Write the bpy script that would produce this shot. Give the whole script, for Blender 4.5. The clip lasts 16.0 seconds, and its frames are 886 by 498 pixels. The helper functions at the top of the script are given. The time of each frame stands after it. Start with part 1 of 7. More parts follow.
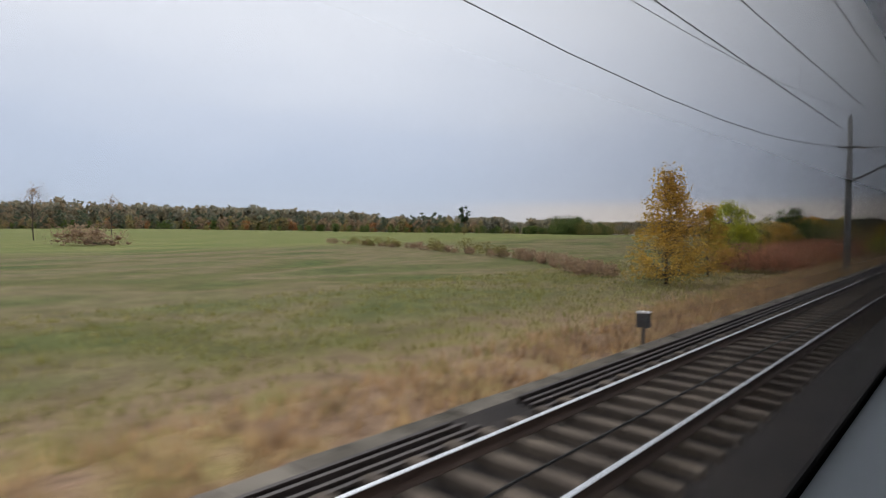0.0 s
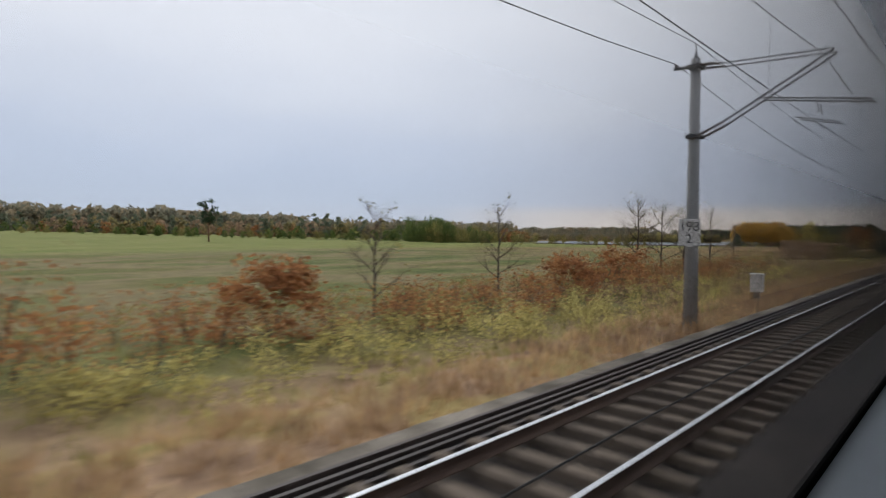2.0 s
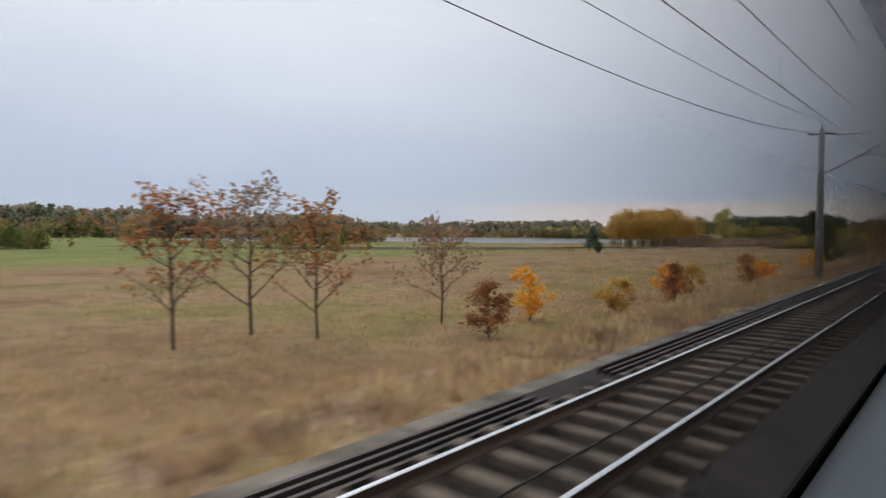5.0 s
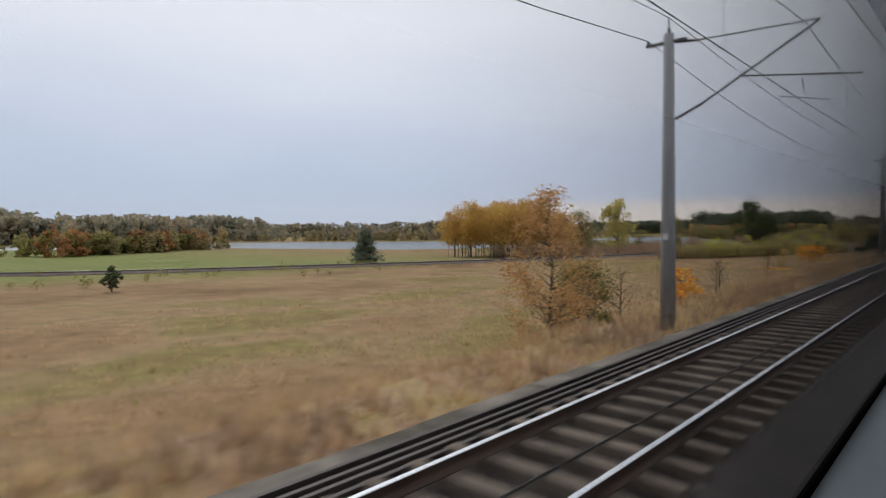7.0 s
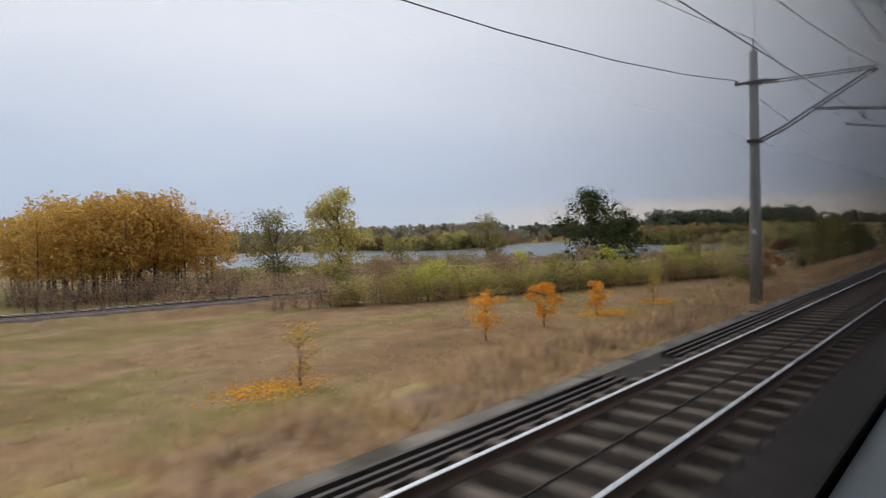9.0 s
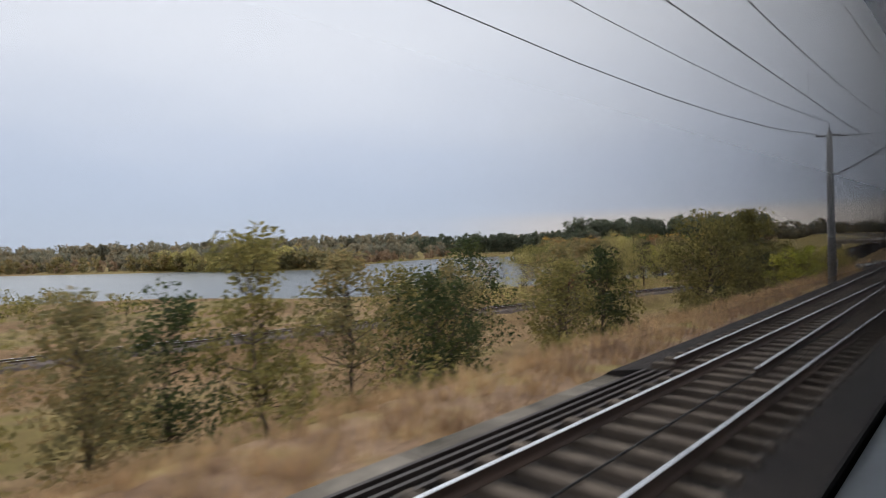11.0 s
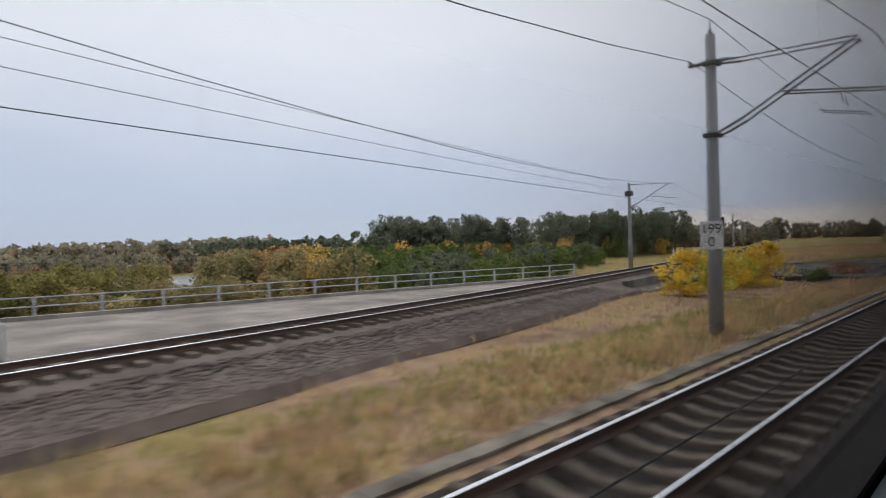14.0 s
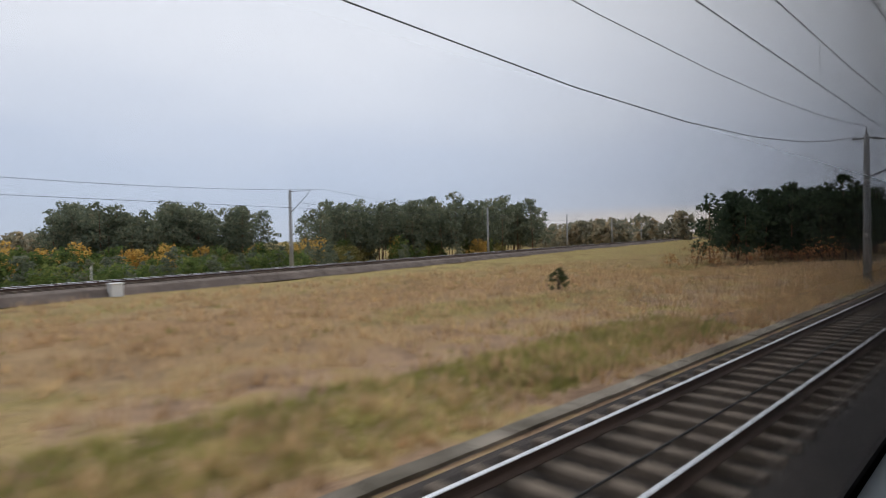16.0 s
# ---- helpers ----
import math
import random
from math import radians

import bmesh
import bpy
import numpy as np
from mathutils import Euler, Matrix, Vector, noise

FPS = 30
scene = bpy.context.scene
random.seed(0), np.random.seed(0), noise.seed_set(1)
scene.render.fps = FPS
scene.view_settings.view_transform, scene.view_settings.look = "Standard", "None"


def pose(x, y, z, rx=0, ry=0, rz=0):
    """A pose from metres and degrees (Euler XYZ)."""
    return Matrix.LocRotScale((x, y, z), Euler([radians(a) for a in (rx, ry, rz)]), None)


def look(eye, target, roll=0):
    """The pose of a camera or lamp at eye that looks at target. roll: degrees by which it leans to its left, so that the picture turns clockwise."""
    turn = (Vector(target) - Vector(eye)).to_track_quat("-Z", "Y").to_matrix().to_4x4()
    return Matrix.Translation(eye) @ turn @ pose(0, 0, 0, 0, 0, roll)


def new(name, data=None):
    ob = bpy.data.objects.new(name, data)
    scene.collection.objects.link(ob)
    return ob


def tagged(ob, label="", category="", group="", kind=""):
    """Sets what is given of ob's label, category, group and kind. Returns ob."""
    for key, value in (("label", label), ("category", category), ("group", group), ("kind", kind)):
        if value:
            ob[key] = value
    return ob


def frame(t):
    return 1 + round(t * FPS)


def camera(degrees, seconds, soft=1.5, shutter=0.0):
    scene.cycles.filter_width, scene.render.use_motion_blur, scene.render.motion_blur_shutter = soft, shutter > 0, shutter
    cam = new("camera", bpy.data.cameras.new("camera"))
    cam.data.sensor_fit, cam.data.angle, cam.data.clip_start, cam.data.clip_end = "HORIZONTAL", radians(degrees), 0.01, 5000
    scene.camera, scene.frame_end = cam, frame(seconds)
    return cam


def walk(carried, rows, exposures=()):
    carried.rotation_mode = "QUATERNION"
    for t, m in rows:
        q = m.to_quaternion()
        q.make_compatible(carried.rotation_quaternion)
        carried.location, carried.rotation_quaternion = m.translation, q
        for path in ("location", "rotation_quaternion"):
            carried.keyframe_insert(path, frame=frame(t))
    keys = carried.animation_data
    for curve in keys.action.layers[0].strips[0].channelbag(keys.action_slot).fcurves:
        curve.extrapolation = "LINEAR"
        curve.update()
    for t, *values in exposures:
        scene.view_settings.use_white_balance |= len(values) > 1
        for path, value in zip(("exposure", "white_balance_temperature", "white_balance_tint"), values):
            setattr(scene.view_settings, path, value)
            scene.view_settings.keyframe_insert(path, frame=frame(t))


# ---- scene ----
# ---- camera: carried along the railway at 66.4 m/s, looking out to the side ----
cam = camera(74.02, 16.0, soft=1.0, shutter=0.095)
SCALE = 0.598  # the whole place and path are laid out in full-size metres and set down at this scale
# t, x, y, z, yaw, pitch, roll
ROWS = [
    (0.0, -1.06, 0.0, 2.48, 42.97, -2.27, -0.13),
    (0.5, -1.061, 33.2, 2.48, 42.91, -1.46, -0.4),
    (1.0, -1.061, 66.4, 2.48, 42.96, -1.13, -0.66),
    (1.5, -1.062, 99.6, 2.48, 43.1, -1.39, -1.09),
    (2.0, -1.063, 132.8, 2.48, 42.97, -1.8, -0.54),
    (2.5, -1.064, 166.0, 2.48, 43.33, -1.85, -0.75),
    (3.0, -1.064, 199.2, 2.48, 43.19, -2.04, -0.85),
    (3.5, -1.065, 232.4, 2.48, 42.54, -2.14, -0.2),
    (4.0, -1.066, 265.6, 2.48, 42.43, -2.31, -0.28),
    (4.5, -1.066, 298.8, 2.48, 42.5, -2.28, -0.2),
    (5.0, -1.067, 332.0, 2.48, 42.66, -2.21, -0.02),
    (5.5, -1.068, 365.2, 2.48, 42.85, -2.13, 0.2),
    (6.0, -1.069, 398.4, 2.48, 43.01, -2.05, 0.38),
    (6.5, -1.069, 431.6, 2.48, 43.07, -2.02, 0.45),
    (7.0, -1.07, 464.8, 2.48, 43.15, -2.14, 0.6),
    (7.5, -1.08, 498.0, 2.48, 43.1, -2.26, 1.02),
    (8.0, -1.09, 531.2, 2.48, 43.57, -2.18, 1.35),
    (8.5, -1.1, 564.4, 2.48, 43.96, -1.98, 1.58),
    (9.0, -1.11, 597.6, 2.48, 43.91, -1.73, 1.7),
    (9.5, -1.12, 630.8, 2.48, 43.96, -1.49, 2.4),
    (10.0, -1.142, 664.0, 2.48, 43.91, -1.37, 2.29),
    (10.5, -1.164, 697.2, 2.48, 43.82, -1.11, 2.03),
    (11.0, -1.186, 730.4, 2.48, 43.7, -0.78, 1.72),
    (11.5, -1.208, 763.6, 2.48, 43.61, -0.52, 1.46),
    (12.0, -1.23, 796.8, 2.48, 43.57, -0.4, 1.36),
    (12.5, -1.23, 830.0, 2.48, 44.07, -0.7, 1.57),
    (13.0, -1.23, 863.2, 2.48, 44.57, -0.87, 1.88),
    (13.5, -1.23, 896.4, 2.48, 45.24, -0.81, 1.58),
    (14.0, -1.23, 929.6, 2.48, 45.68, -0.59, 1.59),
    (14.5, -1.23, 962.8, 2.48, 45.57, -0.6, 1.26),
    (15.0, -1.23, 996.0, 2.48, 45.54, -0.91, 0.94),
    (15.5, -1.23, 1029.2, 2.48, 45.36, -1.27, 1.34),
    (16.0, -1.23, 1062.4, 2.48, 45.2, -1.09, 1.24),
]
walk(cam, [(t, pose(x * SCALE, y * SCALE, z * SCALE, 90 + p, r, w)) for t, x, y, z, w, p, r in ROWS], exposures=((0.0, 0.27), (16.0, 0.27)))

# ---- world: high overcast, darker cloud ahead, a pale strip along the horizon ----
SUN_EL, SUN_AZ = radians(24), radians(78)
world = bpy.data.worlds.new("overcast_sky")
scene.world = world
world.use_nodes = True


def wnode(kind, **inputs):
    n = world.node_tree.nodes.new(kind)
    for k, v in inputs.items():
        n.inputs[k].default_value = v
    return n


def build_world():
    t = world.node_tree
    t.nodes.clear()
    L = t.links.new
    out = t.nodes.new("ShaderNodeOutputWorld")
    bg = t.nodes.new("ShaderNodeBackground")
    L(bg.outputs[0], out.inputs[0])
    sky = t.nodes.new("ShaderNodeTexSky")
    sky.sky_type, sky.sun_disc = "NISHITA", False
    sky.sun_elevation, sky.sun_rotation = SUN_EL, SUN_AZ
    tc = t.nodes.new("ShaderNodeTexCoord")
    sep = t.nodes.new("ShaderNodeSeparateXYZ")
    L(tc.outputs["Generated"], sep.inputs[0])

    def ramp(src, stops):
        r = t.nodes.new("ShaderNodeValToRGB")
        r.color_ramp.interpolation = "B_SPLINE"
        els = r.color_ramp.elements
        while len(els) < len(stops):
            els.new(0.5)
        for e, (pos, col) in zip(els, stops):
            e.position, e.color = pos, (*col, 1)
        L(src, r.inputs[0])
        return r.outputs[0]

    # cloud sheets, stretched flat
    mp = t.nodes.new("ShaderNodeMapping")
    mp.inputs["Scale"].default_value = (1.6, 1.6, 7.5)
    L(tc.outputs["Generated"], mp.inputs[0])
    nz = t.nodes.new("ShaderNodeTexNoise")
    nz.inputs["Scale"].default_value, nz.inputs["Detail"].default_value = 1.7, 5
    L(mp.outputs[0], nz.inputs[0])
    soft = t.nodes.new("ShaderNodeMath")
    soft.operation = "MULTIPLY_ADD"
    soft.inputs[1].default_value, soft.inputs[2].default_value = 0.10, -0.05
    L(nz.outputs[0], soft.inputs[0])
    up = t.nodes.new("ShaderNodeMath")
    up.operation = "ADD"
    L(sep.outputs[2], up.inputs[0])
    L(soft.outputs[0], up.inputs[1])
    high = ramp(up.outputs[0], [(0.0, (0.53, 0.60, 0.745)), (0.05, (0.51, 0.58, 0.735)), (0.11, (0.54, 0.61, 0.775)), (0.20, (0.70, 0.745, 0.865)),
                                (0.33, (0.89, 0.91, 0.99)), (1.0, (0.88, 0.90, 0.98))])
    # duller behind the train and far ahead
    ah = t.nodes.new("ShaderNodeMath")
    ah.operation = "MULTIPLY_ADD"
    ah.inputs[1].default_value, ah.inputs[2].default_value = 0.12, -0.06
    L(nz.outputs[0], ah.inputs[0])
    ay = t.nodes.new("ShaderNodeMath")
    ay.operation = "ADD"
    L(sep.outputs[1], ay.inputs[0])
    L(ah.outputs[0], ay.inputs[1])
    half = t.nodes.new("ShaderNodeMath")
    half.operation = "MULTIPLY_ADD"
    half.inputs[1].default_value, half.inputs[2].default_value = 0.5, 0.5
    L(ay.outputs[0], half.inputs[0])
    dark = ramp(half.outputs[0], [(0.0, (0.56, 0.57, 0.59)), (0.34, (0.70, 0.71, 0.73)), (0.52, (0.97, 0.97, 0.97)), (0.80, (1.0, 1.0, 1.0)), (0.92, (0.97, 0.975, 0.98)), (1.0, (0.80, 0.81, 0.83))])
    mul = t.nodes.new("ShaderNodeMix")
    mul.data_type, mul.blend_type = "RGBA", "MULTIPLY"
    mul.inputs[0].default_value = 1
    L(high, mul.inputs[6])
    L(dark, mul.inputs[7])
    # pale strip under the cloud's edge, ahead
    low = ramp(sep.outputs[2], [(0.0, (1, 1, 1)), (0.030, (1, 1, 1)), (0.046, (0, 0, 0)), (1.0, (0, 0, 0))])
    where = ramp(sep.outputs[1], [(0.0, (0, 0, 0)), (0.72, (0, 0, 0)), (0.86, (0.8, 0.8, 0.8)), (1.0, (0.85, 0.85, 0.85))])
    st = t.nodes.new("ShaderNodeMix")
    st.data_type, st.blend_type = "RGBA", "MULTIPLY"
    st.inputs[0].default_value = 1
    L(low, st.inputs[6])
    L(where, st.inputs[7])
    strip = t.nodes.new("ShaderNodeMix")
    strip.data_type = "RGBA"
    L(st.outputs[2], strip.inputs[0])
    L(mul.outputs[2], strip.inputs[6])
    strip.inputs[7].default_value = (0.80, 0.70, 0.63, 1)
    # the clear sky behind the sheet shows through a little
    sc = t.nodes.new("ShaderNodeMix")
    sc.data_type, sc.blend_type = "RGBA", "MULTIPLY"
    sc.inputs[0].default_value = 1
    L(sky.outputs[0], sc.inputs[6])
    sc.inputs[7].default_value = (0.10, 0.10, 0.10, 1)
    mix = t.nodes.new("ShaderNodeMix")
    mix.data_type = "RGBA"
    mix.inputs[0].default_value = 0.06
    L(strip.outputs[2], mix.inputs[6])
    L(sc.outputs[2], mix.inputs[7])
    L(mix.outputs[2], bg.inputs[0])
    bg.inputs[1].default_value = 1.0


build_world()
sun = new("sun", bpy.data.lights.new("sun", "SUN"))
sun.data.energy, sun.data.angle, sun.data.color = 1.35, radians(25), (1.0, 0.98, 0.96)
sun.matrix_world = look((-60 * math.sin(SUN_AZ), 60 * math.cos(SUN_AZ), 45), (0, 0, 0))

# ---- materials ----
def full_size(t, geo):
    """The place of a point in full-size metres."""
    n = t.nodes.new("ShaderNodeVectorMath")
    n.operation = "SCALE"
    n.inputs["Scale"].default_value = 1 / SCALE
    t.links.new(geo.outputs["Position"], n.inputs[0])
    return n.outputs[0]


def surf(name, c1, c2, scale=2.0, rough=0.8, metal=0.0, bump=0.15, fine=30.0, rand=0.0, island=0.0, stretch=(1, 1, 1), fine_mix=0.25, spec=0.3):
    """A surface with two scales of variation, and optional variation from piece to piece."""
    m = bpy.data.materials.new(name)
    m.use_nodes = True
    t = m.node_tree
    L = t.links.new
    b = t.nodes["Principled BSDF"]
    geo = t.nodes.new("ShaderNodeNewGeometry")
    mp = t.nodes.new("ShaderNodeMapping")
    mp.inputs["Scale"].default_value = stretch
    L(full_size(t, geo), mp.inputs[0])
    n1, n2 = t.nodes.new("ShaderNodeTexNoise"), t.nodes.new("ShaderNodeTexNoise")
    n1.inputs["Scale"].default_value, n1.inputs["Detail"].default_value = scale, 4
    n2.inputs["Scale"].default_value, n2.inputs["Detail"].default_value = fine, 3
    L(mp.outputs[0], n1.inputs[0])
    L(mp.outputs[0], n2.inputs[0])
    r = t.nodes.new("ShaderNodeValToRGB")
    r.color_ramp.elements[0].position, r.color_ramp.elements[0].color = 0.32, (*c1, 1)
    r.color_ramp.elements[1].position, r.color_ramp.elements[1].color = 0.68, (*c2, 1)
    L(n1.outputs[0], r.inputs[0])
    v = t.nodes.new("ShaderNodeMath")
    v.operation = "MULTIPLY_ADD"
    v.inputs[1].default_value, v.inputs[2].default_value = 2 * fine_mix, 1 - fine_mix
    L(n2.outputs[0], v.inputs[0])
    last = v.outputs[0]
    for amount, socket in ((rand, None), (island, geo.outputs["Random Per Island"])):
        if amount:
            if socket is None:
                socket = t.nodes.new("ShaderNodeObjectInfo").outputs["Random"]
            k = t.nodes.new("ShaderNodeMath")
            k.operation = "MULTIPLY_ADD"
            k.inputs[1].default_value, k.inputs[2].default_value = 2 * amount, 1 - amount
            L(socket, k.inputs[0])
            q = t.nodes.new("ShaderNodeMath")
            q.operation = "MULTIPLY"
            L(last, q.inputs[0])
            L(k.outputs[0], q.inputs[1])
            last = q.outputs[0]
    mul = t.nodes.new("ShaderNodeVectorMath")
    mul.operation = "SCALE"
    L(r.outputs[0], mul.inputs[0])
    L(last, mul.inputs["Scale"])
    L(mul.outputs[0], b.inputs["Base Color"])
    b.inputs["Roughness"].default_value, b.inputs["Metallic"].default_value = rough, metal
    b.inputs["Specular IOR Level"].default_value = spec
    if bump:
        bp = t.nodes.new("ShaderNodeBump")
        bp.inputs["Strength"].default_value, bp.inputs["Distance"].default_value = bump, 0.03
        L(n2.outputs[0], bp.inputs["Height"])
        L(bp.outputs[0], b.inputs["Normal"])
    return m


def leafy(name, c1, c2, c3, scale=0.35):
    """Leaves: colour by clump and by leaf, slightly see-through."""
    m = bpy.data.materials.new(name)
    m.use_nodes = True
    t = m.node_tree
    L = t.links.new
    b = t.nodes["Principled BSDF"]
    geo = t.nodes.new("ShaderNodeNewGeometry")
    n = t.nodes.new("ShaderNodeTexNoise")
    n.inputs["Scale"].default_value, n.inputs["Detail"].default_value = scale, 3
    L(full_size(t, geo), n.inputs[0])
    a = t.nodes.new("ShaderNodeMath")
    a.operation = "MULTIPLY_ADD"
    a.inputs[1].default_value = 0.55
    L(geo.outputs["Random Per Island"], a.inputs[0])
    s = t.nodes.new("ShaderNodeMath")
    s.operation = "MULTIPLY_ADD"
    s.inputs[1].default_value, s.inputs[2].default_value = 1.1, -0.32
    L(n.outputs[0], s.inputs[0])
    L(s.outputs[0], a.inputs[2])
    r = t.nodes.new("ShaderNodeValToRGB")
    els = r.color_ramp.elements
    els.new(0.5)
    for e, (p, c) in zip(els, ((0.1, c1), (0.5, c2), (0.9, c3))):
        e.position, e.color = p, (*c, 1)
    L(a.outputs[0], r.inputs[0])
    grain = t.nodes.new("ShaderNodeTexNoise")
    grain.inputs["Scale"].default_value, grain.inputs["Detail"].default_value = 2.2, 5
    L(full_size(t, geo), grain.inputs[0])
    gm = t.nodes.new("ShaderNodeMapRange")
    gm.inputs[1].default_value, gm.inputs[2].default_value, gm.inputs[3].default_value, gm.inputs[4].default_value = 0.3, 0.7, 0.78, 1.36
    L(grain.outputs[0], gm.inputs[0])
    col = t.nodes.new("ShaderNodeVectorMath")
    col.operation = "SCALE"
    L(r.outputs[0], col.inputs[0])
    L(gm.outputs[0], col.inputs["Scale"])
    L(col.outputs[0], b.inputs["Base Color"])
    b.inputs["Roughness"].default_value = 0.75
    b.inputs["Specular IOR Level"].default_value = 0.15
    tr = t.nodes.new("ShaderNodeBsdfTranslucent")
    L(col.outputs[0], tr.inputs[0])
    mx = t.nodes.new("ShaderNodeMixShader")
    mx.inputs[0].default_value = 0.5
    L(b.outputs[0], mx.inputs[1])
    L(tr.outputs[0], mx.inputs[2])
    L(mx.outputs[0], t.nodes["Material Output"].inputs[0])
    return m


def meadow(name):
    """Autumn grassland: green meadow early on the way, red-brown and straw grass further on, with drifts and tufts."""
    m = bpy.data.materials.new(name)
    m.use_nodes = True
    t = m.node_tree
    L = t.links.new
    b = t.nodes["Principled BSDF"]
    geo = t.nodes.new("ShaderNodeNewGeometry")
    sep = t.nodes.new("ShaderNodeSeparateXYZ")
    L(full_size(t, geo), sep.inputs[0])

    def noise_at(scale, detail=4, stretch=(1, 1, 1)):
        mp = t.nodes.new("ShaderNodeMapping")
        mp.inputs["Scale"].default_value = stretch
        L(full_size(t, geo), mp.inputs[0])
        n = t.nodes.new("ShaderNodeTexNoise")
        n.inputs["Scale"].default_value, n.inputs["Detail"].default_value = scale, detail
        L(mp.outputs[0], n.inputs[0])
        return n.outputs[0]

    def ramp(src, stops):
        r = t.nodes.new("ShaderNodeValToRGB")
        els = r.color_ramp.elements
        while len(els) < len(stops):
            els.new(0.5)
        for e, (p, c) in zip(els, stops):
            e.position, e.color = p, (*c, 1)
        L(src, r.inputs[0])
        return r.outputs[0]

    def span(src, a, z):
        r = t.nodes.new("ShaderNodeMapRange")
        r.inputs[1].default_value, r.inputs[2].default_value = a, z
        L(src, r.inputs[0])
        return r.outputs[0]

    def mixc(f, a, c):
        x = t.nodes.new("ShaderNodeMix")
        x.data_type = "RGBA"
        L(f, x.inputs[0])
        L(a, x.inputs[6])
        L(c, x.inputs[7])
        return x.outputs[2]

    def math2(op, a, c):
        x = t.nodes.new("ShaderNodeMath")
        x.operation, x.use_clamp = op, True
        for i, s in enumerate((a, c)):
            if isinstance(s, (int, float)):
                x.inputs[i].default_value = s
            else:
                L(s, x.inputs[i])
        return x.outputs[0]

    drift = noise_at(0.085, 6, (1, 0.5, 1))
    tuft = noise_at(0.55, 5)
    fine = noise_at(5.0, 4)
    green = ramp(drift, [(0.30, (0.095, 0.13, 0.036)), (0.42, (0.175, 0.175, 0.062)), (0.52, (0.25, 0.20, 0.10)), (0.60, (0.175, 0.165, 0.055)), (0.70, (0.115, 0.15, 0.042))])
    straw = ramp(drift, [(0.28, (0.23, 0.145, 0.07)), (0.42, (0.325, 0.20, 0.10)), (0.52, (0.35, 0.235, 0.12)), (0.60, (0.275, 0.215, 0.075)), (0.70, (0.25, 0.165, 0.07)), (0.78, (0.29, 0.18, 0.09))])
    margin = ramp(tuft, [(0.3, (0.29, 0.185, 0.12)), (0.48, (0.43, 0.285, 0.18)), (0.60, (0.39, 0.29, 0.125)), (0.75, (0.26, 0.22, 0.085))])
    sidemp = t.nodes.new("ShaderNodeMath")
    sidemp.operation = "MULTIPLY"
    sidemp.inputs[1].default_value = -1.0
    L(sep.outputs[0], sidemp.inputs[0])
    # meadow turns to straw-coloured fallow along the way, except far from the line
    along = span(sep.outputs[1], 215, 330)
    fallow = mixc(along, green, straw)
    far_green = math2("MULTIPLY", span(sidemp.outputs[0], 95, 120), span(sep.outputs[1], 660, 560))
    g2 = ramp(drift, [(0.3, (0.17, 0.21, 0.05)), (0.7, (0.28, 0.27, 0.09))])
    field = mixc(far_green, fallow, g2)
    strip = span(math2("ADD", math2("MULTIPLY", span(sidemp.outputs[0], 0, 40), 1.0), math2("MULTIPLY", tuft, 0.18)), 0.40, 0.58)
    shore = math2("MULTIPLY", span(sidemp.outputs[0], 30, 48), span(sep.outputs[1], 785, 835))
    s2 = ramp(tuft, [(0.3, (0.25, 0.18, 0.07)), (0.48, (0.39, 0.285, 0.115)), (0.6, (0.33, 0.265, 0.095)), (0.75, (0.25, 0.20, 0.075))])
    field = mixc(shore, field, s2)
    base = mixc(strip, margin, field)
    v = t.nodes.new("ShaderNodeMath")
    v.operation = "MULTIPLY_ADD"
    v.inputs[1].default_value, v.inputs[2].default_value = 0.9, 0.43
    L(fine, v.inputs[0])
    v2 = t.nodes.new("ShaderNodeMath")
    v2.operation = "MULTIPLY_ADD"
    v2.inputs[1].default_value, v2.inputs[2].default_value = 1.0, 0.5
    L(tuft, v2.inputs[0])
    v3 = t.nodes.new("ShaderNodeMath")
    v3.operation = "MULTIPLY"
    L(v.outputs[0], v3.inputs[0])
    L(v2.outputs[0], v3.inputs[1])
    sc = t.nodes.new("ShaderNodeVectorMath")
    sc.operation = "SCALE"
    L(base, sc.inputs[0])
    L(v3.outputs[0], sc.inputs["Scale"])
    L(sc.outputs[0], b.inputs["Base Color"])
    b.inputs["Roughness"].default_value = 0.95
    b.inputs["Specular IOR Level"].default_value = 0.1
    bp = t.nodes.new("ShaderNodeBump")
    bp.inputs["Strength"].default_value, bp.inputs["Distance"].default_value = 0.6, 0.12
    L(fine, bp.inputs["Height"])
    L(bp.outputs[0], b.inputs["Normal"])
    return m


def water_mat():
    m = bpy.data.materials.new("lake_water")
    m.use_nodes = True
    t = m.node_tree
    b = t.nodes["Principled BSDF"]
    b.inputs["Base Color"].default_value = (0.10, 0.12, 0.13, 1)
    b.inputs["Roughness"].default_value = 0.30
    b.inputs["IOR"].default_value = 1.33
    n = t.nodes.new("ShaderNodeTexNoise")
    n.inputs["Scale"].default_value = 1.2
    geo = t.nodes.new("ShaderNodeNewGeometry")
    t.links.new(full_size(t, geo), n.inputs[0])
    bp = t.nodes.new("ShaderNodeBump")
    bp.inputs["Strength"].default_value, bp.inputs["Distance"].default_value = 0.30, 0.06
    t.links.new(n.outputs[0], bp.inputs["Height"])
    t.links.new(bp.outputs[0], b.inputs["Normal"])
    return m


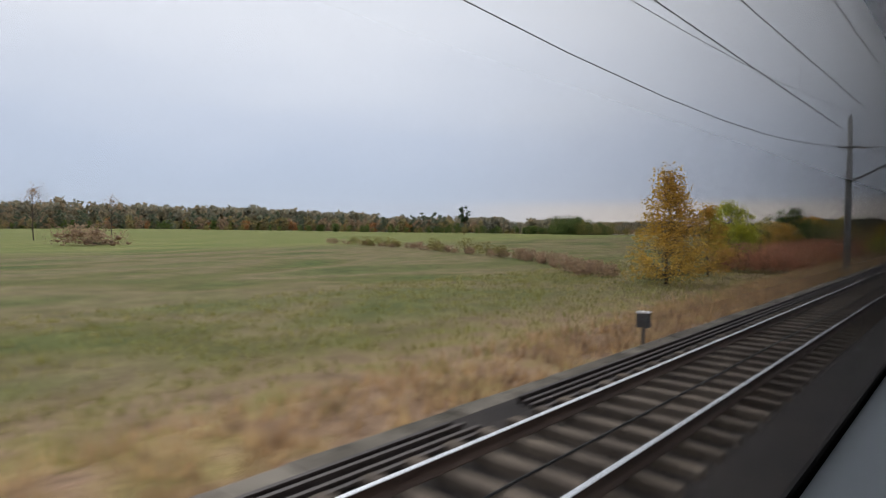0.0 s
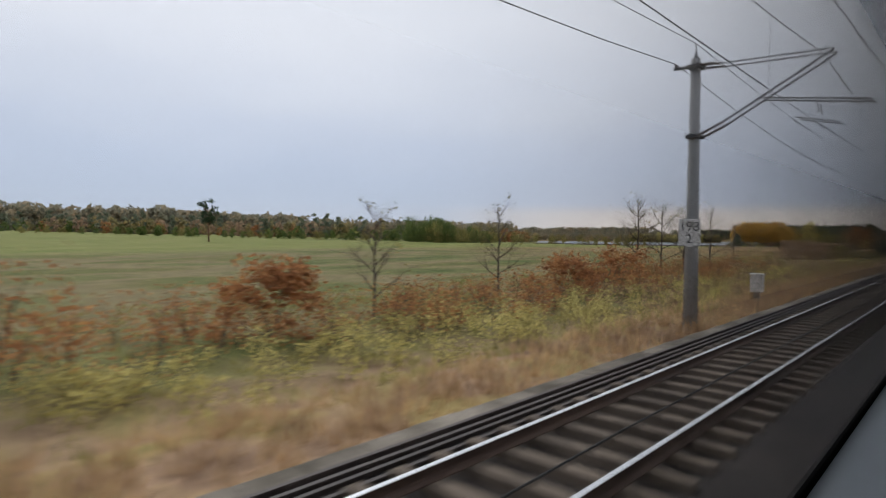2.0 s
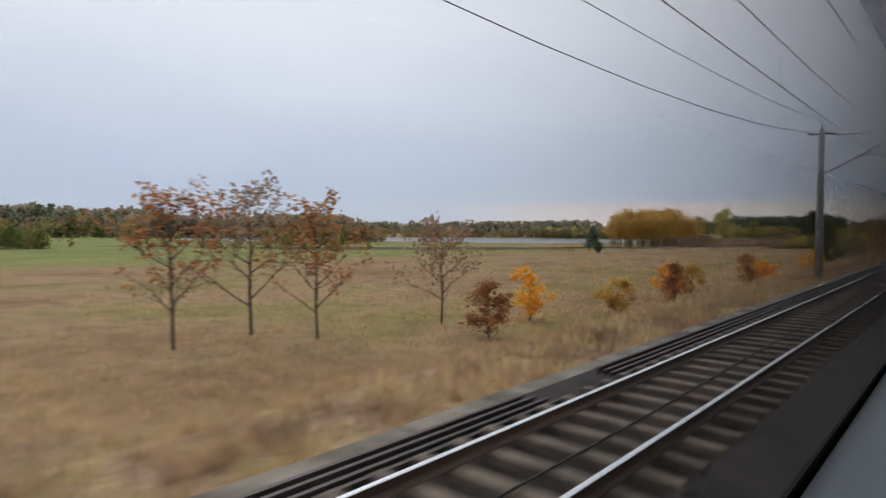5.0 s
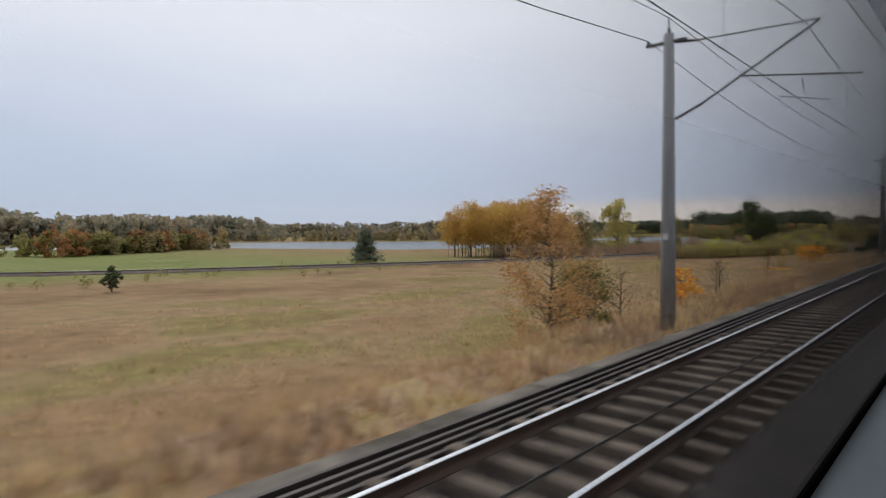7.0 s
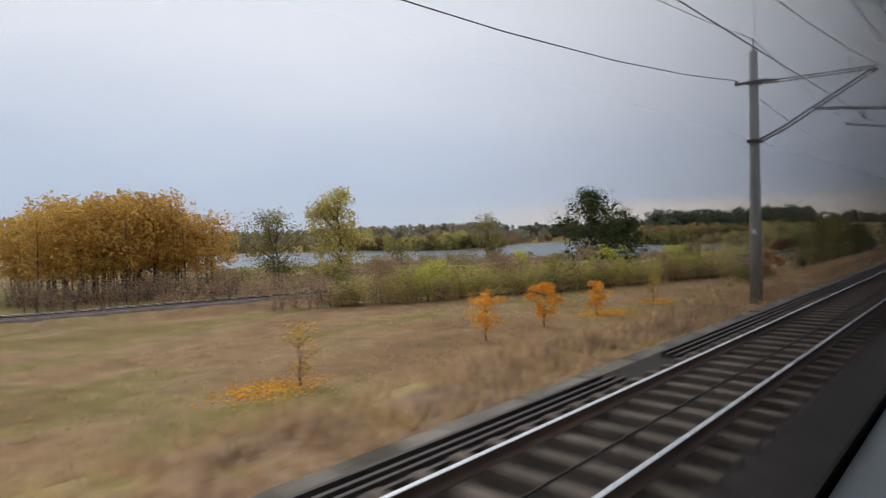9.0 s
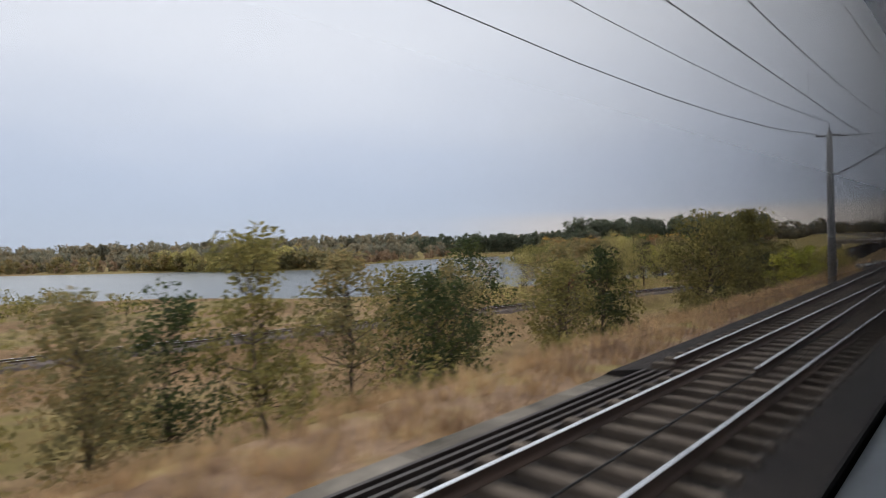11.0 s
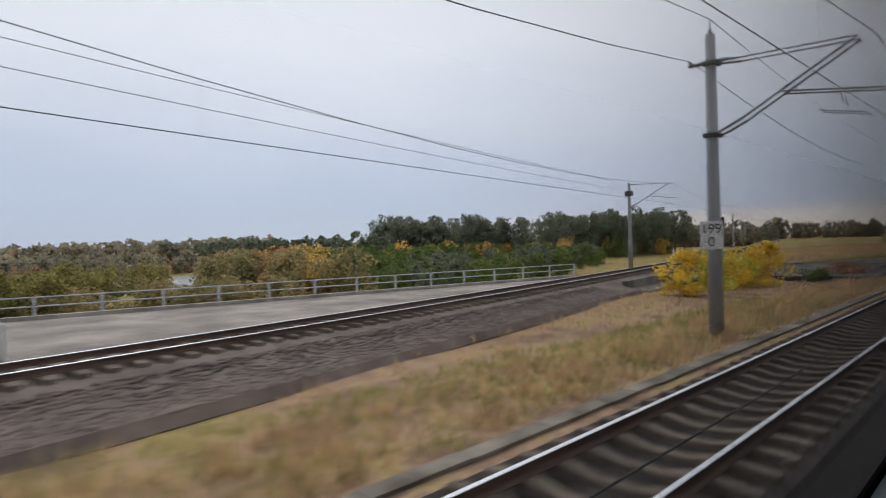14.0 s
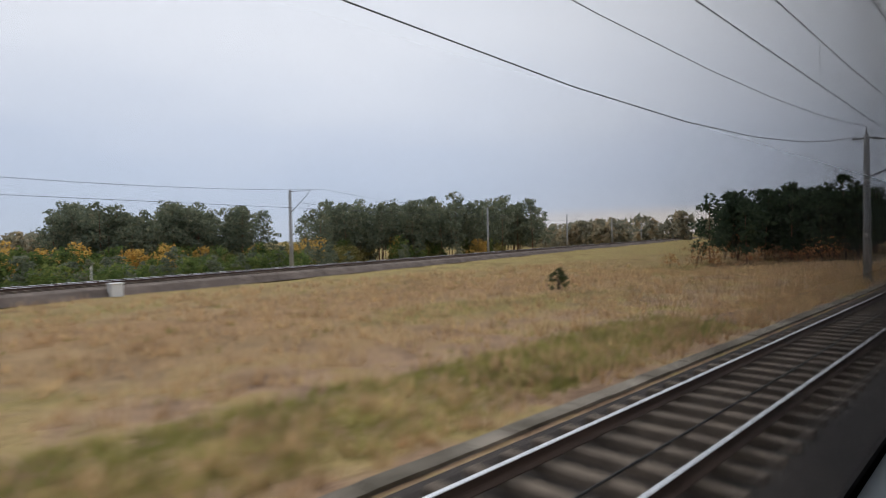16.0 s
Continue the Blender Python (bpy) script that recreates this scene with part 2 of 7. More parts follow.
def slab_mat():
    """Old damp deck concrete: dark stains, pale dried patches, moss, and a sheen that follows the damp."""
    m = bpy.data.materials.new("damp_deck_concrete")
    m.use_nodes = True
    t = m.node_tree
    L = t.links.new
    b = t.nodes["Principled BSDF"]
    geo = t.nodes.new("ShaderNodeNewGeometry")

    def layer(scale, detail, lo, hi, warp=0.0, stretch=(1, 1, 1)):
        mp = t.nodes.new("ShaderNodeMapping")
        mp.inputs["Scale"].default_value = stretch
        L(full_size(t, geo), mp.inputs[0])
        n = t.nodes.new("ShaderNodeTexNoise")
        n.inputs["Scale"].default_value, n.inputs["Detail"].default_value, n.inputs["Distortion"].default_value = scale, detail, warp
        L(mp.outputs[0], n.inputs[0])
        r = t.nodes.new("ShaderNodeMapRange")
        r.inputs[1].default_value, r.inputs[2].default_value = lo, hi
        L(n.outputs[0], r.inputs[0])
        return r.outputs[0]

    def over(f, a, c):
        x = t.nodes.new("ShaderNodeMix")
        x.data_type = "RGBA"
        L(f, x.inputs[0])
        if isinstance(a, tuple):
            x.inputs[6].default_value = (*a, 1)
        else:
            L(a, x.inputs[6])
        x.inputs[7].default_value = (*c, 1)
        return x.outputs[2]

    damp = layer(0.16, 6, 0.42, 0.60, 0.6)
    col = over(layer(0.9, 8, 0.35, 0.65), (0.040, 0.037, 0.037), (0.085, 0.076, 0.070))
    col = over(layer(0.33, 8, 0.56, 0.64, 1.2, (1, 0.6, 1)), col, (0.15, 0.115, 0.085))
    col = over(layer(0.21, 7, 0.62, 0.67, 0.8), col, (0.22, 0.21, 0.20))
    col = over(layer(0.7, 8, 0.60, 0.68, 1.5), col, (0.055, 0.06, 0.025))
    fine = layer(9, 6, 0.25, 0.75)
    sc = t.nodes.new("ShaderNodeMath")
    sc.operation = "MULTIPLY_ADD"
    sc.inputs[1].default_value, sc.inputs[2].default_value = 0.8, 0.6
    L(fine, sc.inputs[0])
    mul = t.nodes.new("ShaderNodeVectorMath")
    mul.operation = "SCALE"
    L(col, mul.inputs[0])
    L(sc.outputs[0], mul.inputs["Scale"])
    L(mul.outputs[0], b.inputs["Base Color"])
    ro = t.nodes.new("ShaderNodeMath")
    ro.operation = "MULTIPLY_ADD"
    ro.inputs[1].default_value, ro.inputs[2].default_value = 0.35, 0.55
    L(damp, ro.inputs[0])
    L(ro.outputs[0], b.inputs["Roughness"])
    b.inputs["Specular IOR Level"].default_value = 0.18
    bp = t.nodes.new("ShaderNodeBump")
    bp.inputs["Strength"].default_value, bp.inputs["Distance"].default_value = 0.5, 0.04
    L(fine, bp.inputs["Height"])
    L(bp.outputs[0], b.inputs["Normal"])
    return m


def glass_mat():
    """Clear window glass."""
    m = bpy.data.materials.new("window_glass")
    m.use_nodes = True
    b = m.node_tree.nodes["Principled BSDF"]
    b.inputs["Base Color"].default_value = (0.985, 0.992, 0.992, 1)
    b.inputs["Roughness"].default_value = 0.0
    b.inputs["IOR"].default_value = 1.6
    b.inputs["Transmission Weight"].default_value = 1.0
    return m


M_GLASS = glass_mat()
M_MEADOW = meadow("autumn_meadow")
M_WATER = water_mat()
M_BALLAST = surf("track_ballast", (0.021, 0.017, 0.015), (0.050, 0.040, 0.034), 1.2, 0.95, bump=0.5, fine=22, fine_mix=0.5)
M_BALLAST2 = surf("fresh_ballast", (0.105, 0.080, 0.066), (0.20, 0.156, 0.130), 0.8, 0.95, bump=0.45, fine=20, fine_mix=0.5)
M_STONE = surf("ballast_stone", (0.12, 0.094, 0.079), (0.225, 0.18, 0.153), 1.0, 0.95, bump=0.2, island=0.35)
M_SLEEPER = surf("sleeper_concrete", (0.10, 0.078, 0.06), (0.195, 0.153, 0.116), 1.3, 0.9, bump=0.3, rand=0.18, island=0.15)
M_RAIL = surf("rail_rust", (0.055, 0.034, 0.026), (0.10, 0.062, 0.045), 3, 0.8, bump=0.2, stretch=(1, 0.1, 1))
M_RAILHEAD = surf("rail_running_face", (0.74, 0.75, 0.77), (0.84, 0.85, 0.86), 2, 0.40, metal=1.0, bump=0.02, stretch=(1, 0.05, 1), fine_mix=0.05)
M_SPARE = surf("spare_rail_steel", (0.05, 0.04, 0.037), (0.10, 0.078, 0.07), 1.5, 0.6, bump=0.1, stretch=(1, 0.08, 1))
M_CONC = surf("pole_concrete", (0.30, 0.30, 0.30), (0.40, 0.40, 0.40), 1.1, 0.85, bump=0.15, rand=0.06, stretch=(1, 1, 0.35))
M_CONC_OLD = surf("weathered_concrete", (0.20, 0.18, 0.152), (0.41, 0.375, 0.325), 1.1, 0.9, bump=0.3, rand=0.1, fine=7, fine_mix=0.4)
M_CONC_DARK = surf("stained_concrete", (0.075, 0.068, 0.058), (0.22, 0.205, 0.18), 1.1, 0.9, bump=0.35, rand=0.1, fine=5, fine_mix=0.4, stretch=(1, 1, 0.35))
M_TROUGH = surf("mossy_trough_concrete", (0.10, 0.085, 0.062), (0.30, 0.26, 0.21), 0.8, 0.95, bump=0.3, rand=0.18, island=0.18, fine=7, fine_mix=0.4)
M_SLAB = slab_mat()
M_STEEL = surf("galvanised_steel", (0.22, 0.23, 0.235), (0.33, 0.34, 0.345), 2, 0.5, metal=0.6, bump=0.05)
M_STEEL_DARK = surf("dark_arm_steel", (0.09, 0.09, 0.095), (0.15, 0.15, 0.155), 2, 0.55, metal=0.4, bump=0.05)
M_INSUL = surf("brown_insulator", (0.05, 0.03, 0.025), (0.08, 0.05, 0.04), 5, 0.3, bump=0.0)
M_WIRE = surf("weathered_copper_wire", (0.055, 0.055, 0.06), (0.09, 0.09, 0.095), 1, 0.55, metal=0.3, bump=0.0)
M_CABLE = surf("black_cable", (0.02, 0.02, 0.02), (0.04, 0.038, 0.035), 3, 0.7, bump=0.0)
M_WHITE = surf("white_enamel", (0.70, 0.70, 0.68), (0.80, 0.80, 0.78), 3, 0.5, bump=0.02, fine_mix=0.06)
M_BLACK = surf("black_paint", (0.02, 0.02, 0.02), (0.035, 0.035, 0.035), 3, 0.5, bump=0.0)
M_YELLOW = surf("yellow_paint", (0.62, 0.42, 0.07), (0.78, 0.58, 0.16), 3, 0.55, bump=0.05, fine_mix=0.12)
M_ORANGE = surf("orange_box_paint", (0.55, 0.25, 0.10), (0.66, 0.34, 0.16), 3, 0.6, bump=0.05)
M_GREYBOX = surf("grey_cabinet", (0.40, 0.41, 0.42), (0.52, 0.53, 0.53), 2, 0.6, bump=0.05, fine_mix=0.1)
M_CASTIRON = surf("cast_weight", (0.075, 0.078, 0.085), (0.13, 0.135, 0.145), 4, 0.7, bump=0.2)
M_BARK = surf("bark", (0.06, 0.047, 0.036), (0.15, 0.12, 0.095), 2.5, 0.95, bump=0.7, fine=12)
M_BIRCHBARK = surf("pale_bark", (0.20, 0.18, 0.15), (0.38, 0.36, 0.32), 2.5, 0.9, bump=0.4, fine=10)
M_PINEBARK = surf("pine_bark", (0.13, 0.07, 0.045), (0.24, 0.135, 0.085), 2.5, 0.95, bump=0.7, fine=10)
M_TRAIN_IN = surf("train_trim", (0.42, 0.48, 0.56), (0.48, 0.54, 0.62), 0.6, 0.55, bump=0.0, fine_mix=0.03)
M_TRAIN_DARK = surf("train_lining", (0.006, 0.006, 0.007), (0.010, 0.010, 0.011), 0.8, 0.9, bump=0.0, fine_mix=0.1, spec=0.05)
M_TRAIN_OUT = surf("train_paint", (0.62, 0.62, 0.60), (0.70, 0.70, 0.68), 0.4, 0.35, bump=0.0, fine_mix=0.05)
L_BIRCH = leafy("birch_leaves_ochre", (0.33, 0.215, 0.05), (0.58, 0.37, 0.075), (0.76, 0.51, 0.11))
L_YELLOW = leafy("yellow_leaves", (0.48, 0.34, 0.05), (0.79, 0.56, 0.075), (0.85, 0.69, 0.10))
L_YGREEN = leafy("yellow_green_leaves", (0.27, 0.33, 0.065), (0.52, 0.52, 0.085), (0.75, 0.66, 0.12))
L_GREEN = leafy("green_leaves", (0.061, 0.101, 0.034), (0.115, 0.162, 0.047), (0.216, 0.230, 0.068))
L_DARK = leafy("dark_green_leaves", (0.041, 0.061, 0.027), (0.081, 0.101, 0.041), (0.149, 0.155, 0.054))
L_OLIVE = leafy("olive_leaves", (0.135, 0.128, 0.047), (0.257, 0.230, 0.081), (0.405, 0.338, 0.115))
# Olive-yellow leaf tone, lifted in part for haze across the lake.
L_LAKE = leafy("lakeside_leaves", (0.33, 0.29, 0.11), (0.54, 0.475, 0.175), (0.72, 0.61, 0.245))
L_ORANGE = leafy("orange_leaves", (0.567, 0.257, 0.041), (0.837, 0.419, 0.061), (0.850, 0.581, 0.095))
L_RUST = leafy("rust_leaves", (0.230, 0.101, 0.047), (0.405, 0.189, 0.081), (0.540, 0.297, 0.121))
L_AMBER = leafy("amber_leaves", (0.36, 0.22, 0.07), (0.60, 0.38, 0.10), (0.75, 0.53, 0.16))
L_TAN = leafy("tan_orange_leaves", (0.33, 0.19, 0.09), (0.52, 0.31, 0.13), (0.64, 0.42, 0.19))
L_RED = leafy("dark_red_leaves", (0.121, 0.047, 0.041), (0.216, 0.081, 0.061), (0.297, 0.135, 0.081))
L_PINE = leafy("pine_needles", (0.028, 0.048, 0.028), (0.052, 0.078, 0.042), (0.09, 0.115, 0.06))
L_BROWN = leafy("brown_scrub", (0.25, 0.165, 0.11), (0.38, 0.26, 0.17), (0.48, 0.35, 0.23))
# Paler and greyer than near leaves: distance haze is put into the colour.
L_FAR = leafy("distant_wood_hazed", (0.19, 0.20, 0.155), (0.31, 0.285, 0.20), (0.46, 0.345, 0.215), 0.06)
L_BRAMBLE = leafy("bramble_leaves", (0.31, 0.125, 0.085), (0.48, 0.215, 0.13), (0.57, 0.35, 0.19))
L_STRAW = leafy("straw_grass", (0.34, 0.225, 0.13), (0.55, 0.375, 0.21), (0.64, 0.49, 0.26), 0.5)
L_GRASS = leafy("green_grass", (0.176, 0.189, 0.054), (0.324, 0.297, 0.101), (0.446, 0.392, 0.162), 0.5)
# L_PINE lightened for far pines, so air haze sits in the needles' colour.
L_PINEFAR = leafy("pine_needles_hazed", (0.10, 0.125, 0.09), (0.17, 0.195, 0.13), (0.27, 0.26, 0.17), 0.2)
# Autumn leaf tones, raised partly for haze over the farther woods.
L_MIXED = leafy("mixed_autumn_leaves", (0.17, 0.165, 0.085), (0.31, 0.27, 0.125), (0.50, 0.34, 0.155), 0.16)
M_DECK = surf("worn_deck_concrete", (0.16, 0.135, 0.115), (0.36, 0.31, 0.26), 0.35, 0.9, bump=0.3, fine=6, fine_mix=0.35)

# ---- small builders ----
def mesh_from(name, V, Fs, mat):
    me = bpy.data.meshes.new(name)
    me.from_pydata([tuple(v) for v in V] if not isinstance(V, np.ndarray) else V.tolist(), [], [tuple(f) for f in Fs] if not isinstance(Fs, np.ndarray) else Fs.tolist())
    if mat:
        me.materials.append(mat)
    return me


def smooth(me):
    me.polygons.foreach_set("use_smooth", [True] * len(me.polygons))
    return me


class Geo:
    """Collects boxes, tubes and quads into one mesh."""

    def __init__(self):
        self.v, self.f, self.n = [], [], 0

    def add(self, V, Fs):
        self.v.append(np.asarray(V, float).reshape(-1, 3))
        self.f += [tuple(i + self.n for i in f) for f in Fs]
        self.n += len(self.v[-1])
        return self

    def box(self, x0, x1, y0, y1, z0, z1, m=None):
        V = np.array([(x, y, z) for z in (z0, z1) for y in (y0, y1) for x in (x0, x1)], float)
        if m is not None:
            V = np.array([m @ Vector(v) for v in V])
        return self.add(V, [(0, 2, 3, 1), (4, 5, 7, 6), (0, 1, 5, 4), (2, 6, 7, 3), (0, 4, 6, 2), (1, 3, 7, 5)])

    def tube(self, pts, radii, n=8, cap=True):
        P = np.asarray(pts, float)
        if np.isscalar(radii):
            radii = [radii] * len(P)
        V = []
        T = np.gradient(P, axis=0) if len(P) > 1 else None
        for p, d, r in zip(P, T, radii):
            d = d / (np.linalg.norm(d) + 1e-9)
            a = np.cross(d, (0, 0, 1) if abs(d[2]) < 0.9 else (1, 0, 0))
            a /= np.linalg.norm(a)
            c = np.cross(d, a)
            for k in range(n):
                w = 2 * math.pi * k / n
                V.append(p + r * (math.cos(w) * a + math.sin(w) * c))
        Fs = [(i * n + k, i * n + (k + 1) % n, (i + 1) * n + (k + 1) % n, (i + 1) * n + k) for i in range(len(P) - 1) for k in range(n)]
        if cap:
            Fs += [tuple(reversed(range(n))), tuple(range((len(P) - 1) * n, len(P) * n))]
        return self.add(V, Fs)

    def sweep(self, prof, path, closed=True):
        """A section (side, up) carried along rows of (x, y, z), square to y."""
        n = len(prof)
        V = [(x + u, y, z + w) for x, y, z in path for u, w in prof]
        m = n if closed else n - 1
        Fs = [(i * n + k, i * n + (k + 1) % n, (i + 1) * n + (k + 1) % n, (i + 1) * n + k) for i in range(len(path) - 1) for k in range(m)]
        if closed:
            Fs += [tuple(reversed(range(n))), tuple(range((len(path) - 1) * n, len(path) * n))]
        return self.add(V, Fs)

    def mesh(self, name, mat):
        me = bpy.data.meshes.new(name)
        me.from_pydata(np.concatenate(self.v).tolist(), [], self.f)
        if mat:
            me.materials.append(mat)
        return me


def part(name, geo, material, parent, label="", soft=False):
    me = geo.mesh(name, material) if isinstance(geo, Geo) else geo
    if soft:
        smooth(me)
    ob = new(name, me)
    ob.parent = parent
    if label:
        ob["label"] = label
    return ob


def thing(name, label, category, x=0.0, y=0.0, z=0.0, rz=0.0, group="", kind=""):
    ob = new(name)
    ob.empty_display_size = 0.3
    ob.matrix_basis = pose(x, y, z, 0, 0, rz)
    return tagged(ob, label, category, group, kind)


def lerp(v, xs, ys):
    return float(np.interp(v, xs, ys))


def spline(v, xs, ys):
    """Smooth monotone-ish curve through the given rows."""
    xs, ys = np.asarray(xs, float), np.asarray(ys, float)
    v = np.clip(np.asarray(v, float), xs[0], xs[-1])
    d = np.gradient(ys, xs)
    i = np.clip(np.searchsorted(xs, v) - 1, 0, len(xs) - 2)
    h = xs[i + 1] - xs[i]
    s = (v - xs[i]) / h
    return (2 * s**3 - 3 * s**2 + 1) * ys[i] + (s**3 - 2 * s**2 + s) * h * d[i] + (-2 * s**3 + 3 * s**2) * ys[i + 1] + (s**3 - s**2) * h * d[i + 1]


# ---- plan: x is minus the distance out to the side, y runs along the line, rail heads at z = 0 ----
Y0, Y1 = -60.0, 1300.0
X_NEXT = -4.6          # centre of the neighbouring track
BRANCH = ([640, 700, 745, 790, 835, 864, 881, 898, 930, 965, 987, 1042, 1097, 1148, 1270, 1420],
          [-4.6, -4.72, -5.3, -6.45, -8.15, -9.9, -11.2, -12.8, -17.0, -22.6, -26.8, -38.6, -53.0, -67.5, -101.0, -146.0])
LOOP = ([150, 254, 320, 383, 430, 487, 548, 610, 662, 720, 770, 815, 873, 930, 1000],
        [-760, -486, -345, -240, -180, -128, -105, -90, -80, -68, -56.5, -46, -35, -29, -22])
LOOP_Z = ([150, 254, 383, 487, 548, 610, 662, 815, 850, 880, 1000], [-2.6, -2.8, -3.9, -4.7, -5.5, -6.3, -6.7, -6.6, -6.65, -7.2, -7.6])


def own_x(y):
    return np.interp(y, [465, 631, 797], [-0.01, -0.06, -0.17])


def branch_x(y):
    return spline(y, *BRANCH)


def loop_x(y):
    return spline(y, *LOOP)


def loop_z(y):
    return np.interp(y, *LOOP_Z)


FIELD = ([-400, 230, 300, 380, 460, 506, 620, 850, 1000, 1100, 1250, 1500], [-1.9, -1.8, -2.6, -4.2, -5.0, -5.8, -8.2, -8.8, -8.6, -8.2, -6, -4])
SHORE_NEAR = ([540, 600, 643, 682, 740, 784, 800, 821, 860, 905, 954, 966, 980, 1000, 1040, 1060], [470, 400, 350, 235, 185, 150, 118, 98, 82, 68, 64, 80, 150, 195, 215, 262])
SHORE_FAR = ([540, 600, 643, 682, 740, 784, 830, 860, 876, 899, 940, 985, 1043, 1060], [560, 640, 600, 540, 470, 410, 345, 308, 262, 238, 264, 275, 277, 268])
LAKE_Z = -9.7


def noise2(x, y, s):
    return np.sin(x * s + 1.3 * np.sin(y * s * 0.7 + 0.4)) * np.cos(y * s * 0.83 + 1.1 * np.sin(x * s * 0.6))


def ground_z(x, y):
    """The ground's height: formation under the lines, banks, meadows, the loop line's bank and the lake's bed."""
    x, y = np.asarray(x, float), np.asarray(y, float)
    d = -x
    zf = np.interp(y, *FIELD) + 0.12 * noise2(x, y, 0.11) + 0.35 * noise2(x, y, 0.021) * np.clip((d - 60) / 100, 0, 1)
    low = np.clip((d - 120) / 90, 0, 1) * np.interp(y, [480, 540, 1000, 1060], [0, 1, 1, 0])
    zf = zf * (1 - low) + low * np.minimum(zf, LAKE_Z + 0.35)
    edge = np.where(y > 760, np.maximum(10.6, -branch_x(y) + 4.4), 10.6)
    # the old deck between the lines and the bridge's platform
    edge = np.where((y > 936) & (y < 990), np.maximum(edge, 31.0), edge)
    top = np.where((d > 11.5) & (y > 930), -0.95 + 0.1 * noise2(x, y, 0.3), -0.82 + 0.05 * noise2(x, y, 0.7) * np.clip((d - 7.6), 0, 1))
    run = np.clip((d - edge) / 1.75, 0, None)
    z = np.maximum(top - run, zf)
    z = np.where(d < edge, np.where(d > 7.6, top, -0.82), z)
    right = np.clip((x - 6.0) / 2.0, 0, 1.2)
    z = z - right
    # the dip beside the pines
    z = z - 1.0 * np.exp(-((x + 30) / 9) ** 2 - ((y - 1128) / 14) ** 2)
    # the loop line's bank
    on = (y > 150) & (y < 932)
    slope = np.interp(y, [200, 320, 400, 487, 560], [2.1, 1.9, 1.3, 0.9, 0.45])
    away = np.abs(x - loop_x(np.clip(y, 150, 1000))) / np.sqrt(1 + slope**2)
    bank = loop_z(y) - 0.62 - np.clip((away - 2.6) / 1.6, 0, None)
    z = np.where(on & (d > 14), np.maximum(z, np.where(away < 9, bank, -50)), z)
    z = np.where((np.abs(x - loop_x(np.clip(y, 150, 1000))) < 6) & (y > 929) & (y < 976), -8.0, z)
    # lake bed
    a, c = np.interp(y, *SHORE_NEAR), np.interp(y, *SHORE_FAR)
    wob = 5 * noise2(x, y, 0.05)
    inside = np.minimum(d - a + wob, c - d + wob)
    inside = inside - 90 * np.exp(-((d - 152) / 30) ** 2 - ((y - 962) / 26) ** 2) - 50 * np.exp(-((d - 122) / 17) ** 2 - ((y - 898) / 9) ** 2)
    inside = np.where((y > 540) & (y < 1060), inside, -50)
    z = np.where(inside > -12, np.minimum(z, np.where(inside > 0, LAKE_Z - 0.4 - 0.15 * np.clip(inside, 0, 12), LAKE_Z - 0.4 - inside * 0.12)), z)
    return z


def at_ground(x, y):
    return float(ground_z(x, y))


def build_ground():
    xs = np.concatenate([np.linspace(-3800, -900, 16), np.linspace(-850, -260, 50), np.linspace(-255, -112, 48), np.linspace(-110, -46, 43), np.linspace(-45, 9, 58),
                         np.linspace(12, 60, 10), np.linspace(90, 3000, 14)])
    ys = np.concatenate([np.linspace(-2500, -150, 14), np.linspace(-100, Y1, 401), np.linspace(1330, 1700, 14), np.linspace(1800, 4600, 14)])
    X, Y = np.meshgrid(xs, ys)
    Z = ground_z(X, Y)
    V = np.stack([X, Y, Z], -1).reshape(-1, 3)
    n, m = len(ys), len(xs)
    I = (np.arange(n - 1)[:, None] * m + np.arange(m - 1)[None, :]).ravel()
    Fs = np.stack([I, I + 1, I + m + 1, I + m], 1)
    me = bpy.data.meshes.new("ground")
    me.vertices.add(len(V))
    me.vertices.foreach_set("co", V.ravel())
    me.loops.add(Fs.size)
    me.loops.foreach_set("vertex_index", Fs.ravel().astype(np.int32))
    me.polygons.add(len(Fs))
    me.polygons.foreach_set("loop_start", (np.arange(len(Fs)) * 4).astype(np.int32))
    me.update(calc_edges=True)
    me.materials.append(M_MEADOW)
    smooth(me)
    return tagged(new("ground", me), "autumn grassland in straw, green and rust beside the railway", "ground", kind="structure")


build_ground()
lake = Geo()
ly = np.arange(535, 1066, 6.0)
lake.add([(-(np.interp(y, *s) + o), y, LAKE_Z) for y in ly for s, o in ((SHORE_NEAR, -14), (SHORE_FAR, 14))], [(2 * i, 2 * i + 2, 2 * i + 3, 2 * i + 1) for i in range(len(ly) - 1)])
tagged(new("water", lake.mesh("water", M_WATER)), "still grey lake reflecting the overcast sky", "lake", kind="structure")

# ---- tracks ----
RAIL = [(-0.075, -0.172), (0.075, -0.172), (0.075, -0.160), (0.02, -0.14), (0.0085, -0.12), (0.0085, -0.045), (0.034, -0.035), (0.034, -0.008),
        (-0.034, -0.008), (-0.034, -0.035), (-0.0085, -0.045), (-0.0085, -0.12), (-0.02, -0.14), (-0.075, -0.160)]
HEAD = [(-0.0345, -0.014), (0.0345, -0.014), (0.0345, -0.007), (0.024, 0.0), (-0.024, 0.0), (-0.0345, -0.007)]


def line(fx, y0, y1, step, fz=lambda y: 0.0, off=0.0):
    ys = np.append(np.arange(y0, y1, step), y1)
    return [(float(fx(y)) + off, float(y), float(fz(y))) for y in ys]


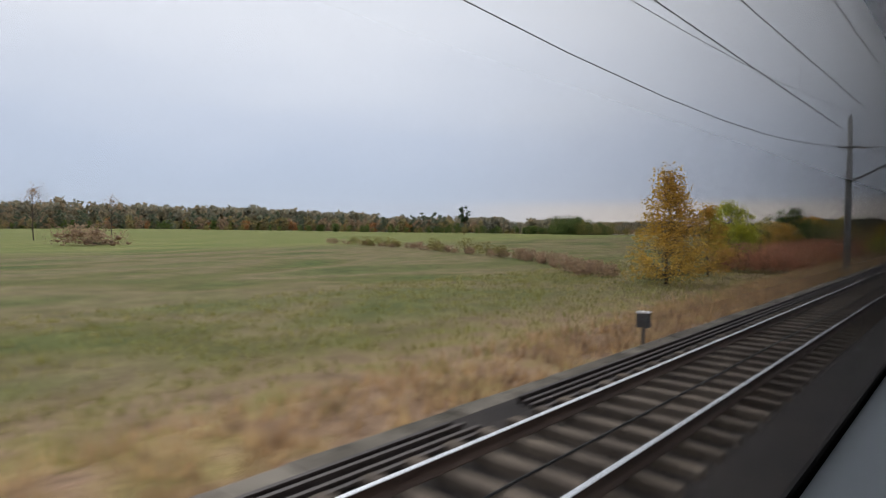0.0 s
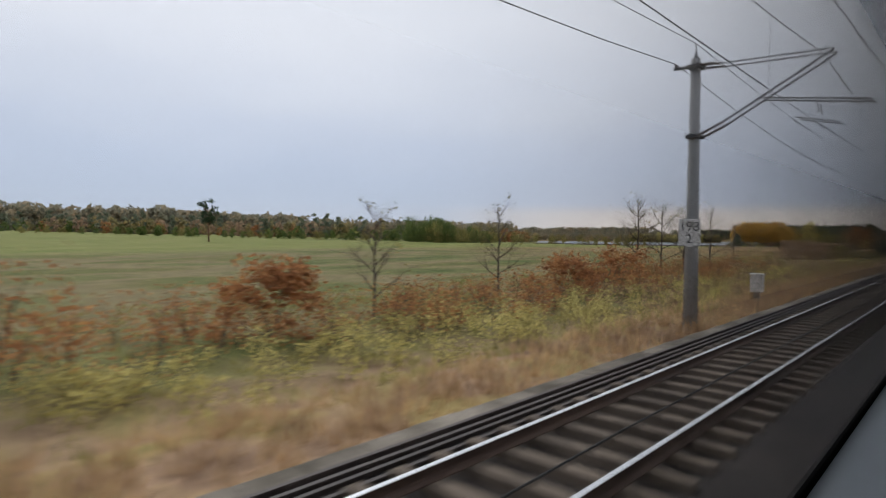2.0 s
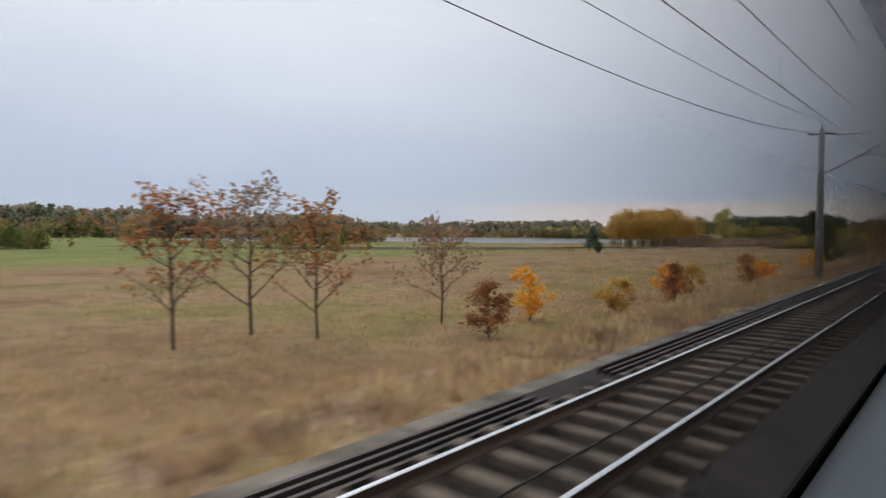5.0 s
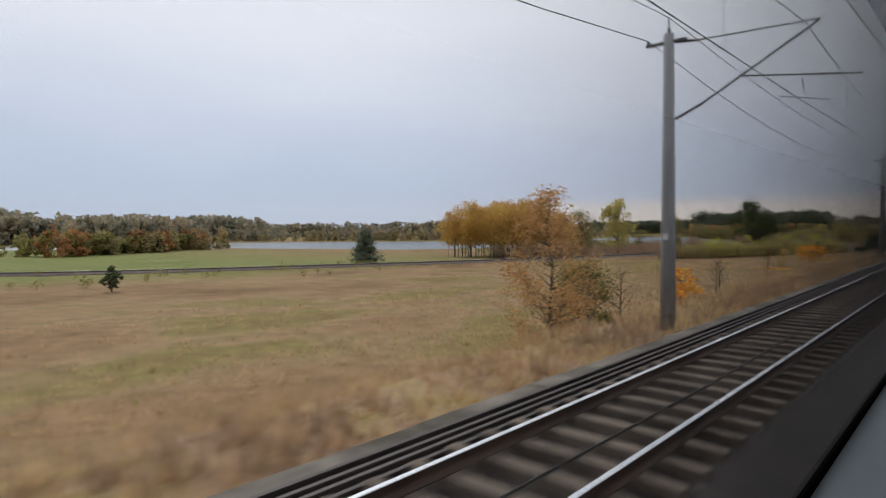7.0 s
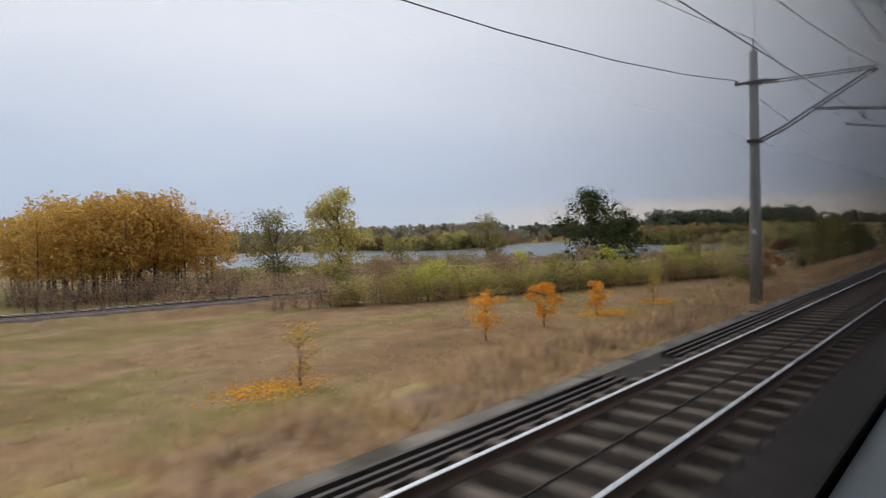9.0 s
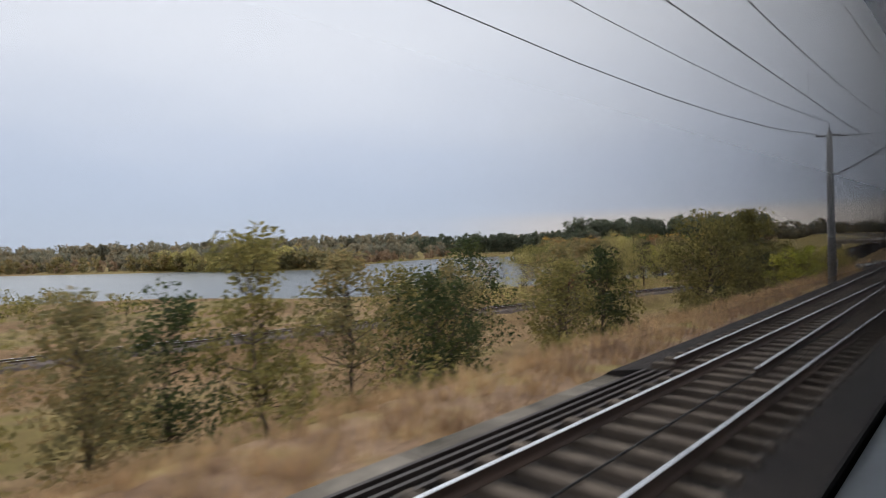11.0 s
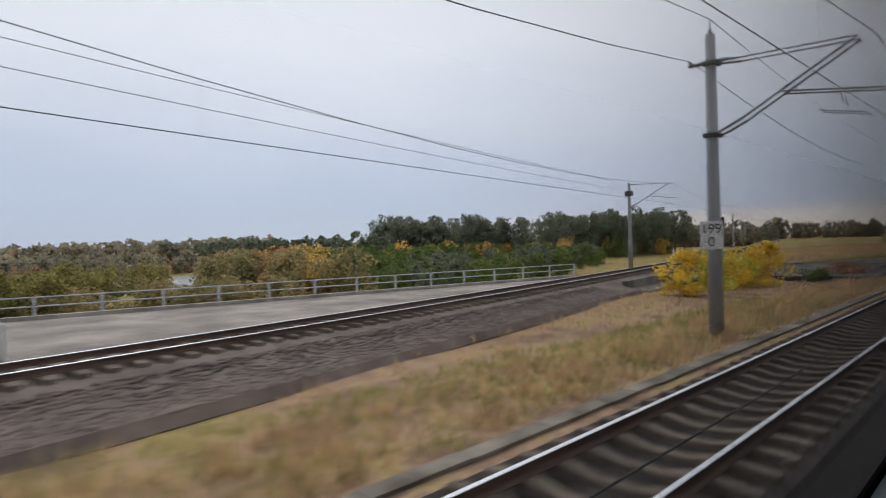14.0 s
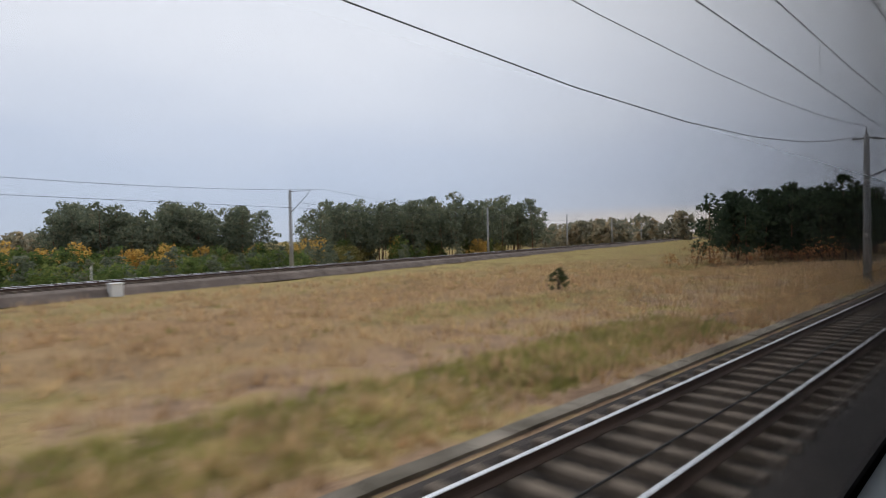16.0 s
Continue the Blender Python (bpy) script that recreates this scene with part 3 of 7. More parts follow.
def sleeper_geo():
    """A concrete sleeper with sunk middle and rail seats, along x."""
    sec = [(-1.3, 0.10, 0.0), (-1.05, 0.14, 0.03), (-0.55, 0.14, 0.03), (-0.25, 0.115, -0.035), (0.25, 0.115, -0.035), (0.55, 0.14, 0.03), (1.05, 0.14, 0.03), (1.3, 0.10, 0.0)]
    g = Geo()
    V = []
    for x, w, z in sec:
        V += [(x, -w, -0.2), (x, w, -0.2), (x, w * 0.78, z), (x, -w * 0.78, z)]
    Fs = [(0, 1, 2, 3), (31, 30, 29, 28)] + [(4 * i + k, 4 * i + 4 + k, 4 * i + 4 + (k + 1) % 4, 4 * i + (k + 1) % 4) for i in range(7) for k in range(4)]
    return g.add(V, [tuple(reversed(f)) for f in Fs])


SLEEPER = sleeper_geo().mesh("sleeper", M_SLEEPER)
# plainer sleepers for the far rows
SV = np.array([(x, s * w, z) for x, w, t in ((-1.3, 0.11, 0.0), (-0.4, 0.14, 0.03), (0.4, 0.14, 0.03), (1.3, 0.11, 0.0)) for s, w, z in ((-1, w, -0.2), (1, w, -0.2), (1, w * 0.78, t), (-1, w * 0.78, t))])
SF = [(3, 2, 1, 0), (12, 13, 14, 15)] + [tuple(reversed((4 * i + k, 4 * i + 4 + k, 4 * i + 4 + (k + 1) % 4, 4 * i + (k + 1) % 4))) for i in range(3) for k in (1, 2, 3)]


def track(label, fx, y0, y1, fz=lambda y: 0.0, step=20.0, near=None, sleepers=True, mats=None, bed=None, pitch=0.65, sink=0.0):
    root = thing("railway_track", label, "railway track", kind="structure")
    for off in (-0.75, 0.75):
        r = part("rail", Geo().sweep(RAIL, line(fx, y0, y1, step, fz, off)), M_RAIL, root)
        part("running_face", Geo().sweep(HEAD, line(fx, y0, y1, step, fz, off)), M_RAILHEAD, r, "shiny worn rail head")
    for bi, (b0, b1, w) in enumerate(bed or ((y0, y1, 2.15),)):
        sec = [(-w, -0.42 + sink), (-1.42, -0.29 + sink), (1.42, -0.29 + sink), (w, -0.42 + sink), (w + 0.75, -0.95), (-w - 0.75, -0.95)]
        part("ballast_bed", Geo().sweep(sec[::-1], line(fx, b0, b1, step, fz)), (mats or [M_BALLAST] * 9)[bi], root, "dark stained ballast")
    rest = Geo()
    k, y = 0, y0 + 0.3
    rng = random.Random(int(y0) + 7)
    while y < y1 - 0.2:
        x, z = float(fx(y)), float(fz(y))
        a = math.atan(float(fx(y + 1)) - float(fx(y - 1))) / 1.0 * 0.5
        if near and near[0] < y < near[1]:
            s = new("sleeper", SLEEPER)
            s.parent = root
            s.matrix_basis = pose(x, y, z - 0.19 + rng.uniform(-0.008, 0.008), 0, 0, -math.degrees(a) + rng.uniform(-0.4, 0.4))
        elif sleepers:
            V = SV.copy()
            c, q = math.cos(-a), math.sin(-a)
            V[:, 0], V[:, 1] = SV[:, 0] * c - SV[:, 1] * q + x, SV[:, 0] * q + SV[:, 1] * c + y
            V[:, 2] += z - 0.19 + rng.uniform(-0.008, 0.008)
            rest.add(V, SF)
        y += pitch
    if rest.n:
        tagged(part("sleeper_row", rest, M_SLEEPER, root), kind="stuff")
    return root


def stones(name, region, count, seed, size, mat, root):
    """Loose ballast as many small stones."""
    rng = np.random.default_rng(seed)
    P = region(rng, count)
    base = np.array([(1, 0, 0), (-1, 0, 0), (0, 1, 0), (0, -1, 0), (0, 0, 1), (0, 0, -1)], float)
    F0 = np.array([(0, 2, 4), (2, 1, 4), (1, 3, 4), (3, 0, 4), (2, 0, 5), (1, 2, 5), (3, 1, 5), (0, 3, 5)])
    S = rng.uniform(0.55, 1.35, (count, 6, 1)) * size * np.array([1, 1, 0.7])
    w = rng.uniform(0, 6.28, count)
    R = np.zeros((count, 3, 3))
    R[:, 0, 0], R[:, 0, 1], R[:, 1, 0], R[:, 1, 1], R[:, 2, 2] = np.cos(w), -np.sin(w), np.sin(w), np.cos(w), 1
    V = np.einsum("nij,nkj->nki", R, base[None] * S) + P[:, None, :]
    Fs = (F0[None] + 6 * np.arange(count)[:, None, None]).reshape(-1, 3)
    return tagged(part(name, tri_mesh(name, V.reshape(-1, 3), Fs, mat), mat, root), kind="stuff")


def tri_mesh(name, V, Fs, mat):
    me = bpy.data.meshes.new(name)
    me.vertices.add(len(V))
    me.vertices.foreach_set("co", np.ascontiguousarray(V, dtype=np.float32).ravel())
    k = Fs.shape[1]
    me.loops.add(Fs.size)
    me.loops.foreach_set("vertex_index", Fs.ravel().astype(np.int32))
    me.polygons.add(len(Fs))
    me.polygons.foreach_set("loop_start", (np.arange(len(Fs)) * k).astype(np.int32))
    me.update(calc_edges=True)
    me.materials.append(mat)
    return me


straight = lambda y: X_NEXT + 0.0 * np.asarray(y)
MAIN = track("straight main-line track on concrete sleepers in dark ballast", straight, Y0, Y1, near=(790, 985), bed=((Y0, 745, 2.25), (745, 846, 2.0), (846, 964, 1.45), (964, 998, 1.6), (998, 1058, 1.7), (1058, Y1, 1.8)))
track("main-line track under the passing train", own_x, Y0, Y1, sleepers=False, sink=-0.03)
M_BALLAST_RUST = surf("rust_stained_ballast", (0.045, 0.026, 0.018), (0.12, 0.062, 0.036), 0.9, 0.95, bump=0.5, fine=22, fine_mix=0.5)
M_SLEEPER_RUST = surf("rust_stained_sleeper", (0.17, 0.12, 0.09), (0.34, 0.20, 0.12), 0.7, 0.9, bump=0.3, rand=0.2)
BR = track("branch track curving away over the old bridge", branch_x, 742, 1415, step=6.0, near=(790, 900), sink=-0.014, bed=((742, 786, 2.15), (786, 814, 2.15), (814, 852, 2.15), (852, 1415, 2.15)), mats=(M_BALLAST, M_BALLAST_RUST, M_BALLAST, M_BALLAST2))
for o in BR.children:
    if o.name.startswith("sleeper") and 790 < o.location.y < 815:
        o.material_slots[0].link = "OBJECT"
        o.material_slots[0].material = M_SLEEPER_RUST
LP = track("single line on a low bank across the meadows", loop_x, 160, 972, loop_z, step=6.0, pitch=0.65, mats=(M_BALLAST2,))

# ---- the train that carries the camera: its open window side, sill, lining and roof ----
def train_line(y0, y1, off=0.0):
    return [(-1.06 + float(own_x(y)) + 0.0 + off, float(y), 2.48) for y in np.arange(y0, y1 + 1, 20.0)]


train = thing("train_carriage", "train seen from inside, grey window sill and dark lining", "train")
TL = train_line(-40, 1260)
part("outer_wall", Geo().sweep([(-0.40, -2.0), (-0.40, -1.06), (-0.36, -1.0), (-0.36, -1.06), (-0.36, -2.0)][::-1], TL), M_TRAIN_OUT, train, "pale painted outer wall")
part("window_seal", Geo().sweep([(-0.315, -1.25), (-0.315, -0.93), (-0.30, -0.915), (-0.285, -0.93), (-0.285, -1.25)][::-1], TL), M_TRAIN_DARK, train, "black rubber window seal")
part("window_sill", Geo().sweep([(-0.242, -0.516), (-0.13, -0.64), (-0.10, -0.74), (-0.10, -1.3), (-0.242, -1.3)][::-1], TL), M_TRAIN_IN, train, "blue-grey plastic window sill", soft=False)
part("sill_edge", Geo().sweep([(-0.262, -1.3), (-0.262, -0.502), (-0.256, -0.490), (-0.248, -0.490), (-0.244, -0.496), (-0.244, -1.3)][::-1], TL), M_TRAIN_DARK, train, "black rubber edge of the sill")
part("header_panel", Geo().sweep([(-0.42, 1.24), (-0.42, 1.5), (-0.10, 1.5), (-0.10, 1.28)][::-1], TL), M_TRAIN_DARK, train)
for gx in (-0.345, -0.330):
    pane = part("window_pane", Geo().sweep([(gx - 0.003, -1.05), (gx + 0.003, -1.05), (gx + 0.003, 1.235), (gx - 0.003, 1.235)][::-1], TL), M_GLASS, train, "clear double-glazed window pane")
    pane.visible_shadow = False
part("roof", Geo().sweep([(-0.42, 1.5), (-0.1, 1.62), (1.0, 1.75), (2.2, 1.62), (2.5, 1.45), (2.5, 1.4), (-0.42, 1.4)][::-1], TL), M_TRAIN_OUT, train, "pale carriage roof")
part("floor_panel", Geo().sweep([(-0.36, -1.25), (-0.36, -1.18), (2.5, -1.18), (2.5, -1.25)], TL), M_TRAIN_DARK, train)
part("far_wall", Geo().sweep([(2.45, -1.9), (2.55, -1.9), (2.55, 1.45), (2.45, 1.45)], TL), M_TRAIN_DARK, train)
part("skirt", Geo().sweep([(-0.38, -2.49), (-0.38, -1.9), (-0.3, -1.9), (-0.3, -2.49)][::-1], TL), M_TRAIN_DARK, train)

# ---- beside the neighbouring track: line cable, trough, spare rails ----
g = Geo()
g.tube([(X_NEXT + 0.1 + 0.05 * math.sin(k * 0.9) + 0.02 * math.sin(k * 2.3), -20 + k * 5.0, -0.135 + 0.01 * math.sin(k)) for k in range(249)], 0.017, 5, cap=False)
tagged(new("line_cable", g.mesh("line_cable", M_CABLE)), "black train-control cable laid between the rails", "cable")


def trough(label, y0, y1, x, lids, drop=0.0, half=0.18):
    root = thing("cable_trough", label, "cable trough")
    part("channel", Geo().sweep([(0.01 - half, -1.1), (half - 0.01, -1.1), (half - 0.01, -0.66 - drop), (0.01 - half, -0.66 - drop)], [(x, y0, 0), (x, y1, 0)]), M_CONC_DARK, root)
    lid = Geo().box(-half, half, -0.488, 0.488, -0.66, -0.60).mesh("lid", M_TROUGH)
    rest, y, n = Geo(), y0 + 0.5, 0
    rng = random.Random(int(y0))
    while y < y1 - 0.4:
        dx, dz, w = rng.uniform(-0.012, 0.012), rng.uniform(-0.008, 0.012) - drop, rng.uniform(-1.2, 1.2)
        if lids[0] < y < lids[1]:
            o = new("lid", lid)
            o.parent = root
            o.matrix_basis = pose(x + dx, y, dz, 0, 0, w)
        else:
            rest.box(-half, half, -0.488, 0.488, -0.66, -0.60, pose(x + dx, y, dz, 0, 0, w))
        y += 1.0
    if rest.n:
        tagged(part("lid_rest", rest, M_TROUGH, root), kind="stuff")
    return root


trough("concrete cable trough with weathered lids beside the ballast", -20, 742, -7.26, (120, 400), -0.06, 0.23)
trough("concrete cable trough with weathered lids in the grass", 905, 996, -7.42, (905, 996), 0.15)
trough("concrete cable trough with weathered lids in the grass", 1062, 1250, -7.42, (1062, 1180), 0.15)
# stacks of long new rails left lying beside the track
for (a, c) in ((-20, 6.2), (7.3, 172.3), (173.4, 340), (342, 607.5), (609.5, 742)):
    stack = thing("spare_rails", "four long dark spare rails lying beside the track", "rails", group="spare rails")
    for k in range(4):
        part("rail", Geo().sweep([(u * 0.95, w - 0.225) for u, w in RAIL], [(-5.92 - 0.19 * k + 0.012 * math.sin(k * 3 + a), y, 0) for y in np.linspace(a + 0.1 * k, c - 0.08 * k, 9)]), M_SPARE, stack)
for (a, c) in ((-20, 318), (320, 560), (562, 700)):
    stack = thing("spare_rails", "long dark spare rails lying between the two lines", "rails", group="spare rails")
    for k in range(4):
        part("rail", Geo().sweep([(u * 0.95, w - 0.40) for u, w in RAIL], [(-2.66 + 0.17 * k, y, 0) for y in np.linspace(a, c, 9)]), M_SPARE, stack)


# ---- overhead line masts ----
def insulator(g, a, b, r=0.055, n=7):
    a, b = np.array(a, float), np.array(b, float)
    pts, rad = [], []
    for k in range(2 * n + 1):
        pts.append(a + (b - a) * k / (2 * n))
        rad.append(r if k % 2 else r * 0.5)
    g.tube(pts, rad, 8)


def cantilever(root, base, reach=4.0, up=7.85, dy=0.0, sign=1):
    """Upper tie, diagonal strut, steady arm and their insulators. base: height of the mast's foot."""
    s = sign
    arm = part("cantilever", Geo().tube([(0.85 * s, dy, 7.98 - base), (reach * s, dy, up - base)], 0.022, 6).tube([(0.95 * s, dy, 6.05 - base), (reach * s, dy, up - base - 0.02)], 0.032, 7)
               .tube([(2.1 * s, dy, 6.70 - base), ((reach + 0.95) * s, dy, 6.26 - base)], 0.026, 6).tube([((reach - 0.4) * s, dy, 6.36 - base), ((reach - 0.35) * s, dy, 6.06 - base)], 0.016, 5)
               .tube([((reach - 0.95) * s, dy + 0.05, 5.98 - base), ((reach + 0.2) * s, dy + 0.05, 5.72 - base)], 0.016, 5), M_STEEL_DARK, root, "dark steel tube cantilever")
    for a, b in (((0.2 * s, dy, 8.06 - base), (0.88 * s, dy, 7.98 - base)), ((0.2 * s, dy, 5.72 - base), (1.0 * s, dy, 6.08 - base))):
        g = Geo()
        insulator(g, a, b)
        part("insulator", g, M_INSUL, arm, "brown ribbed insulator")
    return arm


def weights(root, x, y, z, plates=20, wide=0.2):
    w = part("tension_weight", Geo().tube([(x, y, z), (x, y, z + plates * 0.06 + 0.9)], 0.012, 5), M_STEEL_DARK, root)
    for k in range(plates):
        part("plate", Geo().tube([(x, y, z + 0.06 * k + 0.006), (x, y, z + 0.06 * k + 0.05)], wide, 10), M_CASTIRON, w)
    return w


def mast(label, x, y, arms=(0.0,), tip=True, feeder=True, h=8.35, base=None, reach=4.0, flange=False):
    base = at_ground(x, y) - 0.05 if base is None else base
    root = thing("overhead_line_mast", label, "catenary mast", x, y, base, 0, "overhead line masts")
    part("pole", Geo().tube([(0, 0, 0), (0, 0, 0.4 * (h - base)), (0, 0, h - base)], [0.24, 0.205, 0.155], 14), M_STEEL if flange else M_CONC, root, "slightly tapered grey concrete pole" if not flange else "dark steel pole", soft=True)
    if flange:
        part("base_flange", Geo().box(-0.35, 0.35, -0.35, 0.35, 0.0, 0.06).tube([(0.25, 0.25, 0), (0.25, 0.25, 0.16)], 0.03, 6).tube([(-0.25, 0.25, 0), (-0.25, 0.25, 0.16)], 0.03, 6).tube([(-0.25, -0.25, 0), (-0.25, -0.25, 0.16)], 0.03, 6).tube([(0.25, -0.25, 0), (0.25, -0.25, 0.16)], 0.03, 6), M_STEEL_DARK, root)
    if tip:
        part("tip_rod", Geo().tube([(0, 0, h - base - 0.02), (0, 0, h - base + 0.18)], 0.05, 7).tube([(0, 0, h - base + 0.15), (0, 0, h - base + 0.5)], 0.022, 6), M_STEEL_DARK, root)
    if feeder:
        f = part("feeder_bracket", Geo().box(-0.72, 0.55, -0.06, 0.06, 8.06 - base, 8.14 - base), M_STEEL_DARK, root)
        part("insulator", Geo().tube([(-0.66, 0, 8.13 - base), (-0.66, 0, 8.25 - base)], 0.05, 7), M_INSUL, f)
    for dy in arms:
        cantilever(root, base, reach, 7.85, dy)
        if dy:
            for z in (8.05, 5.72):
                part("arm_bracket", Geo().box(-0.2, 0.24, min(dy, 0) - 0.03, max(dy, 0) + 0.03, z - base - 0.06, z - base + 0.06), M_STEEL_DARK, root)
    part("number_plate", Geo().box(-0.09, 0.09, -0.215, -0.205, 2.0 - base, 2.2 - base), M_WHITE, root)
    return root


def pulley(root, x, y, z):
    part("tension_wheel", Geo().tube([(x - 0.05, y, z), (x + 0.05, y, z)], 0.22, 14).tube([(x - 0.09, y, z), (x + 0.09, y, z)], 0.07, 10).box(x - 0.22, x - 0.05, y - 0.05, y + 0.05, z - 0.08, z + 0.08), M_STEEL_DARK, root)


def lettering(text, size, x, y, z, rz, mat, parent):
    cu = bpy.data.curves.new("lettering", "FONT")
    cu.body, cu.size, cu.align_x, cu.extrude = text, size, "CENTER", 0.002
    tmp = bpy.data.objects.new("lettering", cu)
    me = bpy.data.meshes.new_from_object(tmp)
    bpy.data.objects.remove(tmp)
    me.materials.append(mat)
    o = new("lettering", me)
    o.parent = parent
    o.matrix_basis = pose(x, y, z, 90, 0, rz)
    return o


def km_sign(root, top, low, base, z0=2.05, z1=2.95):
    s = part("distance_sign", Geo().box(-0.36, 0.36, -0.255, -0.225, z0 - base, z1 - base), M_WHITE, root, "white distance sign with black figures")
    lettering(top, 0.44, 0, -0.262, z0 - base + 0.50, 0, M_BLACK, s)
    lettering(low, 0.44, 0, -0.262, z0 - base + 0.08, 0, M_BLACK, s)


POLES = [(-8.5, -5), (-8.5, 50.1), (-8.5, 105), (-8.5, 153.2), (-8.5, 208.5), (-8.5, 264.6), (-8.5, 320.4), (-8.5, 374), (-8.5, 428.1), (-8.5, 483), (-8.5, 531), (-8.5, 577), (-8.5, 623.5),
         (-8.55, 670.3), (-8.6, 722), (-8.7, 772), (-8.75, 901.4), (-8.75, 949.3), (-8.75, 997.7), (-7.85, 1048.3), (-8.6, 1107), (-8.6, 1160), (-8.6, 1212)]
TALL = {50.1: 10.2, 623.5: 9.3, 949.3: 9.0}  # masts that stand higher than the rest
DOUBLE = {50.1, 105, 153.2, 208.5, 623.5, 670.3, 949.3, 997.7, 1048.3}
MASTS = {}
for x, y in POLES:
    b = 0.22 if y == 1048.3 else None
    r = mast("grey concrete catenary mast with dark steel cantilever beside the track", x, y, (-0.25, 0.25) if y in DOUBLE else (0.0,), h=TALL.get(y, 8.35), base=b, flange=(y == 1048.3), reach=4.0 if x < -8 else 3.4)
    MASTS[y] = r
for y, txt in ((153.2, ("198", "2")), (949.3, ("199", "0"))):
    km_sign(MASTS[y], *txt, MASTS[y].location.z)
s = thing("distance_post", "white distance sign 198 6 on a thin post", "sign", -8.0, 531.9, at_ground(-8.0, 531.9))
part("post", Geo().tube([(0, 0, 0), (0, 0, 3.1)], 0.03, 7), M_STEEL, s)
pl = part("distance_sign", Geo().box(-0.36, 0.36, -0.05, -0.03, 2.3, 3.2), M_WHITE, s, "white sign with black figures")
lettering("198", 0.44, 0, -0.056, 2.80, 0, M_BLACK, pl)
lettering("6", 0.44, 0, -0.056, 2.38, 0, M_BLACK, pl)
tall = MASTS[670.3]
tz = tall.location.z
part("upper_pole", Geo().tube([(0, 0, 8.2 - tz), (0, 0, 11.2 - tz)], [0.13, 0.115], 10), M_CONC, tall)
part("top_arm", Geo().box(-0.15, 4.2, -0.05, 0.05, 10.98 - tz, 11.1 - tz), M_STEEL_DARK, tall, "dark steel top arm")
for dx in (-0.32, 0.32):
    g = Geo()
    insulator(g, (1.3 + dx, 0, 10.98 - tz), (1.3 + dx * 0.15, 0, 10.35 - tz))
    part("insulator", g, M_INSUL, tall)
for y in (264.6, 577.0, 901.4):
    m_ = MASTS[y]
    b_ = m_.location.z
    for z in (6.55, 7.0):
        pulley(m_, 0.32, 0.0, z - b_)
        part("clamp", Geo().box(-0.24, 0.24, -0.24, 0.24, z - b_ - 0.12, z - b_ + 0.12), M_STEEL_DARK, m_)
    if y in (577.0, 901.4):
        for dx in (0.0, -0.5):
            part("guy_wire", Geo().tube([(0, 0, 7.0 - b_ + dx), (-0.9, (-4.6 if y < 600 else -7.2) + dx, 0.0)], 0.02, 4), M_WIRE, m_)
for y, side in ((264.6, -0.55), (901.4, 0.72)):
    m_ = MASTS[y]
    weights(m_, side, -0.1, 3.05 - m_.location.z, 14, 0.17)
    weights(m_, side + math.copysign(0.4, side), 0.1, 2.72 - m_.location.z, 19, 0.17)


# ---- wires ----
def hang(pts, sag, r=0.014, name="overhead_wire", label="", mat=None, seg=9):
    g = Geo()
    P = []
    for i, (a, c) in enumerate(zip(pts[:-1], pts[1:])):
        dip = sag if np.isscalar(sag) else sag[i]
        a, c = np.array(a, float), np.array(c, float)
        for k in range(seg):
            u = k / seg
            p = a + (c - a) * u
            p[2] -= dip * 4 * u * (1 - u)
            P.append(p)
    P.append(np.array(pts[-1], float))
    g.tube(P, r, 4)
    return tagged(new(name, g.mesh(name, mat or M_WIRE)), label or "thin dark overhead wire", "wire")


def droppers(top, low, sag, name="dropper_wires"):
    g = Geo()
    for (a, c), (e, f) in zip(zip(top[:-1], top[1:]), zip(low[:-1], low[1:])):
        for u in (0.12, 0.3, 0.5, 0.7, 0.88):
            p = np.array(a) * (1 - u) + np.array(c) * u
            q = np.array(e) * (1 - u) + np.array(f) * u
            p[2] -= sag * 4 * u * (1 - u)
            g.tube([p, q], 0.006, 3, cap=False)
    tagged(new(name, g.mesh(name, M_WIRE)), "thin dropper wires between catenary and contact wire", "wire", kind="stuff")


ys = [-60] + [y for _, y in POLES[1:16]] + [845.7] + [y for _, y in POLES[16:]] + [1290]
zig = [0.25 * (-1) ** k for k in range(len(ys))]
top = [(X_NEXT + z, y, 7.83) for y, z in zip(ys, zig)]
low = [(X_NEXT + z, y, 5.72) for y, z in zip(ys, zig)]
hang(top, 1.15, 0.014, "catenary_wire", "sagging catenary wire above the neighbouring track")
hang(low, 0.03, 0.014, "contact_wire", "level contact wire above the neighbouring track")
droppers(top, low, 1.15)
top2 = [(0.25 * (-1) ** k, y + 4, 7.83) for k, y in enumerate(ys)]
low2 = [(0.25 * (-1) ** k, y + 4, 5.72) for k, y in enumerate(ys)]
hang(top2, 1.15, 0.014, "catenary_wire", "sagging catenary wire above the train")
hang(low2, 0.03, 0.014, "contact_wire", "level contact wire above the train")
EDGE_POLES = POLES[:16] + [(-9.6, 845.7)] + POLES[16:]
DIP = [1.5, 1.36, 1.05, 1.36, 1.36, 1.36, 1.36, 1.36, 1.36, 1.36, 1.4, 1.6, 1.3, 1.3, 1.2, 1.1, 1.0, 1.4, 1.5, 1.8, 2.35, 2.1, 2.1]
hang([(x - 0.66, y, 8.27) for x, y in EDGE_POLES], DIP, 0.016, "feeder_wire", "dark feeder wire on the masts' outer side")
hang([(x, y, TALL.get(y, 8.35) + 0.5) for x, y in EDGE_POLES], [0.6 * d for d in DIP], 0.014, "earth_wire", "thin earth wire along the mast tops")
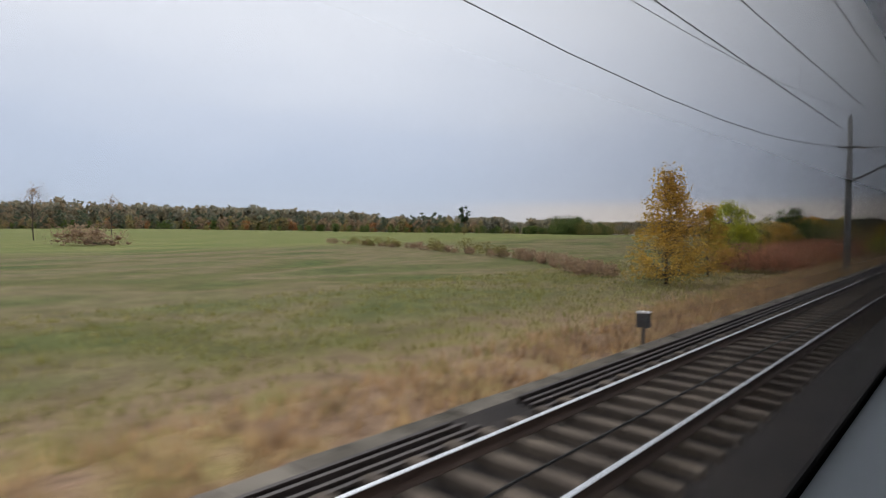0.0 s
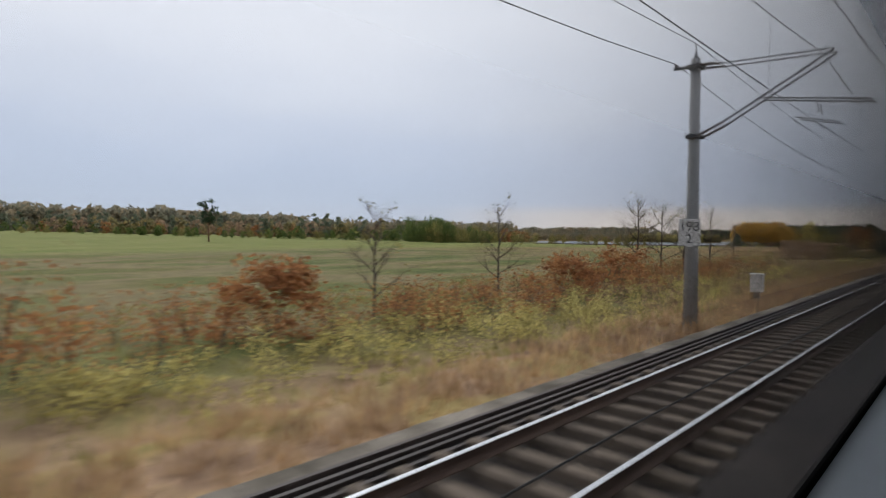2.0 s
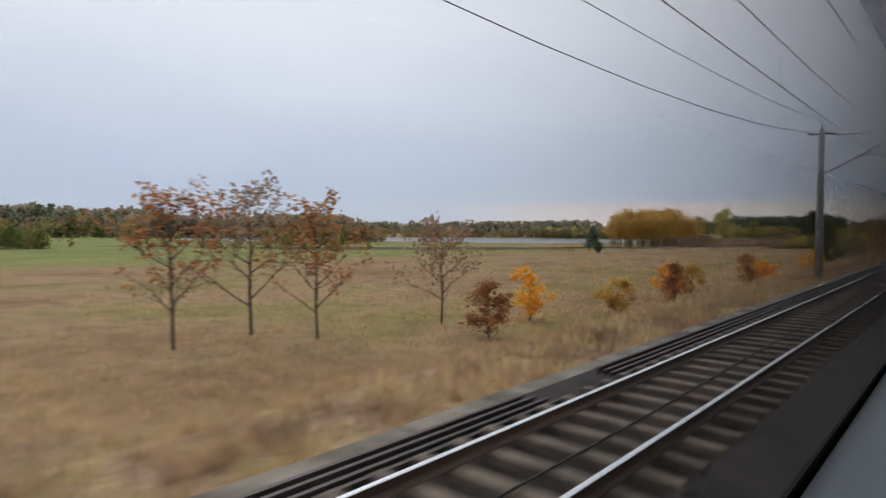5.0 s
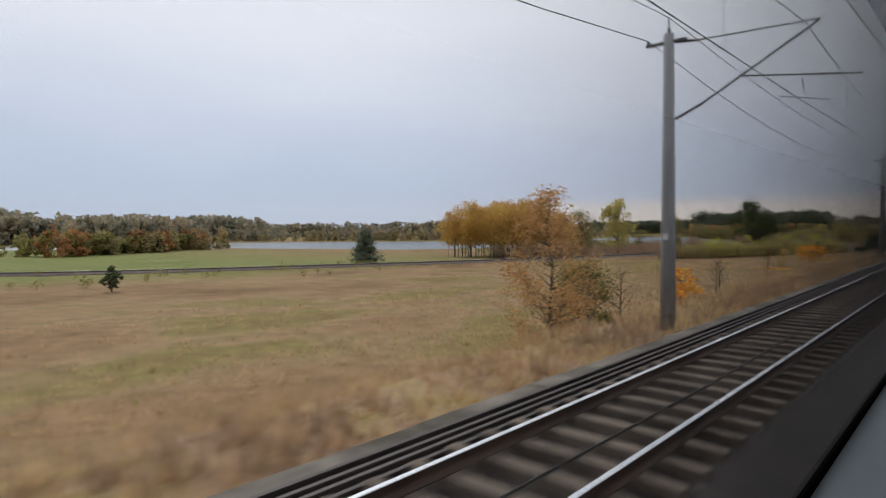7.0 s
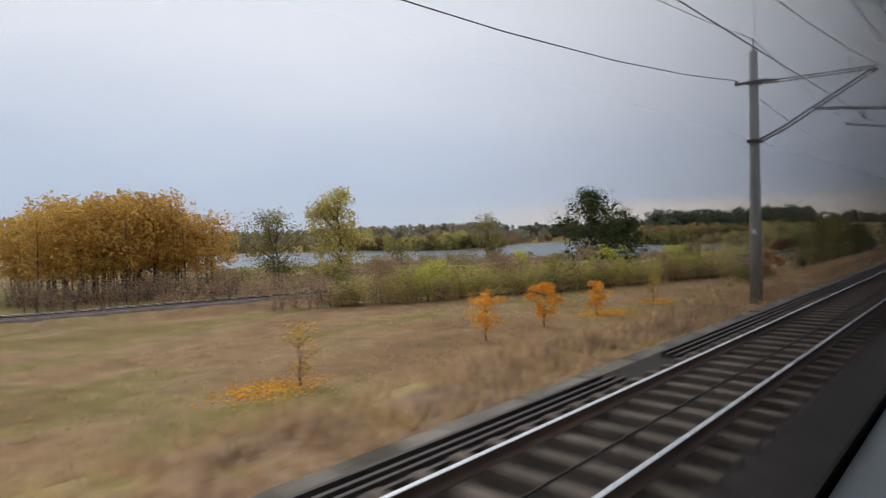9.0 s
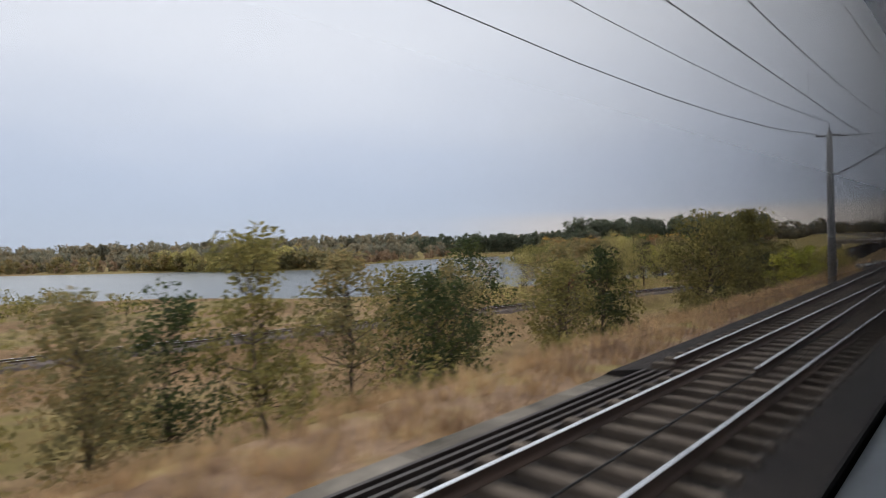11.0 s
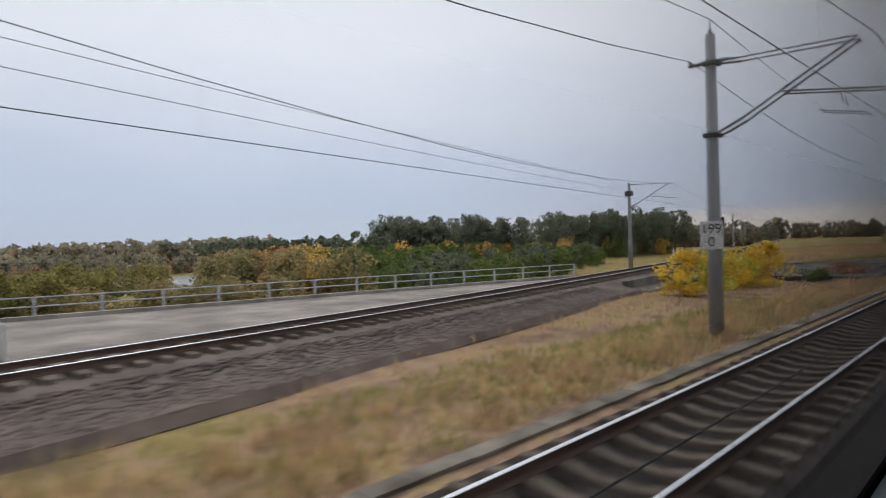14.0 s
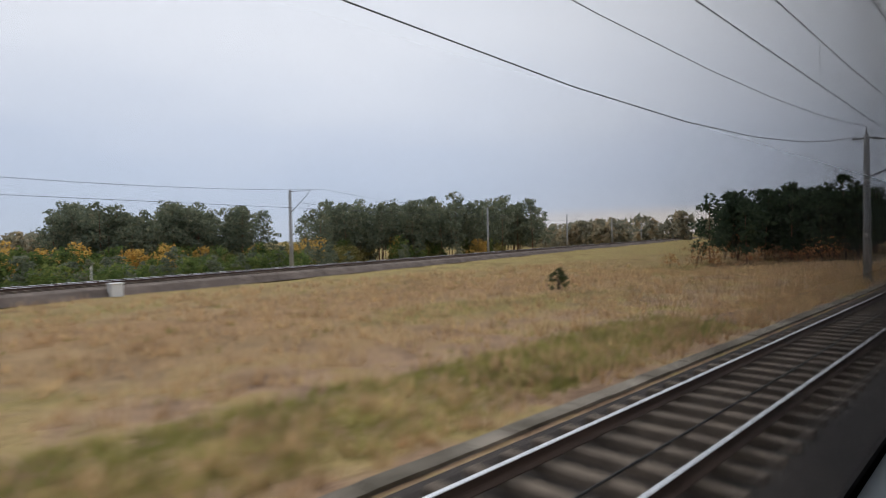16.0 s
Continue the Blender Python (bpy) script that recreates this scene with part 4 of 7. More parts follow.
hang([(-3.3, y + 2, 7.1) for y in ys], 0.5, 0.012, "overhead_wire", "thin dark auxiliary wire")

# ---- portal and branch masts ----
m12 = mast("plain concrete catenary mast beside the branch track", -11.6, 832.8, (0.0,), False, False, h=7.95, base=-0.75, reach=4.1)
lat = thing("lattice_mast", "tall grey steel lattice mast carrying a long cross beam", "mast", -12.9, 845.7, -0.9)
H = 13.6
for sx_ in (-1, 1):
    for sy_ in (-1, 1):
        part("leg", Geo().tube([(0.50 * sx_, 0.50 * sy_, 0), (0.17 * sx_, 0.17 * sy_, H)], 0.055, 4), M_STEEL, lat)
n = 22
for f_ in range(4):
    g = Geo()
    for k in range(n):
        z0_, z1_ = H * k / n, H * (k + 1) / n
        w0, w1 = 0.50 - 0.33 * k / n, 0.50 - 0.33 * (k + 1) / n
        c0, c1 = [(-w0, -w0), (w0, -w0), (w0, w0), (-w0, w0)], [(-w1, -w1), (w1, -w1), (w1, w1), (-w1, w1)]
        i, j = (f_, (f_ + 1) % 4) if k % 2 else ((f_ + 1) % 4, f_)
        g.tube([(*c0[i], z0_), (*c1[j], z1_)], 0.028, 4, cap=False)
    part("lattice_bracing", g, M_STEEL, lat)
part("foundation", Geo().box(-0.85, 0.85, -0.85, 0.85, -0.4, 0.12), M_CONC_OLD, lat, "concrete foundation block")
beam = part("cross_beam", Geo().box(-0.35, 8.6, -0.07, 0.07, 9.22, 9.40).box(-0.5, 0.5, -0.42, 0.42, 9.15, 9.3), M_STEEL, lat, "long grey steel cross beam")
drop = part("drop_arm", Geo().tube([(6.4, 0, 9.3), (6.4, 0, 6.25)], 0.085, 8).box(6.0, 6.8, -0.1, 0.1, 9.2, 9.5), M_STEEL_DARK, lat)
arm = part("cantilever", Geo().tube([(6.5, 0, 8.6), (9.2, 0, 8.75)], 0.022, 6).tube([(6.9, 0, 6.7), (9.2, 0, 8.7)], 0.03, 6).tube([(7.6, 0, 7.35), (9.6, 0, 7.1)], 0.025, 6), M_STEEL_DARK, drop)
for a_, b_, r_ in (((6.45, 0, 8.6), (7.1, 0, 8.63), 0.055), ((6.42, 0, 6.3), (7.0, 0, 6.8), 0.055), ((0.7, 0, 7.4), (1.3, 0.4, 7.36), 0.09)):
    g = Geo()
    insulator(g, a_, b_, r_)
    part("insulator", g, M_INSUL, arm, "brown ribbed insulator")
pulley(lat, 0.45, 0, 7.6)
pulley(lat, 0.5, 0.2, 7.3)
weights(lat, 0.75, 0.2, 3.2, 22)
weights(lat, 1.1, -0.1, 2.7, 22)


def branch_mast(y, x, h, double=False, tee=False, label="concrete catenary mast beside the branch track"):
    root = mast(label, x, y, (-0.3, 0.3) if double else (0.0,), False, False, h=h, base=-0.75, reach=4.3)
    if tee:
        t_ = part("top_beam", Geo().box(-0.9, 1.8, -0.1, 0.1, h + 0.75, h + 0.93).box(-0.3, 0.3, -0.2, 0.2, h + 0.55, h + 0.75), M_STEEL_DARK, root)
        for dx in (-0.5, 0.7, 1.4):
            g_ = Geo()
            insulator(g_, (dx, 0, h + 0.93), (dx, 0, h + 1.9), 0.09)
            part("insulator", g_, M_INSUL, t_, "upright brown insulator")
    return root


A_ = branch_mast(881.3, -15.45, 9.1, True, True, "tall concrete mast with top beam and double cantilever")
part("signal_board", Geo().box(0.35, 0.95, -0.3, -0.27, 2.4, 3.3), M_WHITE, A_, "white board with dark bars")
part("board_bars", Geo().box(0.55, 0.75, -0.31, -0.30, 2.55, 2.65).box(0.55, 0.75, -0.31, -0.30, 2.78, 2.88).box(0.55, 0.75, -0.31, -0.30, 3.0, 3.1), M_BLACK, A_)
B_ = branch_mast(929.6, -21.4, 8.1, True)
C_ = branch_mast(986.7, -31.6, 8.2)
pulley(C_, -0.3, 0, 7.9)
part("clamp", Geo().box(-0.35, 0.3, -0.3, 0.3, 7.6, 8.1), M_STEEL_DARK, C_)
weights(C_, -0.85, 0, 4.4, 14, 0.3)
for y, x in ((1042.5, -44.5), (1096.8, -60.1), (1148.5, -75.6), (1200, -91.5), (1252, -107), (1306, -123), (1360, -140)):
    branch_mast(y, x, 8.2)
by = [845.7, 881.3, 929.6, 986.7, 1042.5, 1096.8, 1148.5, 1200, 1252, 1306, 1360]
bt = [(float(branch_x(y)) + 0.2 * (-1) ** k, y, 7.75) for k, y in enumerate(by)]
bl = [(float(branch_x(y)) + 0.2 * (-1) ** k, y, 5.72) for k, y in enumerate(by)]
hang([(-6.4, 772, 7.8), (-7.4, 832.8, 7.75)] + bt, 1.0, 0.015, "catenary_wire", "sagging catenary wire above the branch track")
hang([(-6.4, 772, 5.75), (-7.4, 832.8, 5.72)] + bl, 0.03, 0.015, "contact_wire", "level contact wire above the branch track")
droppers(bt, bl, 1.0)
hang([(-12.7, 845.7, 6.5), (-15.6, 881.3, 7.6)], 0.3, 0.014, "anchor_wire", "taut anchor wire between the masts")
hang([(-12.7, 845.7, 12.3), (-15.9, 881.3, 10.9), (-21.4, 929.6, 8.2)], 0.4, 0.013, "feeder_wire", "thin feeder wire on the lattice mast")
hang([(-12.7, 845.7, 11.6), (-14.0, 881.3, 10.9), (-30, 980, 8.0)], 0.6, 0.013, "feeder_wire", "thin feeder wire over the branch track")
hang([(-8.6, 772, 9.4), (-12.9, 845.7, 12.6)], 0.5, 0.013, "feeder_wire", "thin feeder wire rising to the lattice mast")
hang([(-21.4, 929.6, 7.9), (-32.0, 986.7, 7.5)], 0.2, 0.013, "anchor_wire", "taut anchor wire between branch masts")

# ---- boxes, posts and signs beside the line ----
def cabinet(name, label, x, y, w, d, h, mat, leg=0.0, roof=0.04, rz=0.0):
    root = thing(name, label, "cabinet", x, y, at_ground(x, y), rz)
    if leg:
        part("stand", Geo().box(-w * 0.25, w * 0.25, -d * 0.3, d * 0.3, -0.1, leg), M_CONC_OLD, root)
    b = part("body", Geo().box(-w / 2, w / 2, -d / 2, d / 2, leg - (0 if leg else 0.05), leg + h), mat, root)
    part("lid", Geo().box(-w / 2 - roof, w / 2 + roof, -d / 2 - roof, d / 2 + roof, leg + h, leg + h + 0.06), mat, root)
    part("door", Geo().box(-w / 2 + 0.05, w / 2 - 0.05, -d / 2 - 0.015, -d / 2, leg + 0.06, leg + h - 0.06), mat, b)
    return root


cabinet("lineside_cabinet", "white lineside cabinet on a concrete stand", -9.1, 163.3, 0.5, 0.4, 0.8, M_WHITE, 0.55)
cabinet("lineside_cabinet", "grey lineside cabinet in dry grass", -11.3, 786.7, 0.6, 0.45, 0.75, M_GREYBOX, 0.25)
cabinet("lineside_cabinet", "white cabinet on a stand beside the branch track", -16.6, 870.4, 0.9, 0.7, 0.8, M_GREYBOX, 0.75)
cabinet("cable_box", "yellow cable box beside the branch rail", -11.3, 848.5, 0.6, 0.4, 0.35, M_YELLOW)
cabinet("cable_box", "orange cable box on the gravel", -6.9, 852.0, 0.5, 0.4, 0.4, M_ORANGE)
cabinet("cable_box", "small orange box beside the sleepers", -6.6, 840.3, 0.35, 0.3, 0.3, M_ORANGE)
cabinet("cable_box", "yellow box between the tracks", -2.95, 11.8, 0.5, 0.3, 0.2, M_YELLOW)
for i, (cx_, cy_) in enumerate(((-9.3, 787.5), (-9.0, 789.4), (-8.9, 793.0))):
    b_ = thing("switch_machine", "grey concrete box with raised lid beside the points", "box", cx_, cy_, at_ground(cx_, cy_), group="point machine boxes")
    part("body", Geo().box(-0.45, 0.45, -0.6, 0.6, -0.1, 0.32), M_CONC_OLD, b_)
    part("lid", Geo().box(-0.55, 0.55, -0.75, 0.75, 0.32, 0.44), M_GREYBOX, b_)
for cx_, cy_ in ((-5.95, 793.0), (-5.75, 789.4), (-5.2, 786.2)):
    b_ = thing("switch_box", "pale yellowish box between the turnout rails", "box", cx_, cy_, -0.30, 4, "turnout boxes")
    part("body", Geo().box(-0.24, 0.24, -0.32, 0.32, -0.2, 0.14), M_CONC_OLD, b_)
    part("lid", Geo().box(-0.27, 0.27, -0.35, 0.35, 0.14, 0.18), M_CONC_OLD, b_)
ck = thing("check_rails", "check rails beside the turnout's crossing", "rails")
part("rail", Geo().sweep(RAIL, [(-5.24 + (0.06 if k in (0, 6) else 0.0), 768 + 4.6 * k, 0.0) for k in range(7)]), M_RAIL, ck)
part("rail", Geo().sweep(RAIL, [(float(branch_x(y)) + 0.62 + (-0.06 if y in (768.0, 796.0) else 0.0), y, 0.0) for y in np.linspace(768, 796, 8)]), M_RAIL, ck)
p_ = thing("marker_post", "small dark lineside post with a hooded head", "post", -7.75, 15.0, at_ground(-7.75, 15.0))
part("post", Geo().tube([(0, 0, 0), (0, 0, 0.75)], 0.045, 7), M_STEEL_DARK, p_)
part("head", Geo().box(-0.15, 0.15, -0.12, 0.12, 0.62, 1.0), M_STEEL_DARK, p_)
part("cap", Geo().box(-0.17, 0.17, -0.14, 0.14, 1.0, 1.04), M_WHITE, p_)
p_ = thing("gas_marker_post", "yellow marker post with a dark band", "post", -8.7, 430.9, at_ground(-8.7, 430.9))
part("post", Geo().tube([(0, 0, 0), (0, 0, 2.0)], 0.07, 8), M_YELLOW, p_)
part("band", Geo().tube([(0, 0, 1.05), (0, 0, 1.11)], 0.075, 8), M_BLACK, p_)
for (x, y, l) in ((-8.8, 572.8, 1.4), (-9.0, 507, 1.2), (-8.8, 632, 1.2), (-8.6, 262, 1.1)):
    b_ = thing("manhole_cover", "pale concrete shaft cover in the verge", "cover", x, y, at_ground(x, y), 8, "shaft covers")
    part("frame", Geo().box(-0.4, 0.4, -l / 2, l / 2, -0.1, 0.14), M_CONC_OLD, b_)
    part("lid", Geo().box(-0.33, 0.33, -l / 2 + 0.07, l / 2 - 0.07, 0.14, 0.19), M_CONC_OLD, b_)
s = thing("speed_sign", "small framed white lineside sign on a post", "sign", -8.3, 884, at_ground(-8.3, 884))
part("post", Geo().tube([(0, 0, 0), (0, 0, 1.9)], 0.035, 7), M_STEEL, s)
q_ = part("board", Geo().box(-0.22, 0.22, -0.06, -0.04, 1.35, 1.95), M_WHITE, s)
part("board_bars", Geo().box(-0.06, 0.06, -0.066, -0.06, 1.5, 1.62).box(-0.06, 0.06, -0.066, -0.06, 1.68, 1.8), M_BLACK, q_)
sl = thing("concrete_slab", "pale flat concrete slab lying on the gravel", "slab", -8.02, 873.3, -0.60, 3)
part("slab", Geo().box(-0.75, 0.75, -2.0, 2.0, -0.4, 0.10), M_CONC_OLD, sl)
pt = thing("marker_post", "thin dark post by the loop line", "post", -44, 848.7, at_ground(-44, 848.7))
part("post", Geo().tube([(0, 0, 0), (0, 0, 1.4)], 0.09, 7), M_STEEL_DARK, pt)
# signal, boxes and boards along the branch
sg = thing("signal", "railway signal on a lattice post beside the branch line", "signal", -48, 1055, -0.85)
part("post", Geo().tube([(0, 0, 0), (0, 0, 6.2)], [0.14, 0.12], 8), M_STEEL, sg)
part("platform", Geo().box(-0.5, 0.6, -0.5, 0.5, 4.6, 4.66).tube([(0.6, -0.5, 4.66), (0.6, -0.5, 5.6)], 0.03, 5).tube([(0.6, 0.5, 4.66), (0.6, 0.5, 5.6)], 0.03, 5).tube([(0.6, -0.5, 5.6), (0.6, 0.5, 5.6)], 0.03, 5), M_STEEL, sg)
part("signal_head", Geo().box(0.3, 0.9, -0.25, 0.1, 5.3, 7.0), M_BLACK, sg)
cabinet("cable_box", "pale box at the branch ballast's foot", -44.0, 1074.3, 0.9, 0.7, 0.8, M_WHITE)
cabinet("cable_box", "white cabinet beside the signal", -47.0, 1053.8, 0.9, 0.6, 0.8, M_GREYBOX)
cabinet("cable_box", "low yellow box on the bank", -44.2, 1048.0, 0.8, 0.5, 0.25, M_YELLOW)
for (x, y) in ((-52.3, 1075.0), (-37.5, 1010.0)):
    b_ = thing("marker_board", "narrow white board on a post", "sign", x, y, at_ground(x, y), group="marker boards")
    part("post", Geo().tube([(0, 0, 0), (0, 0, 2.4)], 0.04, 6), M_STEEL, b_)
    part("board", Geo().box(-0.15, 0.15, -0.05, -0.03, 1.3, 2.4), M_WHITE, b_)

# ---- gravel between the branch and the main line ----
g = Geo()
yy = np.arange(846, 964, 3.0)
inner = np.interp(yy, [846, 862, 880, 905, 930, 964], [-6.75, -6.8, -7.6, -9.4, -12.6, -18.6])
rows_ = []
for y, xi in zip(yy, inner):
    xb = float(branch_x(y)) + 1.9
    rows_ += [(xb - 0.2, y, -0.34), (xb + (xi - xb) * 0.5, y, -0.52), (xi, y, -0.70), (xi + 0.25, y, -0.95)]
g.add(rows_, [(4 * i + k, 4 * i + k + 1, 4 * i + k + 5, 4 * i + k + 4) for i in range(len(yy) - 1) for k in range(3)])
tagged(new("gravel", g.mesh("gravel", M_BALLAST2)), "brown-grey gravel shoulder between branch and main line", "gravel", kind="structure")


def gravel_spots(rng, n):
    y = rng.uniform(846, 960, n)
    xb = branch_x(y) + 1.9
    xi = np.interp(y, yy, inner)
    u = rng.random(n)
    return np.stack([xb + (xi - xb) * u, y, -0.33 - 0.38 * u], 1)


stone_bed = thing("loose_stones", "loose brown-grey ballast stones on the gravel", "stones", kind="stuff")
stones("stones", gravel_spots, 13000, 71, 0.075, M_STONE, stone_bed)

# ---- bridge over the loop line ----
br = thing("bridge", "old grey concrete railway bridge with steel railings", "bridge", kind="structure")
g = Geo()
poly = [(-38.2, 932.5), (-19.5, 932.5), (-24.2, 974.5), (-30.6, 974.5)]
g.add([(x, y, z) for z in (-1.75, -0.88) for x, y in poly], [(3, 2, 1, 0), (4, 5, 6, 7), (0, 1, 5, 4), (1, 2, 6, 5), (2, 3, 7, 6), (3, 0, 4, 7)])
part("deck", g, M_DECK, br, "worn brown-grey concrete deck")
part("edge_beam", Geo().sweep([(-0.25, -0.95), (0.25, -0.95), (0.25, -0.68), (-0.25, -0.68)], [(-38.1, 932.5, 0), (-30.5, 974.5, 0)]), M_CONC_OLD, br)
part("abutment", Geo().box(-38.2, -35.6, 933.2, 935.4, -9.2, -1.75), M_CONC, br, "pale concrete pier")
part("abutment", Geo().box(-24.4, -21.0, 933.2, 936.0, -9.2, -1.75), M_CONC_OLD, br)
part("abutment", Geo().box(-36.0, -22.0, 972.0, 974.0, -9.2, -1.75), M_CONC_DARK, br)
rail_ = thing("railing", "pale steel bridge railing with two rails", "railing")
n = 15
for k in range(n):
    u = k / (n - 1)
    x, y = -38.1 + 7.6 * u, 932.6 + 41.8 * u
    part("post", Geo().box(x - 0.05, x + 0.05, y - 0.06, y + 0.06, -0.70, 0.30), M_GREYBOX, rail_)
for z in (0.27, -0.2):
    part("rail", Geo().tube([(-38.1, 932.5, z), (-30.5, 974.5, z)], 0.04, 6), M_GREYBOX, rail_)
rail2 = thing("railing", "short steel railing across the bridge's end", "railing")
for k in range(5):
    x = -38.1 + 3.4 * k
    part("post", Geo().box(x - 0.05, x + 0.05, 932.5, 932.62, -0.9, 0.27), M_GREYBOX, rail2)
for z in (0.25, -0.2):
    part("rail", Geo().tube([(-38.1, 932.56, z), (-24.4, 932.56, z)], 0.04, 6), M_GREYBOX, rail2)
stair = thing("railing", "sloping stair railing down the bank", "railing")
for z in (0.0, -0.55):
    part("rail", Geo().tube([(-26.0, 931.0, 0.05 + z), (-37.0, 915.0, -6.2 + z)], 0.035, 6), M_GREYBOX, stair)
for k in range(9):
    u = k / 8
    x, y, z = -26.0 - 11.0 * u, 931.0 - 16.0 * u, 0.05 - 6.25 * u
    part("post", Geo().tube([(x, y, z), (x, y, min(z - 1.1, at_ground(x, y)))], 0.035, 5), M_GREYBOX, stair)
# retaining wall beside the branch
for k in range(8):
    y0_, y1_ = 964 + k * 4.2, 964 + k * 4.2 + 4.16
    w_ = Geo().sweep([(0.0, -1.2), (0.35, -1.2), (0.35, -0.28), (0.0, -0.28)], [(float(branch_x(y)) + 2.3, y, 0) for y in (y0_, y1_)]).sweep([(0.35, -1.3), (1.9, -1.3), (1.9, -0.85), (0.35, -0.85)], [(float(branch_x(y)) + 2.3, y, 0) for y in (y0_, y1_)])
    tagged(new("wall_segment", w_.mesh("wall_segment", M_CONC_DARK)), "low stained concrete retaining wall beside the branch", "wall", "retaining wall", "structure")

# ---- old deck of dark slabs and the parapet along the main line ----
deck = thing("old_deck", "weathered dark concrete slabs between the lines", "slabs", kind="structure")
DECK = ([975.0, 977, 996, 1005, 1013, 1024, 1031, 1041.6, 1046], [-20.5, -20.5, -19.5, -17.5, -16.0, -13.6, -12.3, -9.5, -8.6])
ey = [977.5, 989.0, 1000.5, 1012.0, 1023.5, 1035.0, 1045.0]
for i in range(2):
    for j in range(6):
        y0_, y1_ = ey[j] + 0.06, ey[j + 1] - 0.06
        l0, l1 = lerp(y0_, *DECK), lerp(y1_, *DECK)
        r0, r1 = lerp(y0_, [990, 1005], [-9.3, -7.42]), lerp(y1_, [990, 1005], [-9.3, -7.42])
        if i == 0:
            if l1 > -13.9:
                continue
            q4 = (l0, -13.55, -13.55, l1)
        else:
            q4 = (max(l0, -13.42), r0, r1, max(l1, -13.42))
        z = -0.66 + 0.022 * ((i * 7 + j * 5) % 4)
        V = [(q4[0], y0_, -1.1), (q4[1], y0_, -1.1), (q4[2], y1_, -1.1), (q4[3], y1_, -1.1)]
        V += [(x, y, z + 0.012 * math.sin(3.0 * k + i + j)) for k, (x, y, _) in enumerate(V)]
        part("slab", Geo().add(V, [(3, 2, 1, 0), (4, 5, 6, 7), (0, 1, 5, 4), (1, 2, 6, 5), (2, 3, 7, 6), (3, 0, 4, 7)]), M_SLAB, deck)
par = thing("parapet", "long low concrete parapet wall beside the track", "wall", kind="structure")
part("wall", Geo().add([(x, y, z) for y, zt in ((1001.6, -0.16), (1004.0, 0.02), (1005.5, 0.24), (1040, 0.24), (1057, 0.22)) for x, z in ((-6.30, -1.1), (-6.30, zt), (-6.75, zt), (-6.75, -1.1))],
                       [(4 * i + k, 4 * i + (k + 1) % 4, 4 * i + 4 + (k + 1) % 4, 4 * i + 4 + k) for i in range(4) for k in range(4)] + [(3, 2, 1, 0), (16, 17, 18, 19)]), M_CONC_DARK, par, "stained grey parapet face")
part("walkway", Geo().box(-7.30, -6.755, 1005.0, 1042.0, -1.0, 0.20).box(-8.5, -6.755, 1042.0, 1056.8, -1.0, 0.19), M_CONC_OLD, par, "pale concrete top")
KB = ((-8.55, 998.4), (-8.15, 998.4), (-7.35, 1002.8), (-7.35, 1005.0), (-8.6, 1004.6))
part("kerb", Geo().add([(x, y, z) for z in (-1.0, -0.58) for x, y in KB], [(4, 3, 2, 1, 0), (5, 6, 7, 8, 9)] + [(k, (k + 1) % 5, (k + 1) % 5 + 5, k + 5) for k in range(5)]), M_CONC_OLD, par, "slanting concrete kerb")
for (x, y) in ((-19.3, 997.5), (-10.4, 993.8)):
    k_ = thing("manhole_cover", "raised concrete cover on the old deck", "cover", x, y, -0.64, 5, "shaft covers")
    part("frame", Geo().box(-0.8, 0.8, -1.1, 1.1, -0.05, 0.12), M_CONC_DARK, k_)
    part("lid", Geo().box(-0.7, 0.7, -1.0, 1.0, 0.12, 0.17), M_CONC_OLD, k_)

# guard rails between the branch rails
gr = thing("guard_rails", "dark guard rails between the branch rails", "rails")
for off in (-0.42, 0.42):
    part("rail", Geo().sweep(RAIL, [(float(branch_x(y)) + off * min(1.0, (y - 852) / 2.5, (874 - y) / 2.5), y, 0.0) for y in np.linspace(852.4, 873.6, 14)]), M_SPARE, gr)

# ---- plants ----
def leaf_quads(rng, P, size, flat=0.0):
    """One small bent-free leaf (a quad) at each point, turned at random."""
    n = len(P)
    a = rng.normal(size=(n, 3))
    a /= np.linalg.norm(a, axis=1, keepdims=True)
    b = rng.normal(size=(n, 3))
    b[:, 2] *= 1 - flat
    b -= a * (a * b).sum(1, keepdims=True)
    b /= np.linalg.norm(b, axis=1, keepdims=True) + 1e-9
    s = size * rng.uniform(0.6, 1.4, (n, 1))
    u, v = a * s * 0.5, b * s * 0.36
    return np.stack([P - u, P + v * 0.9 - u * 0.1, P + u, P - v * 0.9 + u * 0.1], 1)


def quad_mesh(name, Q, mat):
    n = len(Q)
    return tri_mesh(name, Q.reshape(-1, 3), np.arange(4 * n).reshape(n, 4), mat)


SHAPES = {
    "cone": ([0, 0.08, 0.25, 0.6, 0.9, 1], [0.55, 0.85, 1.0, 0.62, 0.24, 0.04]),
    "round": ([0, 0.12, 0.35, 0.6, 0.85, 1], [0.35, 0.75, 1.0, 0.95, 0.6, 0.15]),
    "column": ([0, 0.1, 0.4, 0.7, 0.92, 1], [0.5, 0.9, 1.0, 0.9, 0.5, 0.15]),
    "shrub": ([0, 0.2, 0.5, 0.8, 1], [0.9, 1.0, 0.9, 0.6, 0.2]),
    "umbrella": ([0, 0.2, 0.5, 0.8, 1], [0.25, 0.6, 1.0, 0.85, 0.3]),
}


